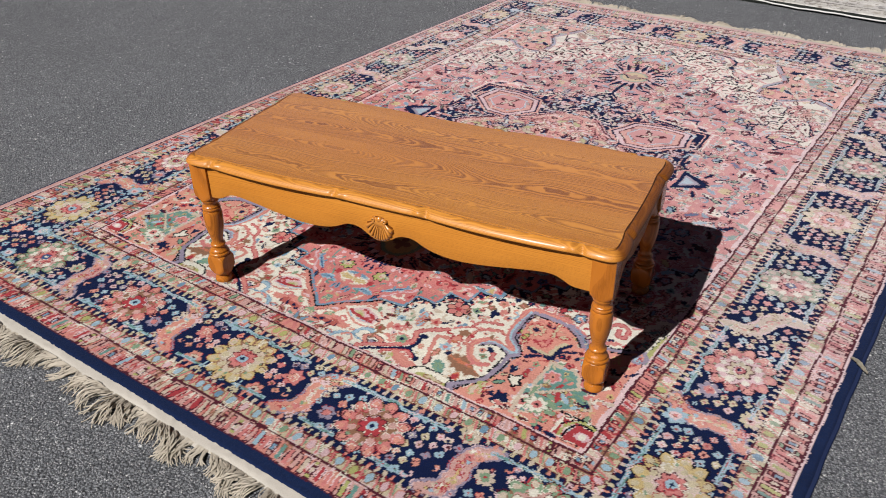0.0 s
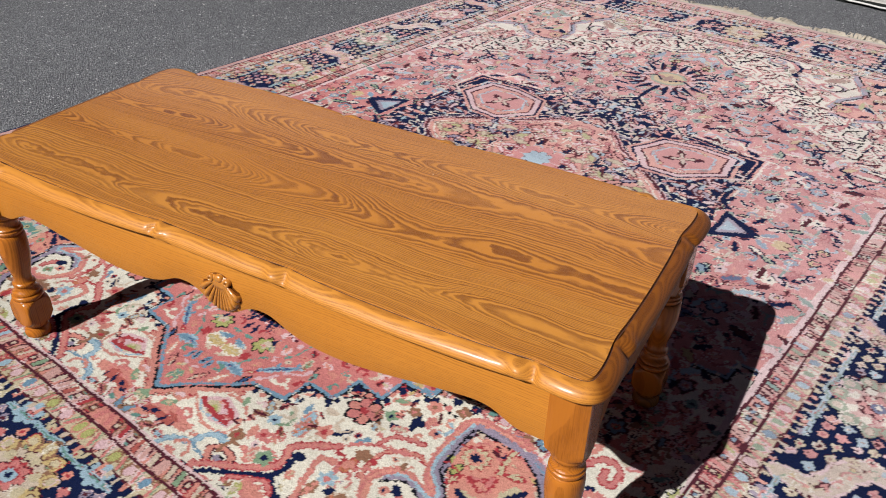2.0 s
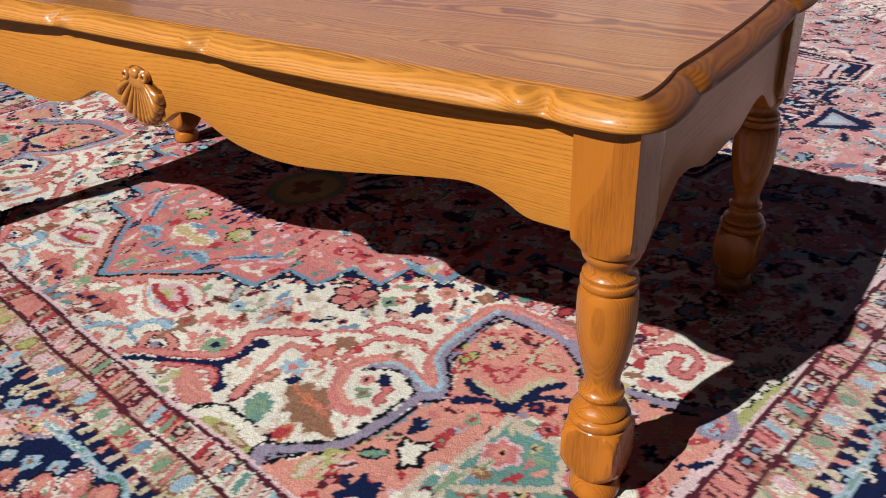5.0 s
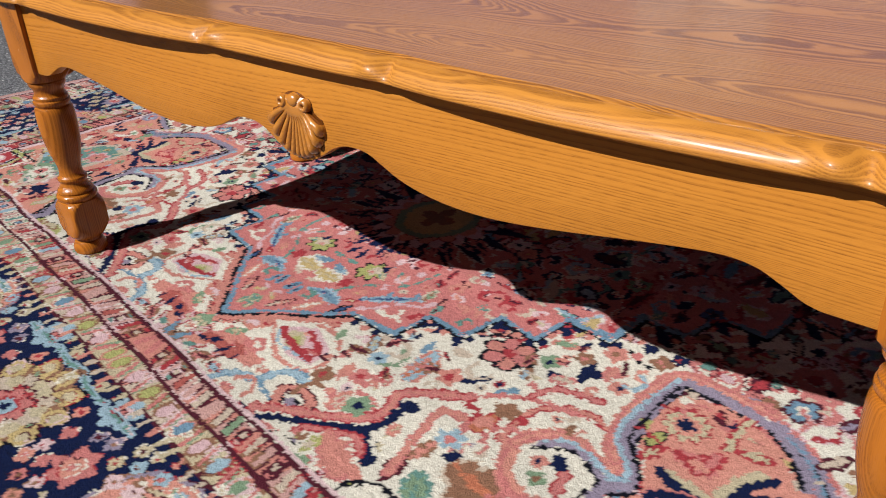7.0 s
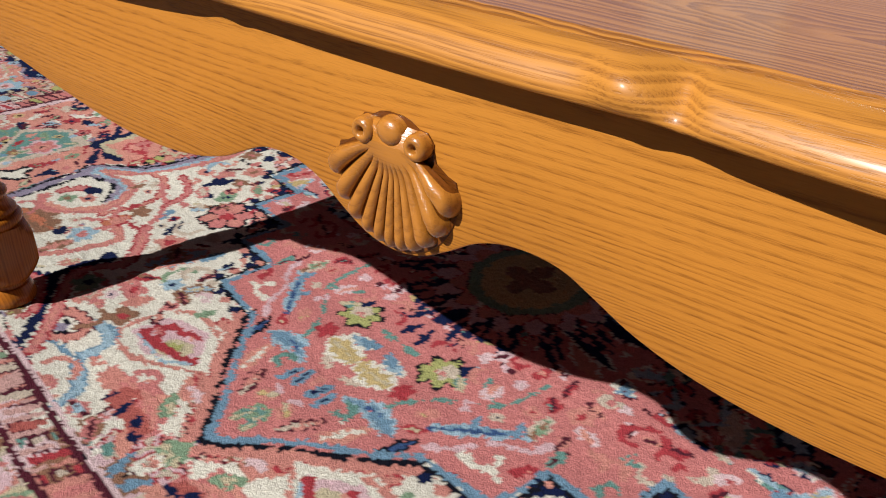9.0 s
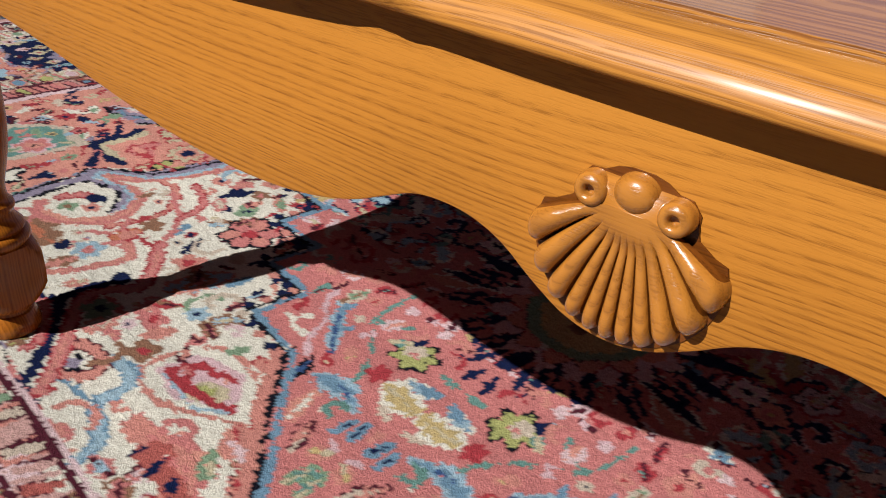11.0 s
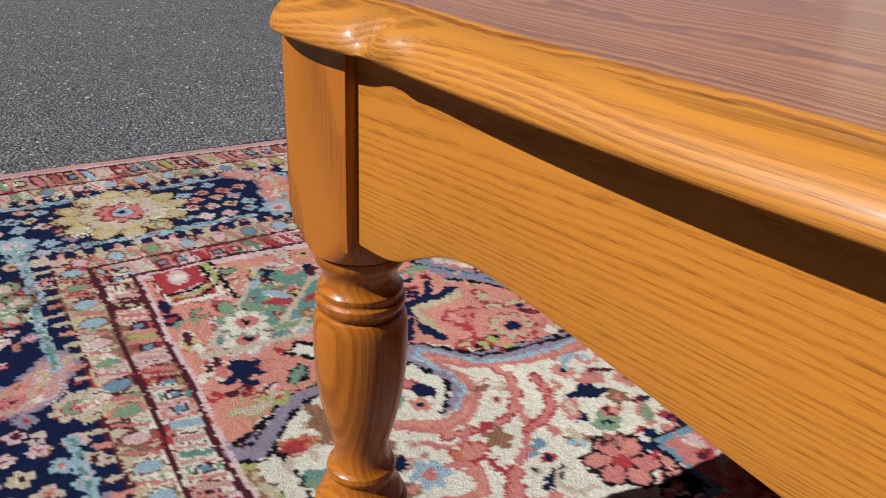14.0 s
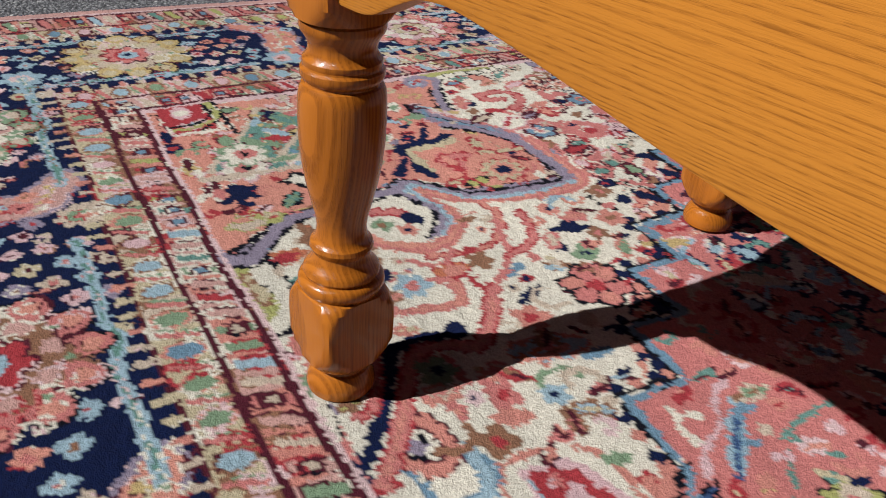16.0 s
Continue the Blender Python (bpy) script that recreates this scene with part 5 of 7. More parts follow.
    c.leaf(0.459, 1.270, 0.021, 0.010, 1.86, "mauve", None, 3, None)
    c.leaf(0.429, 1.340, 0.042, 0.021, -1.59, "coral", "brown", 3, None)
    c.leaf(0.454, 1.305, 0.026, 0.016, -1.46, "sand", "rose", 3, None)
    c.disc(0.460, 1.303, 0.011, "navy", 0.8, 0.0)
    c.leaf(0.463, 1.312, 0.020, 0.010, -1.31, "navy", None, 3, None)
    c.leaf(0.468, 1.307, 0.130, 0.081, 0.22, "brown", "sand", 5, "orange")
    c.leaf(0.493, 1.310, 0.066, 0.020, 0.22, "orange", None, 3, None)
    c.leaf(0.519, 1.322, 0.061, 0.018, 0.26, "brown", None, 3, None)
    c.leaf(0.485, 1.384, 0.052, 0.039, -2.21, "green", "teal", 4, "teal")
    c.leaf(0.524, 1.396, 0.041, 0.029, -1.35, "crimson", "orange", 4, None)
    c.leaf(0.498, 1.394, 0.027, 0.014, -0.15, "crimson", None, 3, None)
    # white toothed crescent with its yellow lining
    c.poly([(0.420, 1.422), (0.446, 1.406), (0.478, 1.400), (0.513, 1.406), (0.547, 1.418), (0.528, 1.428), (0.474, 1.426)], "olive", None, 0.006)
    c.leaf(0.462, 1.416, 0.058, 0.020, 0.03, "straw", "brown", 3, None)
    c.disc(0.421, 1.418, 0.0125, "ink", 1.0, 0.0)
    c.disc(0.427, 1.410, 0.0125, "ink", 1.0, 0.0)
    c.disc(0.433, 1.404, 0.0125, "ink", 1.0, 0.0)
    c.disc(0.443, 1.398, 0.0125, "ink", 1.0, 0.0)
    c.disc(0.455, 1.394, 0.0125, "ink", 1.0, 0.0)
    c.disc(0.468, 1.394, 0.0125, "ink", 1.0, 0.0)
    c.disc(0.483, 1.396, 0.0125, "ink", 1.0, 0.0)
    c.disc(0.497, 1.398, 0.0125, "ink", 1.0, 0.0)
    c.disc(0.509, 1.398, 0.0125, "ink", 1.0, 0.0)
    c.disc(0.520, 1.396, 0.0125, "ink", 1.0, 0.0)
    c.disc(0.423, 1.420, 0.01, "ivory", 1.0, 0.0)
    c.disc(0.430, 1.412, 0.01, "ivory", 1.0, 0.0)
    c.disc(0.437, 1.404, 0.01, "ivory", 1.0, 0.0)
    c.disc(0.446, 1.400, 0.01, "ivory", 1.0, 0.0)
    c.disc(0.457, 1.398, 0.01, "ivory", 1.0, 0.0)
    c.disc(0.470, 1.396, 0.01, "ivory", 1.0, 0.0)
    c.disc(0.484, 1.398, 0.01, "ivory", 1.0, 0.0)
    c.disc(0.498, 1.400, 0.01, "ivory", 1.0, 0.0)
    c.disc(0.511, 1.402, 0.01, "ivory", 1.0, 0.0)
    c.disc(0.522, 1.402, 0.01, "ivory", 1.0, 0.0)
    # the ivory scroll with its navy eye and the ribbon that runs round it
    c.poly([(0.512, 1.229), (0.534, 1.200), (0.565, 1.198), (0.596, 1.216), (0.592, 1.258), (0.593, 1.297), (0.590, 1.340), (0.563, 1.326), (0.516, 1.282)], "ivory", None, 0.006)
    c.vine([(0.489, 1.242), (0.512, 1.278), (0.550, 1.294), (0.576, 1.281)], 0.02, "rose", "coral", None)
    c.vine([(0.495, 1.243), (0.516, 1.275), (0.548, 1.286)], 0.01, "salmon", None, None)
    c.vine([(0.574, 1.259), (0.565, 1.235), (0.549, 1.226)], 0.016, "rose", None, None)
    c.disc(0.549, 1.226, 0.012, "navy", 0.8, 0.0)
    c.disc(0.543, 1.221, 0.008, "navy", 1.0, 0.0)
    c.vine([(0.489, 1.238), (0.499, 1.206), (0.530, 1.184), (0.580, 1.194), (0.598, 1.186), (0.568, 1.156), (0.548, 1.090), (0.551, 1.000), (0.620, 0.991), (0.674, 0.987)], 0.023, "rose", "coral", "salmon")
    c.vine([(0.511, 1.218), (0.528, 1.198), (0.558, 1.194), (0.585, 1.204), (0.606, 1.210), (0.623, 1.196), (0.610, 1.176), (0.576, 1.150), (0.563, 1.124), (0.560, 1.068), (0.561, 1.012), (0.590, 1.003), (0.629, 1.003), (0.678, 1.006), (0.720, 1.032), (0.756, 1.070)], 0.015, "mauve", None, None)
    c.vine([(0.509, 1.210), (0.527, 1.192), (0.556, 1.188), (0.585, 1.196), (0.603, 1.202), (0.614, 1.192), (0.602, 1.174), (0.572, 1.154), (0.556, 1.124), (0.552, 1.064), (0.556, 1.005)], 0.0065, "sky", None, None)
    c.vine([(0.511, 1.228), (0.537, 1.202), (0.565, 1.202), (0.590, 1.211), (0.611, 1.220), (0.634, 1.202), (0.615, 1.172), (0.585, 1.148), (0.573, 1.128), (0.568, 1.072), (0.567, 1.020), (0.596, 1.011), (0.635, 1.011), (0.681, 1.016), (0.718, 1.040), (0.751, 1.072)], 0.005, "ink", None, None)
    c.vine([(0.565, 1.434), (0.542, 1.422), (0.537, 1.404), (0.557, 1.390), (0.585, 1.362), (0.599, 1.340), (0.602, 1.305), (0.608, 1.254), (0.608, 1.215)], 0.016, "mauve", None, None)
    c.vine([(0.532, 1.420), (0.526, 1.402), (0.549, 1.384), (0.578, 1.356), (0.590, 1.336), (0.592, 1.300), (0.598, 1.249), (0.597, 1.212)], 0.0045, "ink", None, None)
    c.vine([(0.559, 1.420), (0.552, 1.406), (0.593, 1.370), (0.609, 1.344), (0.612, 1.310), (0.618, 1.259), (0.619, 1.219)], 0.0045, "ink", None, None)
    c.poly([(0.563, 1.410), (0.597, 1.372), (0.614, 1.346), (0.618, 1.312), (0.624, 1.260), (0.625, 1.219), (0.639, 1.200), (0.622, 1.166), (0.587, 1.134), (0.577, 1.076), (0.574, 1.029), (0.603, 1.020), (0.643, 1.022), (0.684, 1.028), (0.719, 1.052), (0.752, 1.086), (0.797, 1.154), (0.734, 1.150), (0.708, 1.203), (0.714, 1.271), (0.708, 1.322), (0.685, 1.352), (0.619, 1.408)], "salmon", None, 0.006)
    # flower of the cartouche
    c.petals(0.611, 1.068, 0.032, 10, "crimson", 0.25)
    c.petals(0.611, 1.068, 0.029, 10, "straw", 0.30)
    c.petals(0.611, 1.068, 0.019, 10, "salmon", 0.25)
    c.petals(0.611, 1.068, 0.012, 6, "navy", 0.3)
    c.disc(0.587, 1.032, 0.01, "ivory", 0.7, 0.0)
    c.vine([(0.573, 1.058), (0.592, 1.051), (0.611, 1.031)], 0.004, "crimson", None, None)
    c.leaf(0.643, 1.042, 0.023, 0.016, -0.82, "navy", "rose", 3, None)
    c.vine([(0.664, 1.070), (0.657, 1.035), (0.656, 1.014)], 0.008, "straw", "crimson", None)
    c.leaf(0.596, 1.134, 0.036, 0.025, -1.46, "olive", "ink", 3, None)
    c.leaf(0.603, 1.154, 0.033, 0.016, -1.36, "straw", "crimson", 3, None)
    c.vine([(0.573, 1.112), (0.600, 1.116), (0.629, 1.122)], 0.005, "crimson", None, None)
    c.leaf(0.676, 1.068, 0.035, 0.021, -0.23, "straw", "crimson", 3, None)
    c.leaf(0.625, 1.118, 0.055, 0.028, 0.00, "crimson", "rose", 4, None)
    c.leaf(0.665, 1.084, 0.050, 0.025, 1.65, "rose", "crimson", 4, None)
    c.leaf(0.644, 1.118, 0.027, 0.014, 0.00, "salmon", None, 3, None)
    # navy wings with a yellow body
    c.vine([(0.643, 1.156), (0.671, 1.156), (0.704, 1.156), (0.702, 1.134), (0.705, 1.108), (0.712, 1.088)], 0.022, "straw", None, None)
    c.vine([(0.704, 1.156), (0.714, 1.166)], 0.018, "straw", None, None)
    c.vine([(0.630, 1.156), (0.652, 1.162), (0.679, 1.162), (0.706, 1.162)], 0.014, "navy", None, None)
    c.vine([(0.645, 1.192), (0.661, 1.178), (0.679, 1.166)], 0.012, "navy", "rose", None)
    c.vine([(0.726, 1.082), (0.714, 1.106), (0.712, 1.136), (0.715, 1.158)], 0.014, "navy", None, None)
    c.vine([(0.752, 1.104), (0.727, 1.116), (0.718, 1.126)], 0.012, "navy", None, None)
    c.vine([(0.683, 1.188), (0.703, 1.176), (0.718, 1.166)], 0.006, "crimson", None, None)
    c.disc(0.726, 1.156, 0.006, "mauve", 1.0, 0.0)
    c.disc(0.769, 1.124, 0.009, "navy", 1.0, 0.0)
    # teal ground of the corner, white figure, small leaves
    c.poly([(0.717, 1.174), (0.780, 1.168), (0.810, 1.190), (0.830, 1.230), (0.742, 1.305), (0.722, 1.276), (0.720, 1.218)], "teal", "sand", 0.01)
    c.vine([(0.790, 1.172), (0.746, 1.178), (0.720, 1.180), (0.720, 1.218), (0.718, 1.267)], 0.01, "sand", None, None)
    c.leaf(0.677, 1.248, 0.030, 0.018, -1.23, "sky", "rose", 3, None)
    c.disc(0.679, 1.240, 0.008, "crimson", 1.0, 0.0)
    c.leaf(0.757, 1.182, 0.035, 0.017, -1.16, "sky", None, 3, None)
    c.blossom(0.766, 1.160, 0.014, "crimson", "rose", "maroon", 5, None)
    c.blossom(0.748, 1.228, 0.024, "rose", "salmon", "ink", 6, "pink")
    c.leaf(0.749, 1.275, 0.032, 0.016, -1.63, "green", "sand", 3, None)
    c.leaf(0.739, 1.272, 0.024, 0.014, -0.26, "gold", "brown", 3, None)
    c.leaf(0.784, 1.234, 0.024, 0.014, -1.49, "rose", None, 3, None)
    c.leaf(0.743, 1.286, 0.016, 0.010, -0.19, "blue", None, 3, None)
    c.leaf(0.778, 1.261, 0.026, 0.013, -1.00, "crimson", None, 3, None)
    c.leaf(0.771, 1.211, 0.035, 0.017, -0.17, "green", None, 3, None)
    c.leaf(0.799, 1.234, 0.022, 0.013, -1.15, "salmon", None, 3, None)
    c.poly([(0.647, 1.292), (0.647, 1.280), (0.664, 1.283), (0.671, 1.274), (0.678, 1.260), (0.686, 1.277), (0.681, 1.293), (0.699, 1.307), (0.684, 1.314), (0.682, 1.326)], "ivory", "ink", 0.005)
    c.leaf(0.625, 1.338, 0.036, 0.022, -0.73, "teal", "ink", 4, "green")
    c.leaf(0.649, 1.277, 0.040, 0.016, -1.98, "navy", None, 2, None)
    c.leaf(0.650, 1.258, 0.017, 0.010, -1.69, "sky", "navy", 3, None)
    c.disc(0.646, 1.229, 0.006, "rose", 1.0, 0.0)
    c.vine([(0.603, 1.402), (0.598, 1.386), (0.609, 1.366), (0.624, 1.370), (0.623, 1.386)], 0.012, "sand", "olive", None)
    c.leaf(0.642, 1.384, 0.020, 0.014, -1.42, "navy", None, 3, None)
    c.leaf(0.665, 1.358, 0.020, 0.012, -0.53, "crimson", None, 3, None)
    c.vine([(0.641, 1.213), (0.656, 1.210), (0.663, 1.202)], 0.005, "maroon", None, None)
    # rust-red toothed leaves with navy bars, blue tail and sand rim beside the guard
    c.poly([(0.030, 1.394), (0.038, 1.374), (0.065, 1.368), (0.097, 1.374), (0.116, 1.378), (0.113, 1.388), (0.085, 1.390), (0.056, 1.390)], "rust", None, 0.006)
    c.leaf(0.032, 1.392, 0.018, 0.014, -0.34, "navy", None, 3, None)
    c.leaf(0.050, 1.382, 0.018, 0.014, -0.46, "navy", None, 3, None)
    c.leaf(0.079, 1.396, 0.026, 0.010, -1.18, "navy", None, 3, None)
    c.leaf(0.109, 1.390, 0.020, 0.009, -1.52, "navy", None, 3, None)
    c.poly([(0.078, 1.360), (0.100, 1.360), (0.118, 1.372), (0.103, 1.376)], "rust", None, 0.006)
    c.leaf(0.017, 1.382, 0.021, 0.010, -2.53, "green", "straw", 4, None)
    c.leaf(0.032, 1.328, 0.027, 0.016, -0.38, "sand", "brown", 4, "olive")
    c.leaf(0.048, 1.356, 0.028, 0.014, -0.71, "straw", "green", 4, None)
    c.leaf(0.042, 1.318, 0.035, 0.021, 0.06, "blush", "coral", 3, None)
    c.leaf(0.017, 1.354, 0.009, 0.005, -1.11, "coral", "maroon", 4, "sand")
    c.vine([(0.100, 1.356), (0.098, 1.340), (0.112, 1.336), (0.124, 1.348), (0.115, 1.356)], 0.008, "rose", None, None)
    c.leaf(0.000, 1.396, 0.012, 0.007, -1.33, "sand", "coral", 3, None)
    # The stepped red ground: yellow-green flowers, blue and gold palmette, slim leaves and hooks.
    edge = np.array([stair(x) for x in c.a[0]])[None, :]
    c.where((c.b < edge + 0.004) & (c.b > 1.0) & (c.a < 0.47) & (np.hypot(c.a, c.b - 0.925) > 0.135), "rose")
    for k in range(16):
        t = 0.1 + k * 0.19
        c.leaf(0.105 * math.cos(t), 0.925 + 0.105 * math.sin(t), 0.058, 0.017, t + (0.25, -0.2)[k % 2], "navy", "rose", 2)
    c.petals(0.068, 1.112, 0.029, 7, "ink", 0.36)
    c.petals(0.068, 1.112, 0.0245, 7, "olive", 0.40)
    c.petals(0.072, 1.108, 0.013, 5, "sand", 0.3)
    c.disc(0.068, 1.112, 0.005, "rose")
    c.leaf(0.000, 1.166, 0.055, 0.041, -0.04, "gold", "ivory", 4, "straw")
    c.leaf(0.013, 1.144, 0.031, 0.019, -0.06, "sky", "ivory", 4, "blue")
    c.leaf(0.004, 1.134, 0.033, 0.015, 0.19, "blue", None, 3, None)
    c.vine([(0.074, 1.182), (0.094, 1.148), (0.123, 1.120), (0.142, 1.104), (0.147, 1.076), (0.149, 1.043)], 0.005, "teal", None, None)
    c.vine([(0.142, 1.104), (0.116, 1.098), (0.104, 1.082)], 0.005, "teal", None, None)
    c.leaf(0.122, 1.176, 0.095, 0.015, -0.77, "blue", "sky", 8, "midblue")
    c.leaf(0.104, 1.172, 0.018, 0.011, -1.11, "gold", "coral", 3, None)
    c.leaf(0.147, 1.148, 0.021, 0.010, -1.86, "blue", None, 2, None)
    c.leaf(0.177, 1.122, 0.020, 0.010, -1.72, "blue", None, 2, None)
    c.leaf(0.038, 1.209, 0.034, 0.015, -0.27, "blue", "sky", 3, None)
    c.leaf(0.058, 1.194, 0.051, 0.026, 0.30, "blue", "sky", 4, None)
    c.leaf(0.058, 1.203, 0.022, 0.007, -0.32, "midblue", None, 2, None)
    c.leaf(0.115, 1.234, 0.042, 0.011, -1.28, "navy", "ink", 4, "midblue")
    c.leaf(0.067, 1.262, 0.047, 0.016, -1.14, "ivory", "salmon", 5, None)
    c.leaf(0.063, 1.236, 0.013, 0.008, -1.80, "ivory", None, 2, None)
    c.leaf(0.033, 1.283, 0.042, 0.014, -1.08, "coral", "maroon", 5, "sand")
    c.leaf(0.030, 1.240, 0.023, 0.009, -1.74, "navy", "blue", 2, None)
    c.leaf(0.012, 1.237, 0.026, 0.011, -1.42, "navy", "blue", 2, None)
    c.leaf(0.010, 1.307, 0.030, 0.015, -1.77, "teal", "green", 4, "straw")
    c.leaf(0.026, 1.271, 0.023, 0.014, -2.60, "gold", "coral", 4, "straw")
    c.leaf(0.004, 1.253, 0.020, 0.010, -0.20, "pink", None, 3, None)
    c.vine([(0.164, 1.176), (0.183, 1.178), (0.193, 1.166), (0.187, 1.152)], 0.008, "ivory", "rose", None)
    c.vine([(0.192, 1.168), (0.205, 1.172)], 0.006, "ivory", None, None)
    c.vine([(0.134, 1.196), (0.156, 1.178), (0.171, 1.146), (0.199, 1.126), (0.209, 1.106)], 0.0055, "pink", None, None)
    c.vine([(0.094, 1.254), (0.120, 1.246), (0.132, 1.228)], 0.005, "pink", None, None)
    c.leaf(0.161, 1.209, 0.026, 0.013, -0.27, "coral", "crimson", 3, "pink")
    c.leaf(0.208, 1.158, 0.022, 0.011, -1.11, "salmon", "crimson", 3, None)
    c.leaf(0.189, 1.110, 0.030, 0.018, -1.67, "green", "sand", 4, "brown")
    c.leaf(0.106, 1.194, 0.019, 0.010, -0.67, "straw", "crimson", 3, None)
    c.leaf(0.081, 1.100, 0.023, 0.011, -1.35, "sky", "navy", 3, None)
    c.leaf(0.014, 1.102, 0.031, 0.015, -1.77, "navy", None, 3, None)
    slim = lambda a, b: 1.005 < b < stair(a) - 0.022 and a < 0.46  # noqa: E731
    fill(c, 2600, "rose", slim, (0.0, 0.46, 1.0, 1.33), 0.0092, ("coral", "salmon", "coral", "pink", "crimson", "salmon", "sand", "teal"), (None, "crimson", None, "blush"), (0.014, 0.028))
    # Its stepped rim: a coral band or small squares outside, a dark line, a grey-blue line.
    rim = [(0.0, 1.337), (0.075, 1.270), (0.147, 1.207)]
    c.line([(a + 0.008, b + 0.010) for a, b in rim], 0.014, "coral")
    for k in range(4):
        rim += [(0.228 + 0.0725 * k, 1.199 - 0.0655 * k), (0.228 + 0.0725 * k, 1.132 - 0.0655 * k)]
    for (a0, b0), (a1, b1) in zip(rim[2:], rim[3:]):
        n = max(2, round(math.hypot(a1 - a0, b1 - b0) / 0.021))
        for k in range(n):
            f = (k + 0.5) / n
            c.disc(a0 + (a1 - a0) * f + 0.010, b0 + (b1 - b0) * f + 0.010, 0.0072, ("navy", "coral", "navy", "sand")[k % 4])
    c.line([(a + 0.0035, b + 0.0035) for a, b in rim], 0.0062, "ink")
    c.line([(max(0, a - 0.002), b - 0.002) for a, b in rim], 0.0070, "blue")
    # the little square in the very corner, the white flower and the navy leaf
    c.poly([(0.956, 1.412), (0.934, 1.348), (0.895, 1.354), (0.878, 1.372), (0.873, 1.412)], "crimson", None, 0.006)
    c.disc(0.911, 1.382, 0.02, "pink", 0.7, 0.0)
    c.disc(0.911, 1.382, 0.01, "ivory", 1.0, 0.0)
    c.vine([(0.939, 1.350), (0.896, 1.346), (0.873, 1.368), (0.868, 1.406)], 0.005, "ink", None, None)
    c.vine([(0.940, 1.342), (0.889, 1.338), (0.861, 1.370), (0.857, 1.406)], 0.008, "olive", None, None)
    c.vine([(0.940, 1.336), (0.887, 1.332), (0.849, 1.370)], 0.004, "ink", None, None)
    c.blossom(0.764, 1.344, 0.03, "ivory", "rose", "ink", 8, "green")
    c.leaf(0.733, 1.326, 0.051, 0.020, -1.47, "green", "sand", 3, None)
    c.leaf(0.866, 1.273, 0.040, 0.024, -2.68, "teal", "green", 3, None)
    c.leaf(0.813, 1.336, 0.043, 0.022, -2.55, "green", None, 3, None)
    c.vine([(0.718, 1.408), (0.714, 1.360), (0.706, 1.294)], 0.012, "sand", None, None)
    c.leaf(0.672, 1.374, 0.034, 0.017, 2.19, "navy", None, 2, None)
    c.leaf(0.672, 1.374, 0.024, 0.012, -0.08, "navy", None, 2, None)
    c.leaf(0.672, 1.374, 0.027, 0.014, -1.27, "navy", None, 2, None)
    c.leaf(0.672, 1.374, 0.028, 0.014, -2.33, "navy", None, 2, None)
    c.leaf(0.672, 1.374, 0.029, 0.015, 2.86, "navy", None, 2, None)
    c.disc(0.673, 1.372, 0.016, "navy", 0.8, 0.0)
    c.leaf(0.692, 1.398, 0.029, 0.018, -3.00, "rose", None, 3, None)
    c.leaf(0.696, 1.332, 0.017, 0.010, -2.65, "crimson", None, 3, None)
    c.leaf(0.613, 1.386, 0.038, 0.015, -1.54, "straw", "crimson", 3, None)
    c.vine([(0.615, 1.376), (0.596, 1.360), (0.611, 1.350)], 0.006, "olive", None, None)
    c.leaf(0.626, 1.388, 0.020, 0.010, -1.47, "gold", "crimson", 3, None)
    c.leaf(0.637, 1.314, 0.019, 0.009, -1.13, "salmon", None, 3, None)
    # beyond the cartouche: rose curl on ivory, the ribbon's end with its eye, white teeth and yellow-green lining beside the guard
    c.poly([(0.780, 0.982), (0.753, 0.894), (0.811, 0.896), (0.860, 0.900), (0.859, 0.975), (0.849, 1.021), (0.799, 1.032)], "ivory", None, 0.006)
    c.vine([(0.771, 0.957), (0.791, 0.932), (0.817, 0.928), (0.833, 0.948), (0.830, 0.973), (0.814, 0.975), (0.807, 0.954)], 0.015, "rose", "crimson", None)
    c.disc(0.806, 1.000, 0.009, "navy", 0.7, 0.0)
    c.leaf(0.794, 1.018, 0.049, 0.019, -0.33, "coral", "rose", 4, None)
    c.leaf(0.766, 0.932, 0.037, 0.022, -1.33, "coral", None, 3, None)
    c.leaf(0.836, 0.924, 0.036, 0.021, -0.90, "pink", "rose", 3, None)
    c.poly([(0.804, 1.045), (0.855, 1.032), (0.906, 1.005), (0.920, 1.027), (0.897, 1.106), (0.843, 1.092)], "salmon", None, 0.006)
    c.vine([(0.800, 1.038), (0.828, 1.034), (0.852, 1.027), (0.881, 1.013), (0.906, 1.000), (0.924, 1.020), (0.919, 1.045), (0.900, 1.049), (0.895, 1.029), (0.906, 1.022)], 0.014, "mauve", None, None)
    c.vine([(0.805, 1.047), (0.833, 1.043), (0.856, 1.036), (0.882, 1.025)], 0.0045, "ink", None, None)
    c.vine([(0.796, 1.030), (0.824, 1.025), (0.848, 1.018), (0.877, 1.006), (0.905, 0.991)], 0.0045, "ink", None, None)
    c.disc(0.906, 1.037, 0.012, "sky", 0.8, 0.0)
    c.vine([(0.904, 1.041), (0.908, 1.028), (0.914, 1.035)], 0.004, "crimson", None, None)
    c.poly([(0.932, 1.018), (0.939, 0.940), (0.936, 0.890), (0.920, 0.906), (0.917, 0.952), (0.915, 0.997)], "olive", None, 0.006)
    c.disc(0.913, 0.973, 0.0105, "ink", 1.0, 0.0)
    c.disc(0.913, 0.973, 0.0085, "ivory", 1.0, 0.0)
    c.disc(0.914, 0.954, 0.0105, "ink", 1.0, 0.0)
    c.disc(0.914, 0.954, 0.0085, "ivory", 1.0, 0.0)
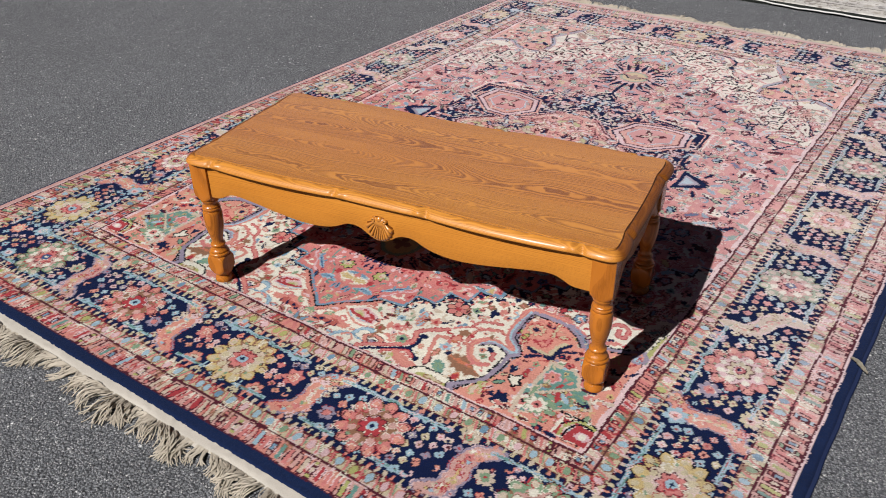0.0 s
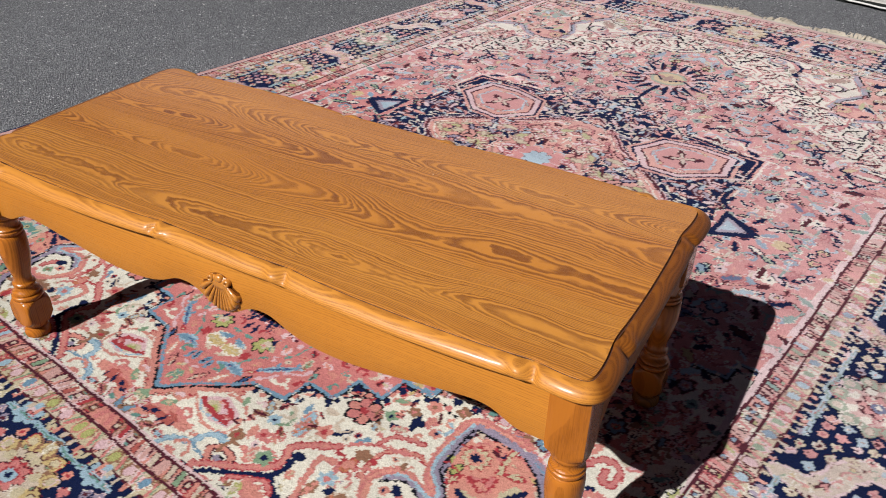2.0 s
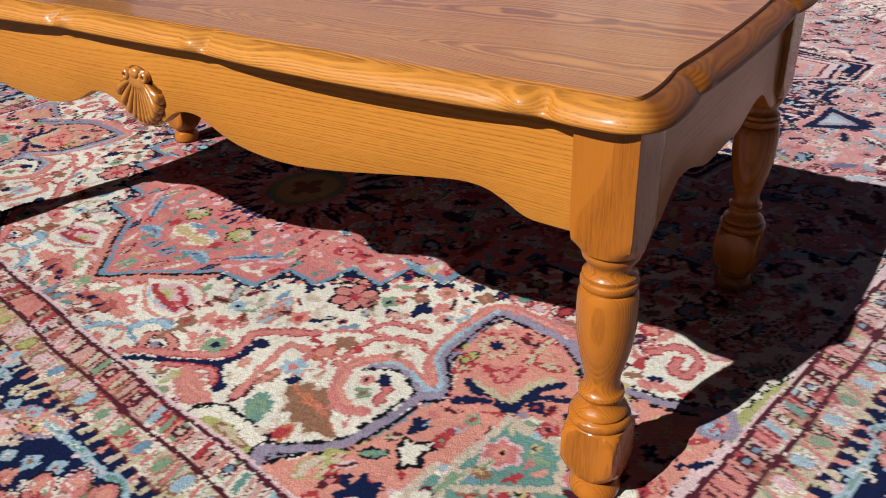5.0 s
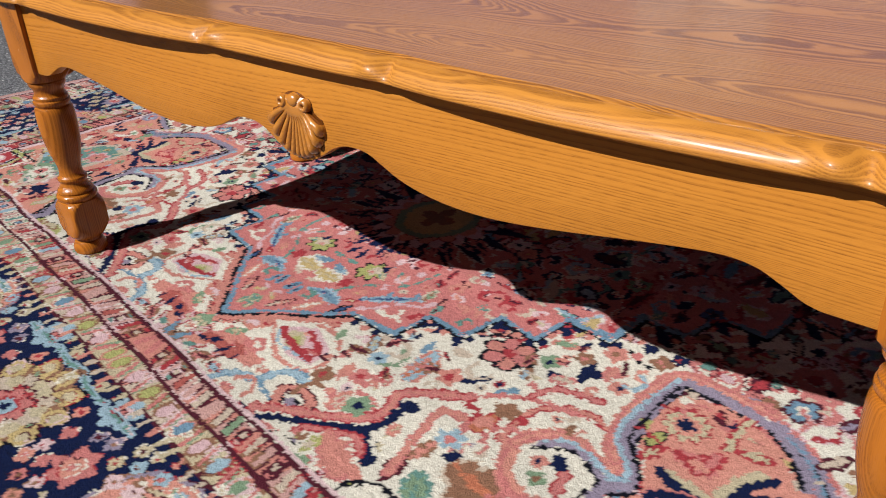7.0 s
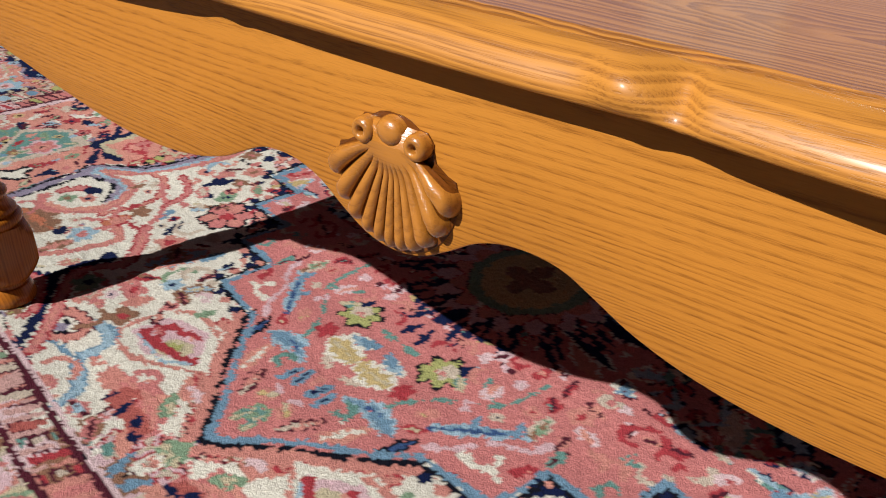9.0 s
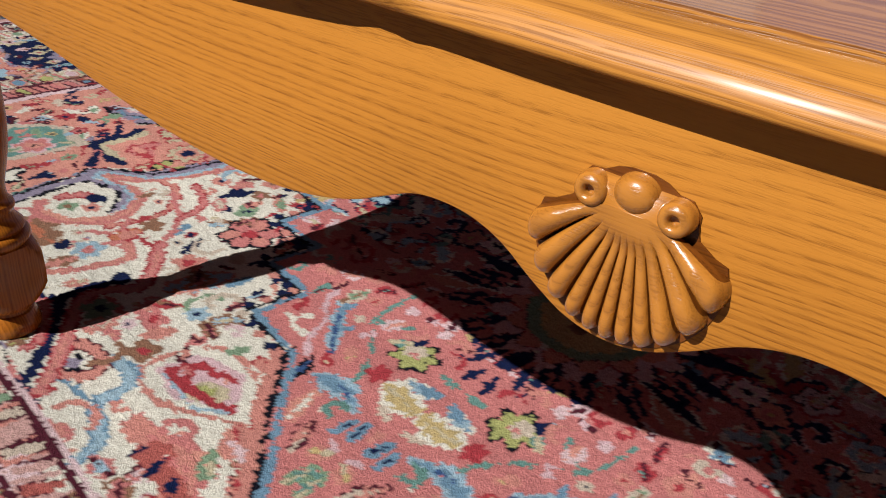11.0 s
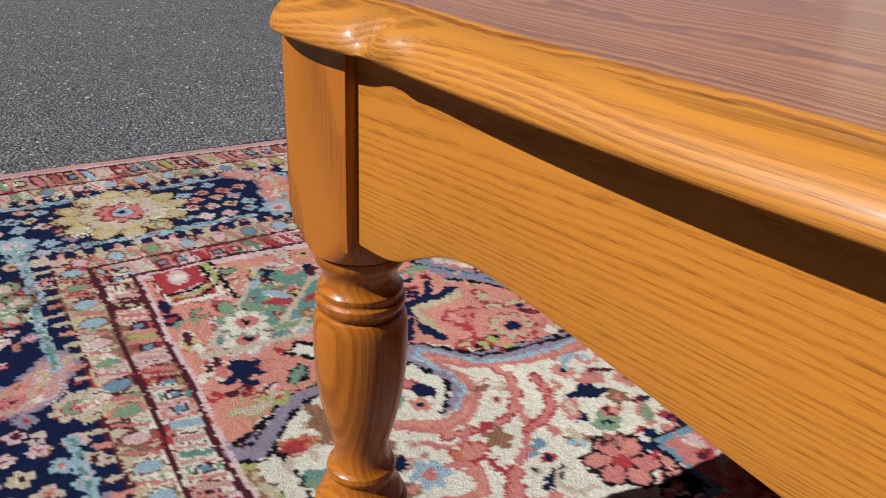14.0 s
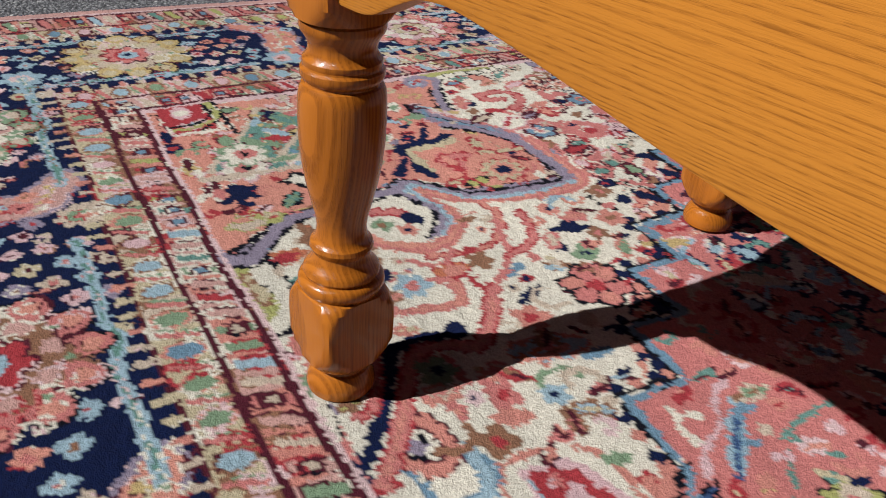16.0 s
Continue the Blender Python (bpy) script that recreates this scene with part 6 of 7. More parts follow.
    c.disc(0.913, 0.936, 0.0105, "ink", 1.0, 0.0)
    c.disc(0.913, 0.936, 0.0085, "ivory", 1.0, 0.0)
    c.disc(0.915, 0.918, 0.0105, "ink", 1.0, 0.0)
    c.disc(0.915, 0.918, 0.0085, "ivory", 1.0, 0.0)
    c.disc(0.921, 0.902, 0.0105, "ink", 1.0, 0.0)
    c.disc(0.921, 0.902, 0.0085, "ivory", 1.0, 0.0)
    c.disc(0.926, 0.889, 0.0105, "ink", 1.0, 0.0)
    c.disc(0.926, 0.889, 0.0085, "ivory", 1.0, 0.0)
    c.leaf(0.895, 1.076, 0.023, 0.009, -0.91, "straw", "crimson", 3, None)
    c.leaf(0.905, 1.122, 0.050, 0.013, -0.86, "navy", None, 3, None)
    # Small hooks, buds and leaves fill what is left of the ivory and the salmon.
    fa, fb = HALF_W - 0.490, FIELD_LEN - 0.475
    spandrel = lambda a, b: stair(a) + 0.012 < b < fb - 0.004 and a < fa - 0.005  # noqa: E731
    fill(c, 6500, "ivory", spandrel, (0.0, fa, 0.8, fb), 0.0110, ("coral", "rose", "coral", "salmon", "sand", "coral", "green", "sky", "rose", "brown"), (None, "rose", None, "crimson", "brown"), (0.022, 0.038))
    fill(c, 3600, "ivory", spandrel, (0.0, fa, 0.8, fb), 0.0080, ("coral", "rose", "salmon", "sand", "blush", "crimson", "navy"), (None, "rose", None), (0.012, 0.022))
    fill(c, 2200, "salmon", spandrel, (0.52, fa, 0.95, fb), 0.0100, ("rose", "crimson", "straw", "gold", "coral", "green", "navy", "blush"), (None, "crimson", "maroon", None), (0.014, 0.026))
    fill(c, 1500, "teal", spandrel, (0.60, fa, 1.1, fb), 0.0080, ("green", "rose", "sand", "gold", "salmon", "sky"), (None, "brown", None), (0.012, 0.022))
    fill(c, 1500, "blush", spandrel, (0.60, fa, 1.1, fb), 0.0090, ("rose", "coral", "salmon", "green", "sand", "crimson"), (None, "maroon", None), (0.014, 0.026))


def ivory_meanders(c):
    """At the far end the corners are crowded with stepped ivory hooks, drawn round in dark wool."""
    fa, fb = HALF_W - 0.490, FIELD_LEN - 0.475
    pick = random.Random(29)

    def corner(a, b):
        return stair(a) - 0.05 < b < fb - 0.02 and 0.02 < a < fa - 0.02 and b < stair(a) + 0.20

    placed = 0
    for k in range(900):
        a, b = pick.uniform(0.0, fa), pick.uniform(0.5, fb)
        if not corner(a, b) or placed > 150:
            continue
        placed += 1
        t, path = pick.choice((0.0, 0.7, 1.57, 2.4, 3.14, -0.7)), [(a, b)]
        turn = pick.choice((-1, 1))
        for n in range(pick.choice((3, 4, 5))):
            step = pick.uniform(0.028, 0.062)
            a, b = a + step * math.cos(t), b + step * math.sin(t)
            if corner(a, b):
                path.append((a, b))
            t += turn * pick.choice((0.8, 1.57, -0.8))
        if len(path) > 1:
            wide = pick.uniform(0.010, 0.017)
            c.line([(p + 0.004, q - 0.004) for p, q in path], wide + 0.006, pick.choice(("maroon", "ink", "crimson", "navy", "rose")))
            c.line(path, wide, "ivory")
    for k in range(60):
        a, b = pick.uniform(0.0, fa), pick.uniform(0.3, 1.3)
        if b < stair(a) - 0.05 and a + b > 0.75:
            t = pick.uniform(0, 6.3)
            c.line([(a, b), (a + 0.04 * math.cos(t), b + 0.04 * math.sin(t)), (a + 0.07 * math.cos(t + 0.9), b + 0.07 * math.sin(t + 0.9))], 0.009, pick.choice(("ivory", "navy", "maroon", "sky", "crimson")))


def outline_borders(c):
    """The rosettes and leaves of the border, and the little figures of the guards, are drawn round with a thin line too."""
    edge = (c.ink != np.roll(c.ink, 1, 0)) | (c.ink != np.roll(c.ink, 1, 1))
    d = np.minimum(HALF_W - c.a, HALF_LEN - c.b)
    ka, kb = np.floor((c.a + 0.2 * c.b) / 0.033), np.floor((c.b - 0.15 * c.a) / 0.029)
    pick = (np.sin(ka * 32.9898 + kb * 57.233) * 23758.5453) % 1.0
    was = c.ink.copy()
    for dye, low, high in (("crimson", 0.0, 0.12), ("maroon", 0.12, 0.24), ("brown", 0.24, 0.36), ("ivory", 0.36, 0.54), ("blush", 0.54, 0.70)):
        c.ink[edge & (d < 0.472) & (d > 0.056) & ~np.isin(was, [NAMES.index(k) for k in ("navy", "sky", "blue")]) & (pick >= low) & (pick < high)] = NAMES.index(dye)


def outline_motifs(c):
    """Most motifs of the field are drawn round with a line of one or two knots, in a dye that changes from place to place."""
    edge = (c.ink != np.roll(c.ink, 1, 0)) | (c.ink != np.roll(c.ink, 1, 1))
    edge |= np.roll(edge, -1, 0) & (((c.a / 0.031).astype(int) + (c.b / 0.037).astype(int)) % 3 > 0)
    ka, kb = np.floor((c.a + 0.2 * c.b) / 0.041), np.floor((c.b - 0.15 * c.a) / 0.047)
    pick = (np.sin(ka * 12.9898 + kb * 78.233) * 43758.5453) % 1.0
    was = c.ink.copy()
    choices = {"rose": (("maroon", 0.0, 0.16), ("ivory", 0.16, 0.44), ("navy", 0.44, 0.54), ("blush", 0.54, 0.78)),
               "ivory": (("rose", 0.0, 0.22), ("maroon", 0.22, 0.40), ("ink", 0.40, 0.50), ("pink", 0.50, 0.72)),
               "blush": (("crimson", 0.0, 0.3), ("ivory", 0.3, 0.5), ("ink", 0.5, 0.62)),
               "pink": (("crimson", 0.0, 0.3), ("ivory", 0.3, 0.5), ("maroon", 0.5, 0.62)),
               "salmon": (("maroon", 0.0, 0.25), ("ivory", 0.25, 0.5), ("crimson", 0.5, 0.7))}
    for ground, rows in choices.items():
        here = edge & (was == NAMES.index(ground))
        for dye, low, high in rows:
            c.ink[here & (pick >= low) & (pick < high)] = NAMES.index(dye)


def draw_bands(c):
    """The guard stripes and the navy main border, by the distance from the rug's edge."""
    da, db = HALF_W - c.a, HALF_LEN - c.b
    d = np.minimum(da, db) + 0 * c.rag
    s = np.where(da < db, c.b + 0 * da, c.a + 0 * db)
    c.where((d < 0.475) & (d >= 0.0), "blush")
    hashes = lambda k, f: (np.sin(k * 12.9898 + f) * 43758.5453) % 1.0  # noqa: E731
    # Two pink guards with little outlined boxes and slanting bars.
    for low, high, seed in ((0.037, 0.104, 1.0), (0.432, 0.475, 2.0)):
        band = (d >= low) & (d < high)
        width = high - low
        q = (d - low) / width
        c.where(band, "dusk")
        k = np.floor(s / 0.025)
        f = s / 0.025 - k
        pick = hashes(k, seed)
        slant = f + (q - 0.5) * 0.55
        c.where(band & (hashes(k, seed + 17) < 0.45) & (np.abs(q - 0.5) < 0.44), "coral")
        c.where(band & (hashes(k, seed + 19) < 0.62) & (np.abs(slant - 0.5) < 0.33) & (np.abs(q - 0.5) < 0.42), "maroon")
        for lo, hi, dye in ((0.0, 0.10, "teal"), (0.10, 0.20, "olive"), (0.20, 0.28, "crimson"), (0.28, 0.46, "dusk"), (0.46, 0.62, "rose"), (0.62, 0.74, "sand"), (0.74, 0.82, "rust"), (0.82, 0.90, "green"), (0.90, 1.0, "sky")):
            c.where(band & (pick >= lo) & (pick < hi) & (np.abs(slant - 0.5) < 0.24) & (np.abs(q - 0.5) < 0.36), dye)
        box = band & (hashes(k, seed + 7) < 0.34) & (np.abs(f - 0.5) < 0.30) & (np.abs(q - 0.5) < 0.24)
        c.where(box, "maroon")
        hook = band & (hashes(k, seed + 11) < 0.5) & (np.abs(slant - 0.86) < 0.07) & (np.abs(q - 0.5) < 0.30)
        c.where(hook, "maroon")
        c.where(band & (hashes(k, seed + 13) < 0.35) & (np.abs(slant - 0.16) < 0.06) & (q > 0.25) & (q < 0.6), "ink")
        c.where(box & (np.abs(f - 0.5) < 0.18) & (np.abs(q - 0.5) < 0.13), "sand")
        c.where(box & (np.abs(f - 0.5) < 0.18) & (np.abs(q - 0.5) < 0.13) & (hashes(k, seed + 3) < 0.5), "blue")
    # Two straw-coloured guards with ovals and slanting leaves.
    for low, high, seed in ((0.108, 0.150, 3.0), (0.388, 0.428, 4.0)):
        band = (d >= low) & (d < high)
        q = (d - low) / (high - low)
        c.where(band, "straw")
        k = np.floor(s / 0.046)
        f = s / 0.046 - k
        pick = hashes(k, seed)
        c.where(band & (hashes(k, seed + 5) < 0.35), "sand")
        ellipse = ((f - 0.28) / 0.21) ** 2 + ((q - 0.5) / 0.34) ** 2
        c.where(band & (ellipse < 1.75), "coral")
        c.where(band & (ellipse < 1.75) & (hashes(k, seed + 9) < 0.5), "brown")
        oval = band & (ellipse < 1)
        for lo, hi, dye in ((0.0, 0.42, "sky"), (0.42, 0.55, "olive"), (0.55, 0.74, "pink"), (0.74, 0.88, "blue"), (0.88, 1.0, "green")):
            c.where(oval & (pick >= lo) & (pick < hi), dye)
        g = f - 0.76 + (q - 0.5) * 0.30
        c.where(band & (np.abs(g) < 0.085) & (np.abs(q - 0.5) < 0.42), "rose")
        c.where(band & (np.abs(g - 0.14) < 0.045), "green")
        c.where(band & (np.abs(g + 0.19) < 0.03) & (q > 0.4), "brown")
    # Dark and bright lines between the stripes.
    for at, wide, dye in ((0.0385, 0.0060, "maroon"), (0.1055, 0.0075, "maroon"), (0.150, 0.0050, "maroon"), (0.3855, 0.0055, "maroon"), (0.4300, 0.0075, "maroon"), (0.4720, 0.0070, "maroon"), (0.4780, 0.0050, "blush")):
        c.where(np.abs(d - at) < wide / 2 + c.rag * 0.4, dye)
    main = (d >= 0.1525) & (d < 0.383)
    c.where(main, "navy")
    c.where((d < np.where(da < db, 0.030, 0.038)) & (d >= -0.01), "indigo")

    middle = 0.262
    # Rosettes: rim petals, their tips, the ring, its petals, inner flower, core.
    colours = {"yellow": ("gold", "straw", "sand", "straw", "rose", "sky"), "red": ("rose", "salmon", "brown", "dusk", "crimson", "sky"), "green": ("green", "sand", "dusk", "ivory", "rose", "midblue"),
               "rosy": ("rose", "salmon", "pink", "ivory", "straw", "crimson"), "pale": ("straw", "sand", "dusk", "blush", "salmon", "sky")}

    def big(a, b, kind, r=0.098):
        rim, tip, ring, leaflet, inner, core = colours[kind]
        c.petals(a, b, r + 0.004, 12, "ink", 0.20)
        c.petals(a, b, r, 12, rim, 0.24)
        for k in range(12):
            t = k * math.pi / 6
            c.disc(a + r * 0.82 * math.cos(t), b + r * 0.82 * math.sin(t), r * 0.10, tip)
            t += math.pi / 12
            c.line([(a + r * 0.55 * math.cos(t), b + r * 0.55 * math.sin(t)), (a + r * 0.78 * math.cos(t), b + r * 0.78 * math.sin(t))], 0.0042, "brown" if kind in ("yellow", "pale", "green") else "maroon")
        c.petals(a, b, r * 0.68, 10, ring, 0.22, 0.3)
        for k in range(8):
            t = k * math.pi / 4 + 0.2
            c.disc(a + r * 0.52 * math.cos(t), b + r * 0.52 * math.sin(t), r * 0.115, leaflet)
            c.disc(a + r * 0.66 * math.cos(t + 0.39), b + r * 0.66 * math.sin(t + 0.39), r * 0.05, "green" if ring != "green" else "teal")
        c.petals(a, b, r * 0.42, 8, "maroon", 0.28, 0.2)
        c.petals(a, b, r * 0.37, 8, inner, 0.32, 0.2)
        c.disc(a, b, r * 0.19, "crimson" if core != "crimson" else "maroon")
        c.disc(a, b, r * 0.15, core)
        c.petals(a, b, r * 0.08, 4, "ivory" if core == "midblue" else "navy", 0.5)

    front = [(0.0, "yellow"), (0.466, "red"), (0.930, "green")]
    side = [(0.0, "pale"), (0.488, "green"), (0.968, "rosy"), (1.447, "yellow")]
    places = [(s0, HALF_LEN - middle, kind, 0) for s0, kind in front] + [(HALF_W - middle, s0, kind, 1) for s0, kind in side]
    taken = [(a, b, 0.078) for a, b, *_ in places]

    def free(a, b):
        e = min(HALF_W - a, HALF_LEN - b)
        return 0.166 < e < 0.370

    # Slanting serrated leaves between the big rosettes.
    for n, (s0, s1) in enumerate(((0.0, 0.466), (0.466, 0.930))):
        m = (s0 + s1) / 2 + 0.03
        t = 1
        pts = [(m - 0.060 * t, HALF_LEN - 0.175), (m - 0.020 * t, HALF_LEN - 0.255), (m + 0.055 * t, HALF_LEN - 0.360)]
        slanted_leaf(c, pts, n)
        taken += [(a, b, 0.028) for a, b in pts]
    for n, (s0, s1) in enumerate(((0.0, 0.488), (0.488, 0.968), (0.968, 1.447))):
        m = (s0 + s1) / 2
        t = 1 if n % 2 else -1
        pts = [(HALF_W - 0.172, m - 0.050 * t), (HALF_W - 0.262, m + 0.005 * t), (HALF_W - 0.366, m + 0.050 * t)]
        slanted_leaf(c, pts, n + 1)
        taken += [(a, b, 0.028) for a, b in pts]
    # Blossoms of middling size, then rows of small four-petalled flowers on the navy.
    for a, b in scatter(46, free, 0.050, (0.0, HALF_W, 0.0, HALF_LEN), taken):
        outer, inner = rng.choice((("sky", "blush"), ("rose", "salmon"), ("salmon", "straw"), ("straw", "dusk"), ("coral", "sand"), ("sand", "green"), ("mauve", "rose")))
        c.blossom(a, b, rng.uniform(0.026, 0.033), outer, inner, rng.choice(("crimson", "maroon", "rose")), rng.choice((6, 7, 8)), None, rng.uniform(0, 3))
        taken.append((a, b, 0.018))
    for k in range(60):
        for n in range(80):
            a, b = 0.018 + 0.0305 * k + rng.uniform(-0.005, 0.005), 0.012 + 0.0305 * n + 0.015 * (k % 2) + rng.uniform(-0.005, 0.005)
            if not free(a, b) or a > HALF_W or b > HALF_LEN or any(math.hypot(a - x, b - y) < r + 0.021 for x, y, r in taken):
                continue
            c.petals(a, b, rng.uniform(0.0112, 0.0140), 4, rng.choice(("straw", "blush", "salmon", "sand", "sky", "pink", "straw", "rose", "mauve", "sky")), 0.34, rng.uniform(-0.3, 0.3))
            c.disc(a, b, 0.0038, rng.choice(("crimson", "maroon", "brown", "rose")))
    # Pale blue vine lines beside the rosettes, with a comb of short bars at the edges of the navy ground.
    for e in (0.1585, 0.3775):
        for k in range(int(HALF_LEN / 0.024)):
            s0 = k * 0.024 + 0.012
            dye = ("sand", "salmon", "straw", "coral")[(k * 7 + k // 3) % 4]
            if s0 < HALF_LEN - e:
                c.line([(HALF_W - e - 0.005, s0), (HALF_W - e + 0.005, s0)], 0.0095, dye)
            if s0 < HALF_W - e:
                c.line([(s0, HALF_LEN - e - 0.005), (s0, HALF_LEN - e + 0.005)], 0.0095, dye)
    for a, b, kind, upright in places:
        for e, jog in ((0.181, 0.010), (0.356, -0.010)):
            run = [(-0.168, 0.0), (-0.030, 0.0), (0.0, jog), (0.030, 0.0), (0.168, 0.0)]
            path = [(HALF_W - e + off, b + along) if upright else (max(0, a + along), HALF_LEN - e + off) for along, off in run]
            c.line(path, 0.0120, "sky")
            c.line(path, 0.0040, "teal")
    fill(c, 5000, "navy", lambda a, b: 0.166 < min(HALF_W - a, HALF_LEN - b) < 0.370, (0.0, HALF_W, 0.0, HALF_LEN), 0.0118, ("pink", "rose", "sand", "sky", "salmon", "straw", "coral"), (None, "maroon", None), (0.013, 0.020))
    for a, b, kind, _ in places:
        big(a, b, kind)


def slanted_leaf(c, pts, n):
    """An S-shaped serrated leaf across the border: jagged rim, paler body, spots and a vein."""
    rim, body, vein = (("mauve", "salmon", "straw"), ("mauve", "dusk", "gold"), ("blush", "sand", "rose"))[n % 3]
    (a0, b0), (a1, b1) = pts[0], pts[-1]
    dx, dy = a1 - a0, b1 - b0
    l = math.hypot(dx, dy)
    spine = []
    for k in range(25):
        f = k / 24
        off = 0.030 * math.sin(2 * math.pi * f) + 0.003 * math.sin(31 * f)
        spine.append((a0 + dx * f - dy / l * off, b0 + dy * f + dx / l * off, 0.006 + 0.015 * math.sin(math.pi * (0.08 + 0.84 * f)) ** 0.7))
    for grow, dye in ((0.0075, rim), (0.001, body)):
        for k, (a, b, w) in enumerate(spine):
            c.disc(a, b, max(0.004, w + grow + (0.0035 if k % 2 else -0.0025)), dye)
    c.line([p[:2] for p in spine[2:-2]], 0.006, vein)
    for k in range(34):
        a, b, w = rng.choice(spine[1:-1])
        u, v = rng.uniform(-0.75, 0.75), rng.uniform(-0.5, 0.5)
        c.disc(a - dy / l * w * u, b + dx / l * w * u, rng.uniform(0.003, 0.0065), rng.choice(("green", "straw", "rose", "pink", "sand", "salmon")), rng.uniform(0.5, 1.0), v * 6)
    for k in range(3, 23, 3):
        a, b, w = spine[k]
        s = 1 if k % 2 else -1
        c.disc(a - dy / l * w * 0.5 * s, b + dx / l * w * 0.5 * s, 0.006, ("rose", "gold", "ivory", "sky")[k % 4])


def spaced(stops):
    """Grid lines from (end, spacing) pairs, starting at the first stop's end."""
    out = [stops[0][0]]
    for end, gap in stops[1:]:
        n = max(1, round((end - out[-1]) / gap))
        out += list(np.linspace(out[-1], end, n + 1)[1:])
    return np.array(out)


def lay_rug(name, cloth, dyes, half_w, half_l, xs, ys, parent, material, skew, seed, worn_side=0.0, faded=0.0, far=None):
    """The knotted sheet: a fine grid whose points carry the dye of their knot, with an uneven cut pile."""
    rs = np.random.RandomState(seed)
    gx, gy = np.meshgrid(xs, ys)
    drift = lambda f, p: 0.0022 * np.sin(gx * f + p) * np.cos(gy * f * 1.2 + 2 * p)  # noqa: E731
    pa = np.abs(gx + drift(9, 0.4) + drift(31, 1.7) + rs.normal(0, 0.0006, gx.shape))
    pb = np.abs(gy + drift(8, 2.4) + drift(27, 0.7) + rs.normal(0, 0.0006, gx.shape))
    i = np.clip(np.round(pa / STEP).astype(int), 0, cloth.n - 1)
    j = np.clip(np.round(pb / STEP).astype(int), 0, cloth.m - 1)
    table_of = np.array([dyes[k] for k in NAMES])
    knots = cloth.ink[j, i]
    if far is not None:
        knots = np.where(gy > 0, far.ink[j, i], knots)
    colour = table_of[knots]
    # The far end's last rows are woven in plain dusty wool.
    if far is not None:
        colour[(gy > half_l - 0.05) & (knots == NAMES.index("indigo"))] = dyes["dusk"]
    # Along one side the dark outer stripe is worn and turned under.
    colour[(gx < worn_side - half_w) & (cloth.ink[j, i] == NAMES.index("indigo"))] = dyes["dusk"]
    colour = colour * (1 + rs.normal(0, 0.055, gx.shape))[..., None]
    # Abrash: slow bands of lighter and darker dye along the weft.
    wave = sum(np.sin(gy * f + p + 0.6 * np.sin(gx * 1.3 + p)) for f, p in ((5.1, 0.3), (11.7, 1.1), (23.0, 2.2))) / 3
    colour = np.clip(colour * (1 + 0.07 * wave)[..., None], 0.002, 0.9)
    # Paler towards the far part and one side; dark dyes change least.
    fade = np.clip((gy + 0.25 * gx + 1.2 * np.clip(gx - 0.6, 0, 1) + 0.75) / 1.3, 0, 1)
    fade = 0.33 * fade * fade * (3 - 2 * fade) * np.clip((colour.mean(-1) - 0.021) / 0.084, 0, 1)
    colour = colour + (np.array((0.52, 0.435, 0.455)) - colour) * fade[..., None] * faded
    rim = np.minimum(half_w - np.abs(gx), half_l - np.abs(gy))
    z = rs.normal(0, 0.00046, gx.shape) + 0.0012 * np.sin(gx * 7 + 1) * np.sin(gy * 5) - 0.008 * np.clip(1 - rim / 0.010, 0, 1) ** 2
    wx, wy = skew(gx, gy)
    mesh = quads_mesh(name, np.stack([wx, wy, z], -1).reshape(-1, 3), grid_faces(len(ys), len(xs)))
    attr = mesh.color_attributes.new("dye", "FLOAT_COLOR", "POINT")
    attr.data.foreach_set("color", np.concatenate([colour, np.ones((*gx.shape, 1))], -1).astype(np.float32).ravel())
    return link_mesh(name, mesh, material, parent, smooth=180)


def rug_skew(x, y):
    """The rug lies a little out of square: one side is drawn in towards the far end."""
    rim = np.clip((-x - 1.15) / 0.26, 0, 1)
    return x + rim * (0.015 + 0.030 * np.clip(y + 1.5, 0, 4)), y + 0.0


def drawn_out(cloth, shift):
    """The field pushed towards the rug's end, by a shift that changes along it."""
    b = cloth.b[:, 0]
    rows = np.clip(np.round((b - shift(b)) / STEP).astype(int), 0, cloth.m - 1)
    cloth.ink = cloth.ink[rows]


quarter = Cloth(HALF_W, HALF_LEN, "blush")
draw_field(quarter)
far_quarter = Cloth(HALF_W, HALF_LEN, "blush")
far_quarter.ink = quarter.ink.copy()
ivory_meanders(far_quarter)
outline_motifs(quarter)
outline_motifs(far_quarter)
draw_spandrel(quarter)
drawn_out(quarter, lambda b: 0.0475 * np.clip((b - 0.6) / 0.45, 0, 1))
drawn_out(far_quarter, lambda b: 0.0485 * np.clip((b - 1.0) / 0.43, 0, 1))
draw_bands(quarter)
bands = np.minimum(HALF_W - quarter.a, HALF_LEN - quarter.b) < 0.4805
outline_borders(quarter)
far_quarter.ink = np.where(bands, quarter.ink, far_quarter.ink)
rug = thing("rug", RUG_AT, "hand-knotted wool rug with navy floral border and frayed pale fringe", "rug")
xs = spaced([(-HALF_W, 0), (-1.05, 0.0034), (0.95, 0.0029), (HALF_W, 0.0036)])
ys = spaced([(-HALF_LEN, 0), (-1.72, 0.0038), (-0.80, 0.0027), (-0.30, 0.0038), (HALF_LEN, 0.0044)])
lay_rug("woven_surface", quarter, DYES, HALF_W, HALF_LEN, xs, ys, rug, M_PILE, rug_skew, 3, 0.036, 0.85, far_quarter)


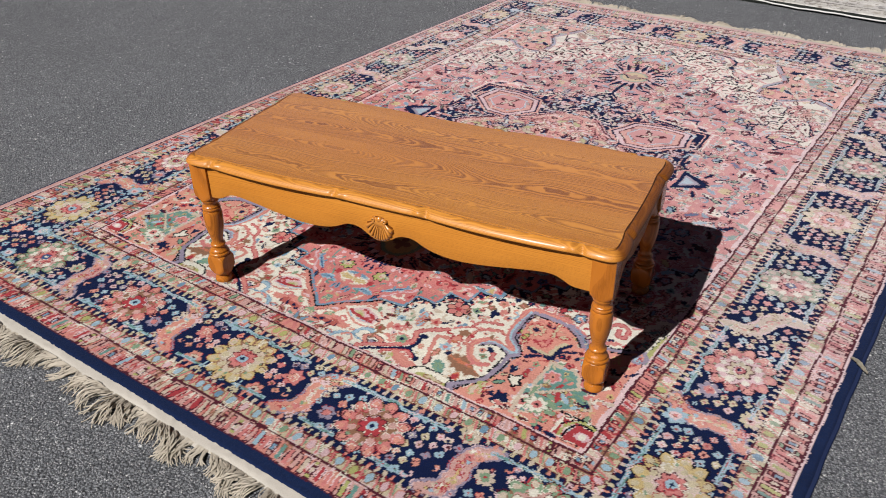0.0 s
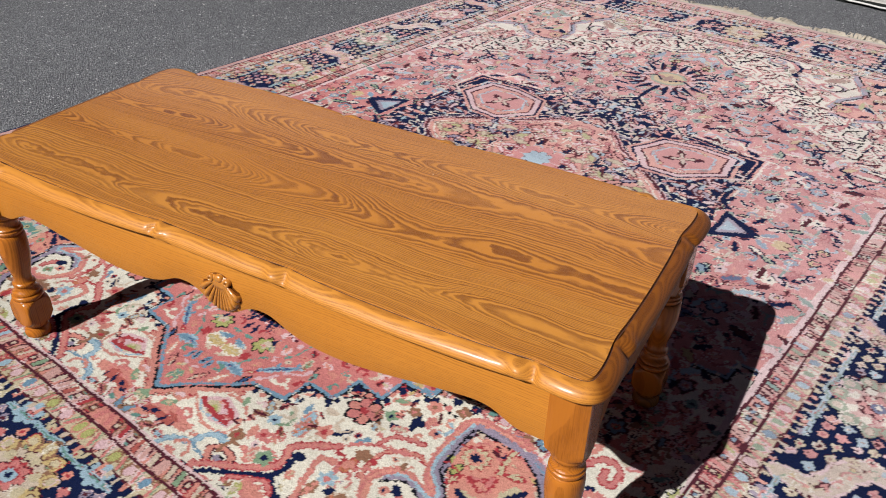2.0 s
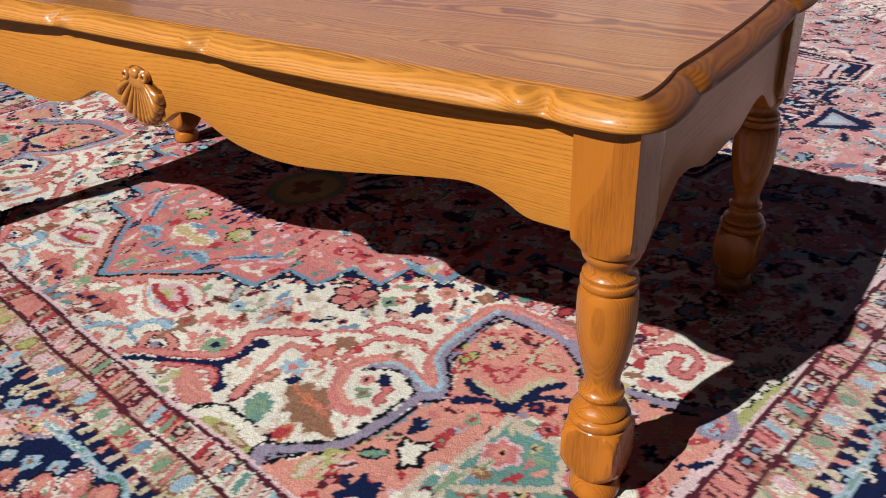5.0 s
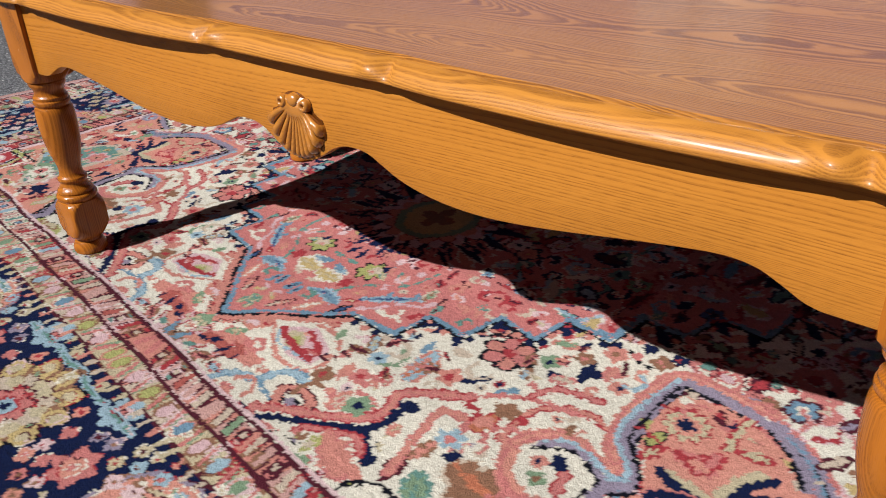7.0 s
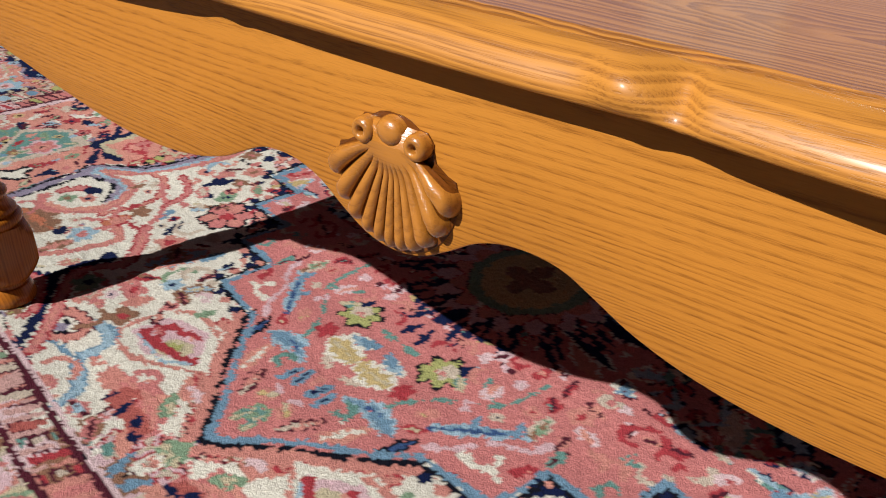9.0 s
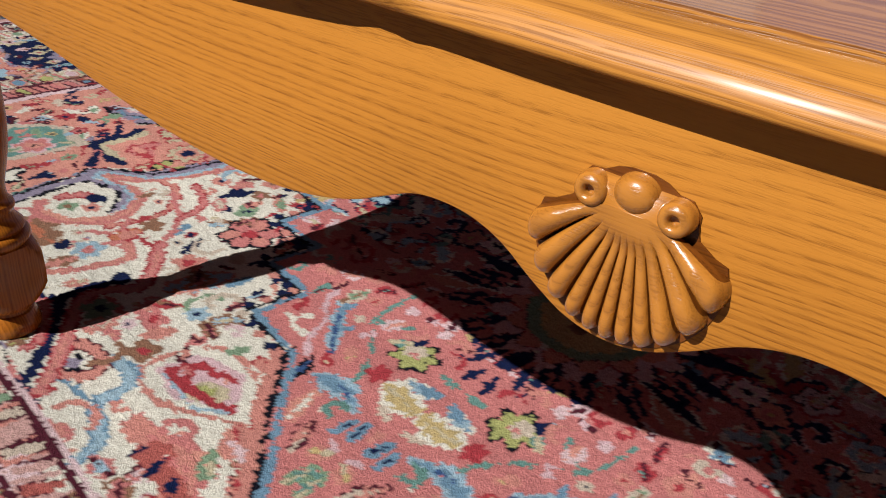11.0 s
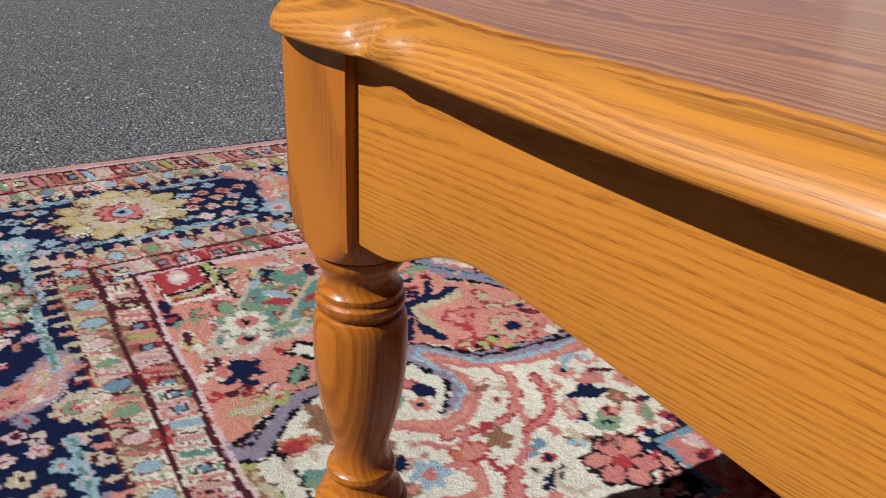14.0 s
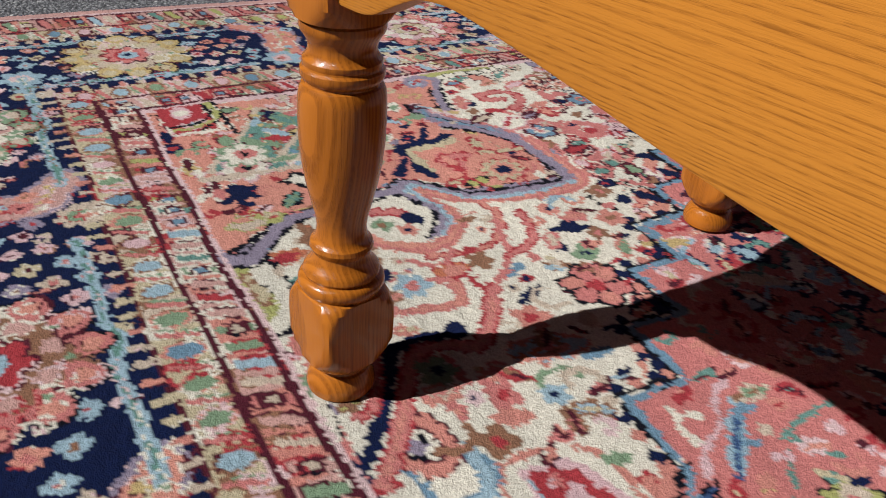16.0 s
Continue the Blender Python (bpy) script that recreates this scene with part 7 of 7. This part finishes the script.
def binding(name, start, end, radius, parent, material, skew, steps=60, flat=0.6):
    """A rounded cord along one edge."""
    bm = bmesh.new()
    rings = []
    for k in range(steps + 1):
        f = k / steps
        x, y = start[0] + (end[0] - start[0]) * f, start[1] + (end[1] - start[1]) * f
        x, y = skew(np.float64(x), np.float64(y))
        d = Vector((end[0] - start[0], end[1] - start[1])).normalized()
        side = Vector((d.y, -d.x))
        wob = 0.0015 * math.sin(k * 1.9)
        rings.append([bm.verts.new((x + side.x * (radius * math.cos(a) + wob), y + side.y * (radius * math.cos(a) + wob), -0.0055 + radius * flat * math.sin(a))) for a in (2 * math.pi * i / 8 for i in range(8))])
    for a, b in zip(rings, rings[1:]):
        for i in range(8):
            j = (i + 1) % 8
            bm.faces.new((a[i], a[j], b[j], b[i]))
    return part(name, bm, material, parent, smooth=60)


for s in (-1, 1):
    binding("selvage", (s * (HALF_W + 0.001), -HALF_LEN), (s * (HALF_W + 0.001), HALF_LEN), 0.0055, rug, M_SELVAGE, rug_skew)["label"] = "navy overcast selvage"


def fringe_mesh(name, half_w, y_edge, sign, parent, skew, seed, tassels, longest, material, spread=1.0):
    """Knotted warp ends: tassels of several wavy strands lying on the ground, tangled in places."""
    r = random.Random(seed)
    pts, faces = [], []
    sides = 4
    for k in range(tassels):
        x0 = -half_w + 2 * half_w * (k + r.uniform(0.25, 0.75)) / tassels
        y0 = y_edge + sign * 0.023
        clump = 0.5 + 0.5 * math.sin(x0 * 21.0 + 1.3 * math.sin(x0 * 9.0))
        lean = 0.45 * math.sin(x0 * 7.0 + seed) + 0.60 * math.sin(x0 * 33.0) + r.uniform(-0.3, 0.3)
        length = longest * (0.50 + 0.35 * clump + r.uniform(-0.12, 0.25))
        sweep = r.uniform(-1.3, 1.3)
        for strand in range(9):
            ang = lean * spread + r.uniform(-0.16, 0.16)
            bend = sweep + r.uniform(-0.5, 0.5)
            long = length * r.uniform(0.8, 1.08)
            x, y = x0 + r.uniform(-0.0055, 0.0055), y0
            base = len(pts)
            steps = 9
            heap = r.uniform(0.1, 1.5)
            for q in range(steps + 1):
                f = q / steps
                a = ang + bend * f * f + 0.28 * math.sin(f * 8 + strand * 0.7 + k)
                if q:
                    x += math.sin(a) * long / steps
                    y += sign * math.cos(a) * long / steps
                z = -0.006 - 0.0035 * min(1, f * 3) + 0.011 * (0.35 + clump) * math.sin(math.pi * f) * heap
                rad = 0.0021 * (1 - 0.35 * f) * (1 + 0.25 * math.sin(q * 2.7 + k))
                for i in range(sides):
                    t = 2 * math.pi * i / sides + 0.5
                    pts.append((x + rad * math.cos(t) * math.cos(a), y - sign * rad * math.cos(t) * math.sin(a), z + rad * math.sin(t)))
            for q in range(steps):
                for i in range(sides):
                    j = (i + 1) % sides
                    faces.append((base + q * sides + i, base + q * sides + j, base + (q + 1) * sides + j, base + (q + 1) * sides + i))
    p = np.array(pts)
    p[:, 0], p[:, 1] = skew(p[:, 0], p[:, 1])
    mesh = quads_mesh(name, p, np.array(faces))
    ob = link_mesh(name, mesh, material, parent, smooth=60)
    return tagged(ob, "frayed pale cotton fringe", kind="stuff")


for sign in (-1, 1):
    web = np.linspace(-HALF_W, HALF_W, 400)
    rows = np.array([-0.004, 0.005, 0.012, 0.020, 0.028])
    gx, gy = np.meshgrid(web, rows)
    gz = -0.0035 - 0.02 * (gy - 0.004) ** 2 / 0.01 + np.random.RandomState(4).normal(0, 0.0007, gx.shape) + 0.0006 * np.sin(gx * 900) - 0.003 * (gy > 0.025)
    gy = sign * (HALF_LEN + gy * (1 + 0.25 * np.sin(gx * 17) * (gy > 0.005)))
    wx, wy = rug_skew(gx, gy)
    kilim = quads_mesh("end_web", np.stack([wx, wy, gz], -1).reshape(-1, 3), grid_faces(5, 400))
    link_mesh("end_web", kilim, M_KILIM, rug, "white woven cotton end", smooth=60)
    fringe_mesh("fringe", HALF_W - 0.005, sign * HALF_LEN, sign, rug, rug_skew, 8 + sign, 190, 0.085 - 0.020 * sign, M_FRINGE)

# ---- second rug and the dark bench beyond it ----
W2, L2 = 1.50, 1.10
DYES2 = dict(DYES)
for key, value in (("navy", (0.25, 0.24, 0.225)), ("rose", (0.024, 0.150, 0.132)), ("salmon", (0.36, 0.345, 0.32)), ("pink", (0.40, 0.38, 0.355)), ("blush", (0.43, 0.41, 0.385)), ("ivory", (0.50, 0.48, 0.45)),
                   ("crimson", (0.19, 0.165, 0.155)), ("gold", (0.36, 0.335, 0.295)), ("sand", (0.42, 0.40, 0.37)), ("maroon", (0.14, 0.125, 0.118)), ("blue", (0.25, 0.25, 0.245)), ("sky", (0.40, 0.395, 0.385)), ("ink", (0.11, 0.10, 0.095)),
                   ("teal", (0.27, 0.275, 0.255)), ("green", (0.33, 0.32, 0.295)), ("olive", (0.35, 0.34, 0.30)), ("midblue", (0.18, 0.18, 0.175)), ("brown", (0.23, 0.205, 0.185)), ("mauve", (0.32, 0.305, 0.30)), ("dusk", (0.37, 0.35, 0.33)), ("straw", (0.42, 0.40, 0.36)), ("indigo", (0.20, 0.19, 0.18))):
    DYES2[key] = tuple(0.84 * v for v in value)
second = Cloth(HALF_W, HALF_LEN, "blush")
everywhere = lambda a, b: True  # noqa: E731
second.where(second.a / 0.52 + second.b / 0.83 + second.rag * 6 < 1.06, "crimson")
second.where(second.a / 0.52 + second.b / 0.83 + second.rag * 6 < 1.0, "rose")
second.where((np.minimum(HALF_W - second.a, HALF_LEN - second.b) < 0.34), "sand")
for edge in (0.03, 0.34):
    second.where(np.abs(np.minimum(HALF_W - second.a, HALF_LEN - second.b) - edge) < 0.008, "maroon")
for ground in ("blush", "sand"):
    fill(second, 9000, ground, everywhere, (0.0, HALF_W, 0.0, HALF_LEN), 0.020, ("ivory", "mauve", "brown", "dusk", "gold", "sky", "crimson", "olive"), (None, "maroon", "brown"), (0.03, 0.07))
for _ in range(5):
    a, b = rng.uniform(0.0, 0.45), rng.uniform(0.0, 0.6)
    second.petals(a, b, rng.uniform(0.06, 0.11), 7, "ivory", 0.3, rng.uniform(0, 2))
    second.petals(a, b, 0.045, 6, "dusk", 0.3)
rug2 = thing("rug", pose(0.062, 4.921, 0.010, 0, 0, -11.0), "faded beige and teal rug with white bound edge", "rug")
lay_rug("woven_surface", second, DYES2, W2 * 0.8, L2 * 1.5, spaced([(-W2 * 0.8, 0), (W2 * 0.8, 0.007)]), spaced([(-L2 * 1.5, 0), (L2 * 1.5, 0.007)]), rug2, M_PILE, lambda x, y: (y * W2 / (L2 * 1.5), -x * L2 / (W2 * 0.8)), 9)
def ragged(x, y):
    """The bound edge of the second rug wanders and lifts here and there."""
    return x + 0.016 * np.sin(y * 5.0), y + 0.018 * np.sin(x * 4.3) + 0.009 * np.sin(x * 13.0) + 0.004 * np.sin(x * 41.0)


for (x0, y0), (x1, y1) in (((-W2, -L2), (W2, -L2)), ((-W2, L2), (W2, L2)), ((-W2, -L2), (-W2, L2)), ((W2, -L2), (W2, L2))):
    ob = binding("bound_edge", (x0 * 1.040, y0 * 1.055), (x1 * 1.040, y1 * 1.055), 0.0085, rug2, M_WHITE_EDGE, ragged)
    ob["label"] = "white bound edge"
# Black slab under the rug; its rim paints the shade below the lifted edge.
bm = bmesh.new()
bmesh.ops.create_cube(bm, size=1.0, matrix=Matrix.Translation((0, 0, -0.0135)) @ Matrix.Diagonal((2 * W2 + 0.115, 2 * L2 + 0.115, 0.014, 1)))
part("under_shade", bm, M_UNDER_SHADE, rug2, "black slab that paints the shade under the lifted rug edge", smooth=0)

bench = thing("bench", pose(0.164, 5.43, 0.010, 0, 0, -11.0), "dark stained low wooden bench standing on the faded rug", "bench")


def slab(name, x, y, z, sx, sy, sz, parent, material, bevel=0.006):
    bm = bmesh.new()
    bmesh.ops.create_cube(bm, size=1.0, matrix=Matrix.Translation((x, y, z)) @ Matrix.Diagonal((sx, sy, sz, 1)))
    bmesh.ops.bevel(bm, geom=bm.edges[:], offset=bevel, segments=2, affect="EDGES")
    return part(name, bm, material, parent, smooth=40)


for sx in (-1, 1):
    for sy in (-1, 1):
        slab("leg", sx * 0.72, sy * 0.27, 0.09, 0.06, 0.06, 0.18, bench, M_DARK)
slab("seat", 0, 0, 0.22, 1.62, 0.68, 0.08, bench, M_DARK, 0.01)


# ---- loose stones on the asphalt ----
def pebble_field(count, seed):
    r = random.Random(seed)
    bm = bmesh.new()
    inverse = RUG_AT.inverted()
    made = 0
    while made < count:
        x, y = r.uniform(-3.6, 2.6), r.uniform(-1.6, 4.2)
        p = inverse @ Vector((x, y, 0))
        if abs(p.x) < HALF_W + 0.08 and abs(p.y) < HALF_LEN + 0.16 or y > 3.3:
            continue
        size = 0.0022 + 0.0028 * r.random() ** 2
        ball = bmesh.ops.create_icosphere(bm, subdivisions=1, radius=size)["verts"]
        turn = Matrix.Rotation(r.uniform(0, 6.3), 3, "Z")
        for v in ball:
            v.co = turn @ Vector((v.co.x * 1.3, v.co.y, v.co.z * 0.7)) * r.uniform(0.85, 1.15)
            v.co += Vector((x, y, -0.012 + size * 0.55))
        made += 1
    return bm


def stone_chip():
    n = Nodes("pale_stone_chip")
    co, _ = n.object_xyz()
    return n.finish(n.mix(n.noise(co, 30.0, 2.0)[0], (0.16, 0.155, 0.145), (0.62, 0.60, 0.56)), 0.8)


pebbles = part("pebbles", pebble_field(320, 21), stone_chip(), smooth=0)
tagged(pebbles, "pale stone chips scattered loose on the asphalt", "pebbles", kind="stuff")


# ---- dry leaf caught on the rug's edge ----
def leaf_bmesh():
    """A narrow curled leaf, folded along its midrib."""
    bm = bmesh.new()
    rows = []
    for k in range(13):
        f = k / 12
        half = 0.0075 * math.sin(math.pi * (0.06 + 0.9 * f)) ** 0.8 * (1 + 0.25 * math.sin(k * 2.3))
        x, z = -0.035 + 0.07 * f, 0.004 * math.sin(f * 5.0) + 0.006 * f
        rows.append([bm.verts.new((x, y, z + h)) for y, h in ((-half, 0.005), (-half * 0.5, 0.0025), (0.0, 0.0), (half * 0.5, 0.003), (half, 0.0065))])
    for a, b in zip(rows, rows[1:]):
        for i in range(4):
            bm.faces.new((a[i], a[i + 1], b[i + 1], b[i]))
    bmesh.ops.solidify(bm, geom=bm.faces[:], thickness=0.0006)
    return bm


M_LEAF = plain_cloth("dried_leaf", (0.22, 0.19, 0.14), (0.50, 0.45, 0.36), 90.0)
dry_leaf = part("dry_leaf", leaf_bmesh(), M_LEAF, smooth=50)
dry_leaf.matrix_world = pose(1.213, 0.140, 0.003, 0, 0, -51)
tagged(dry_leaf, "small curled dry leaf lying on the navy rug edge", "leaf")
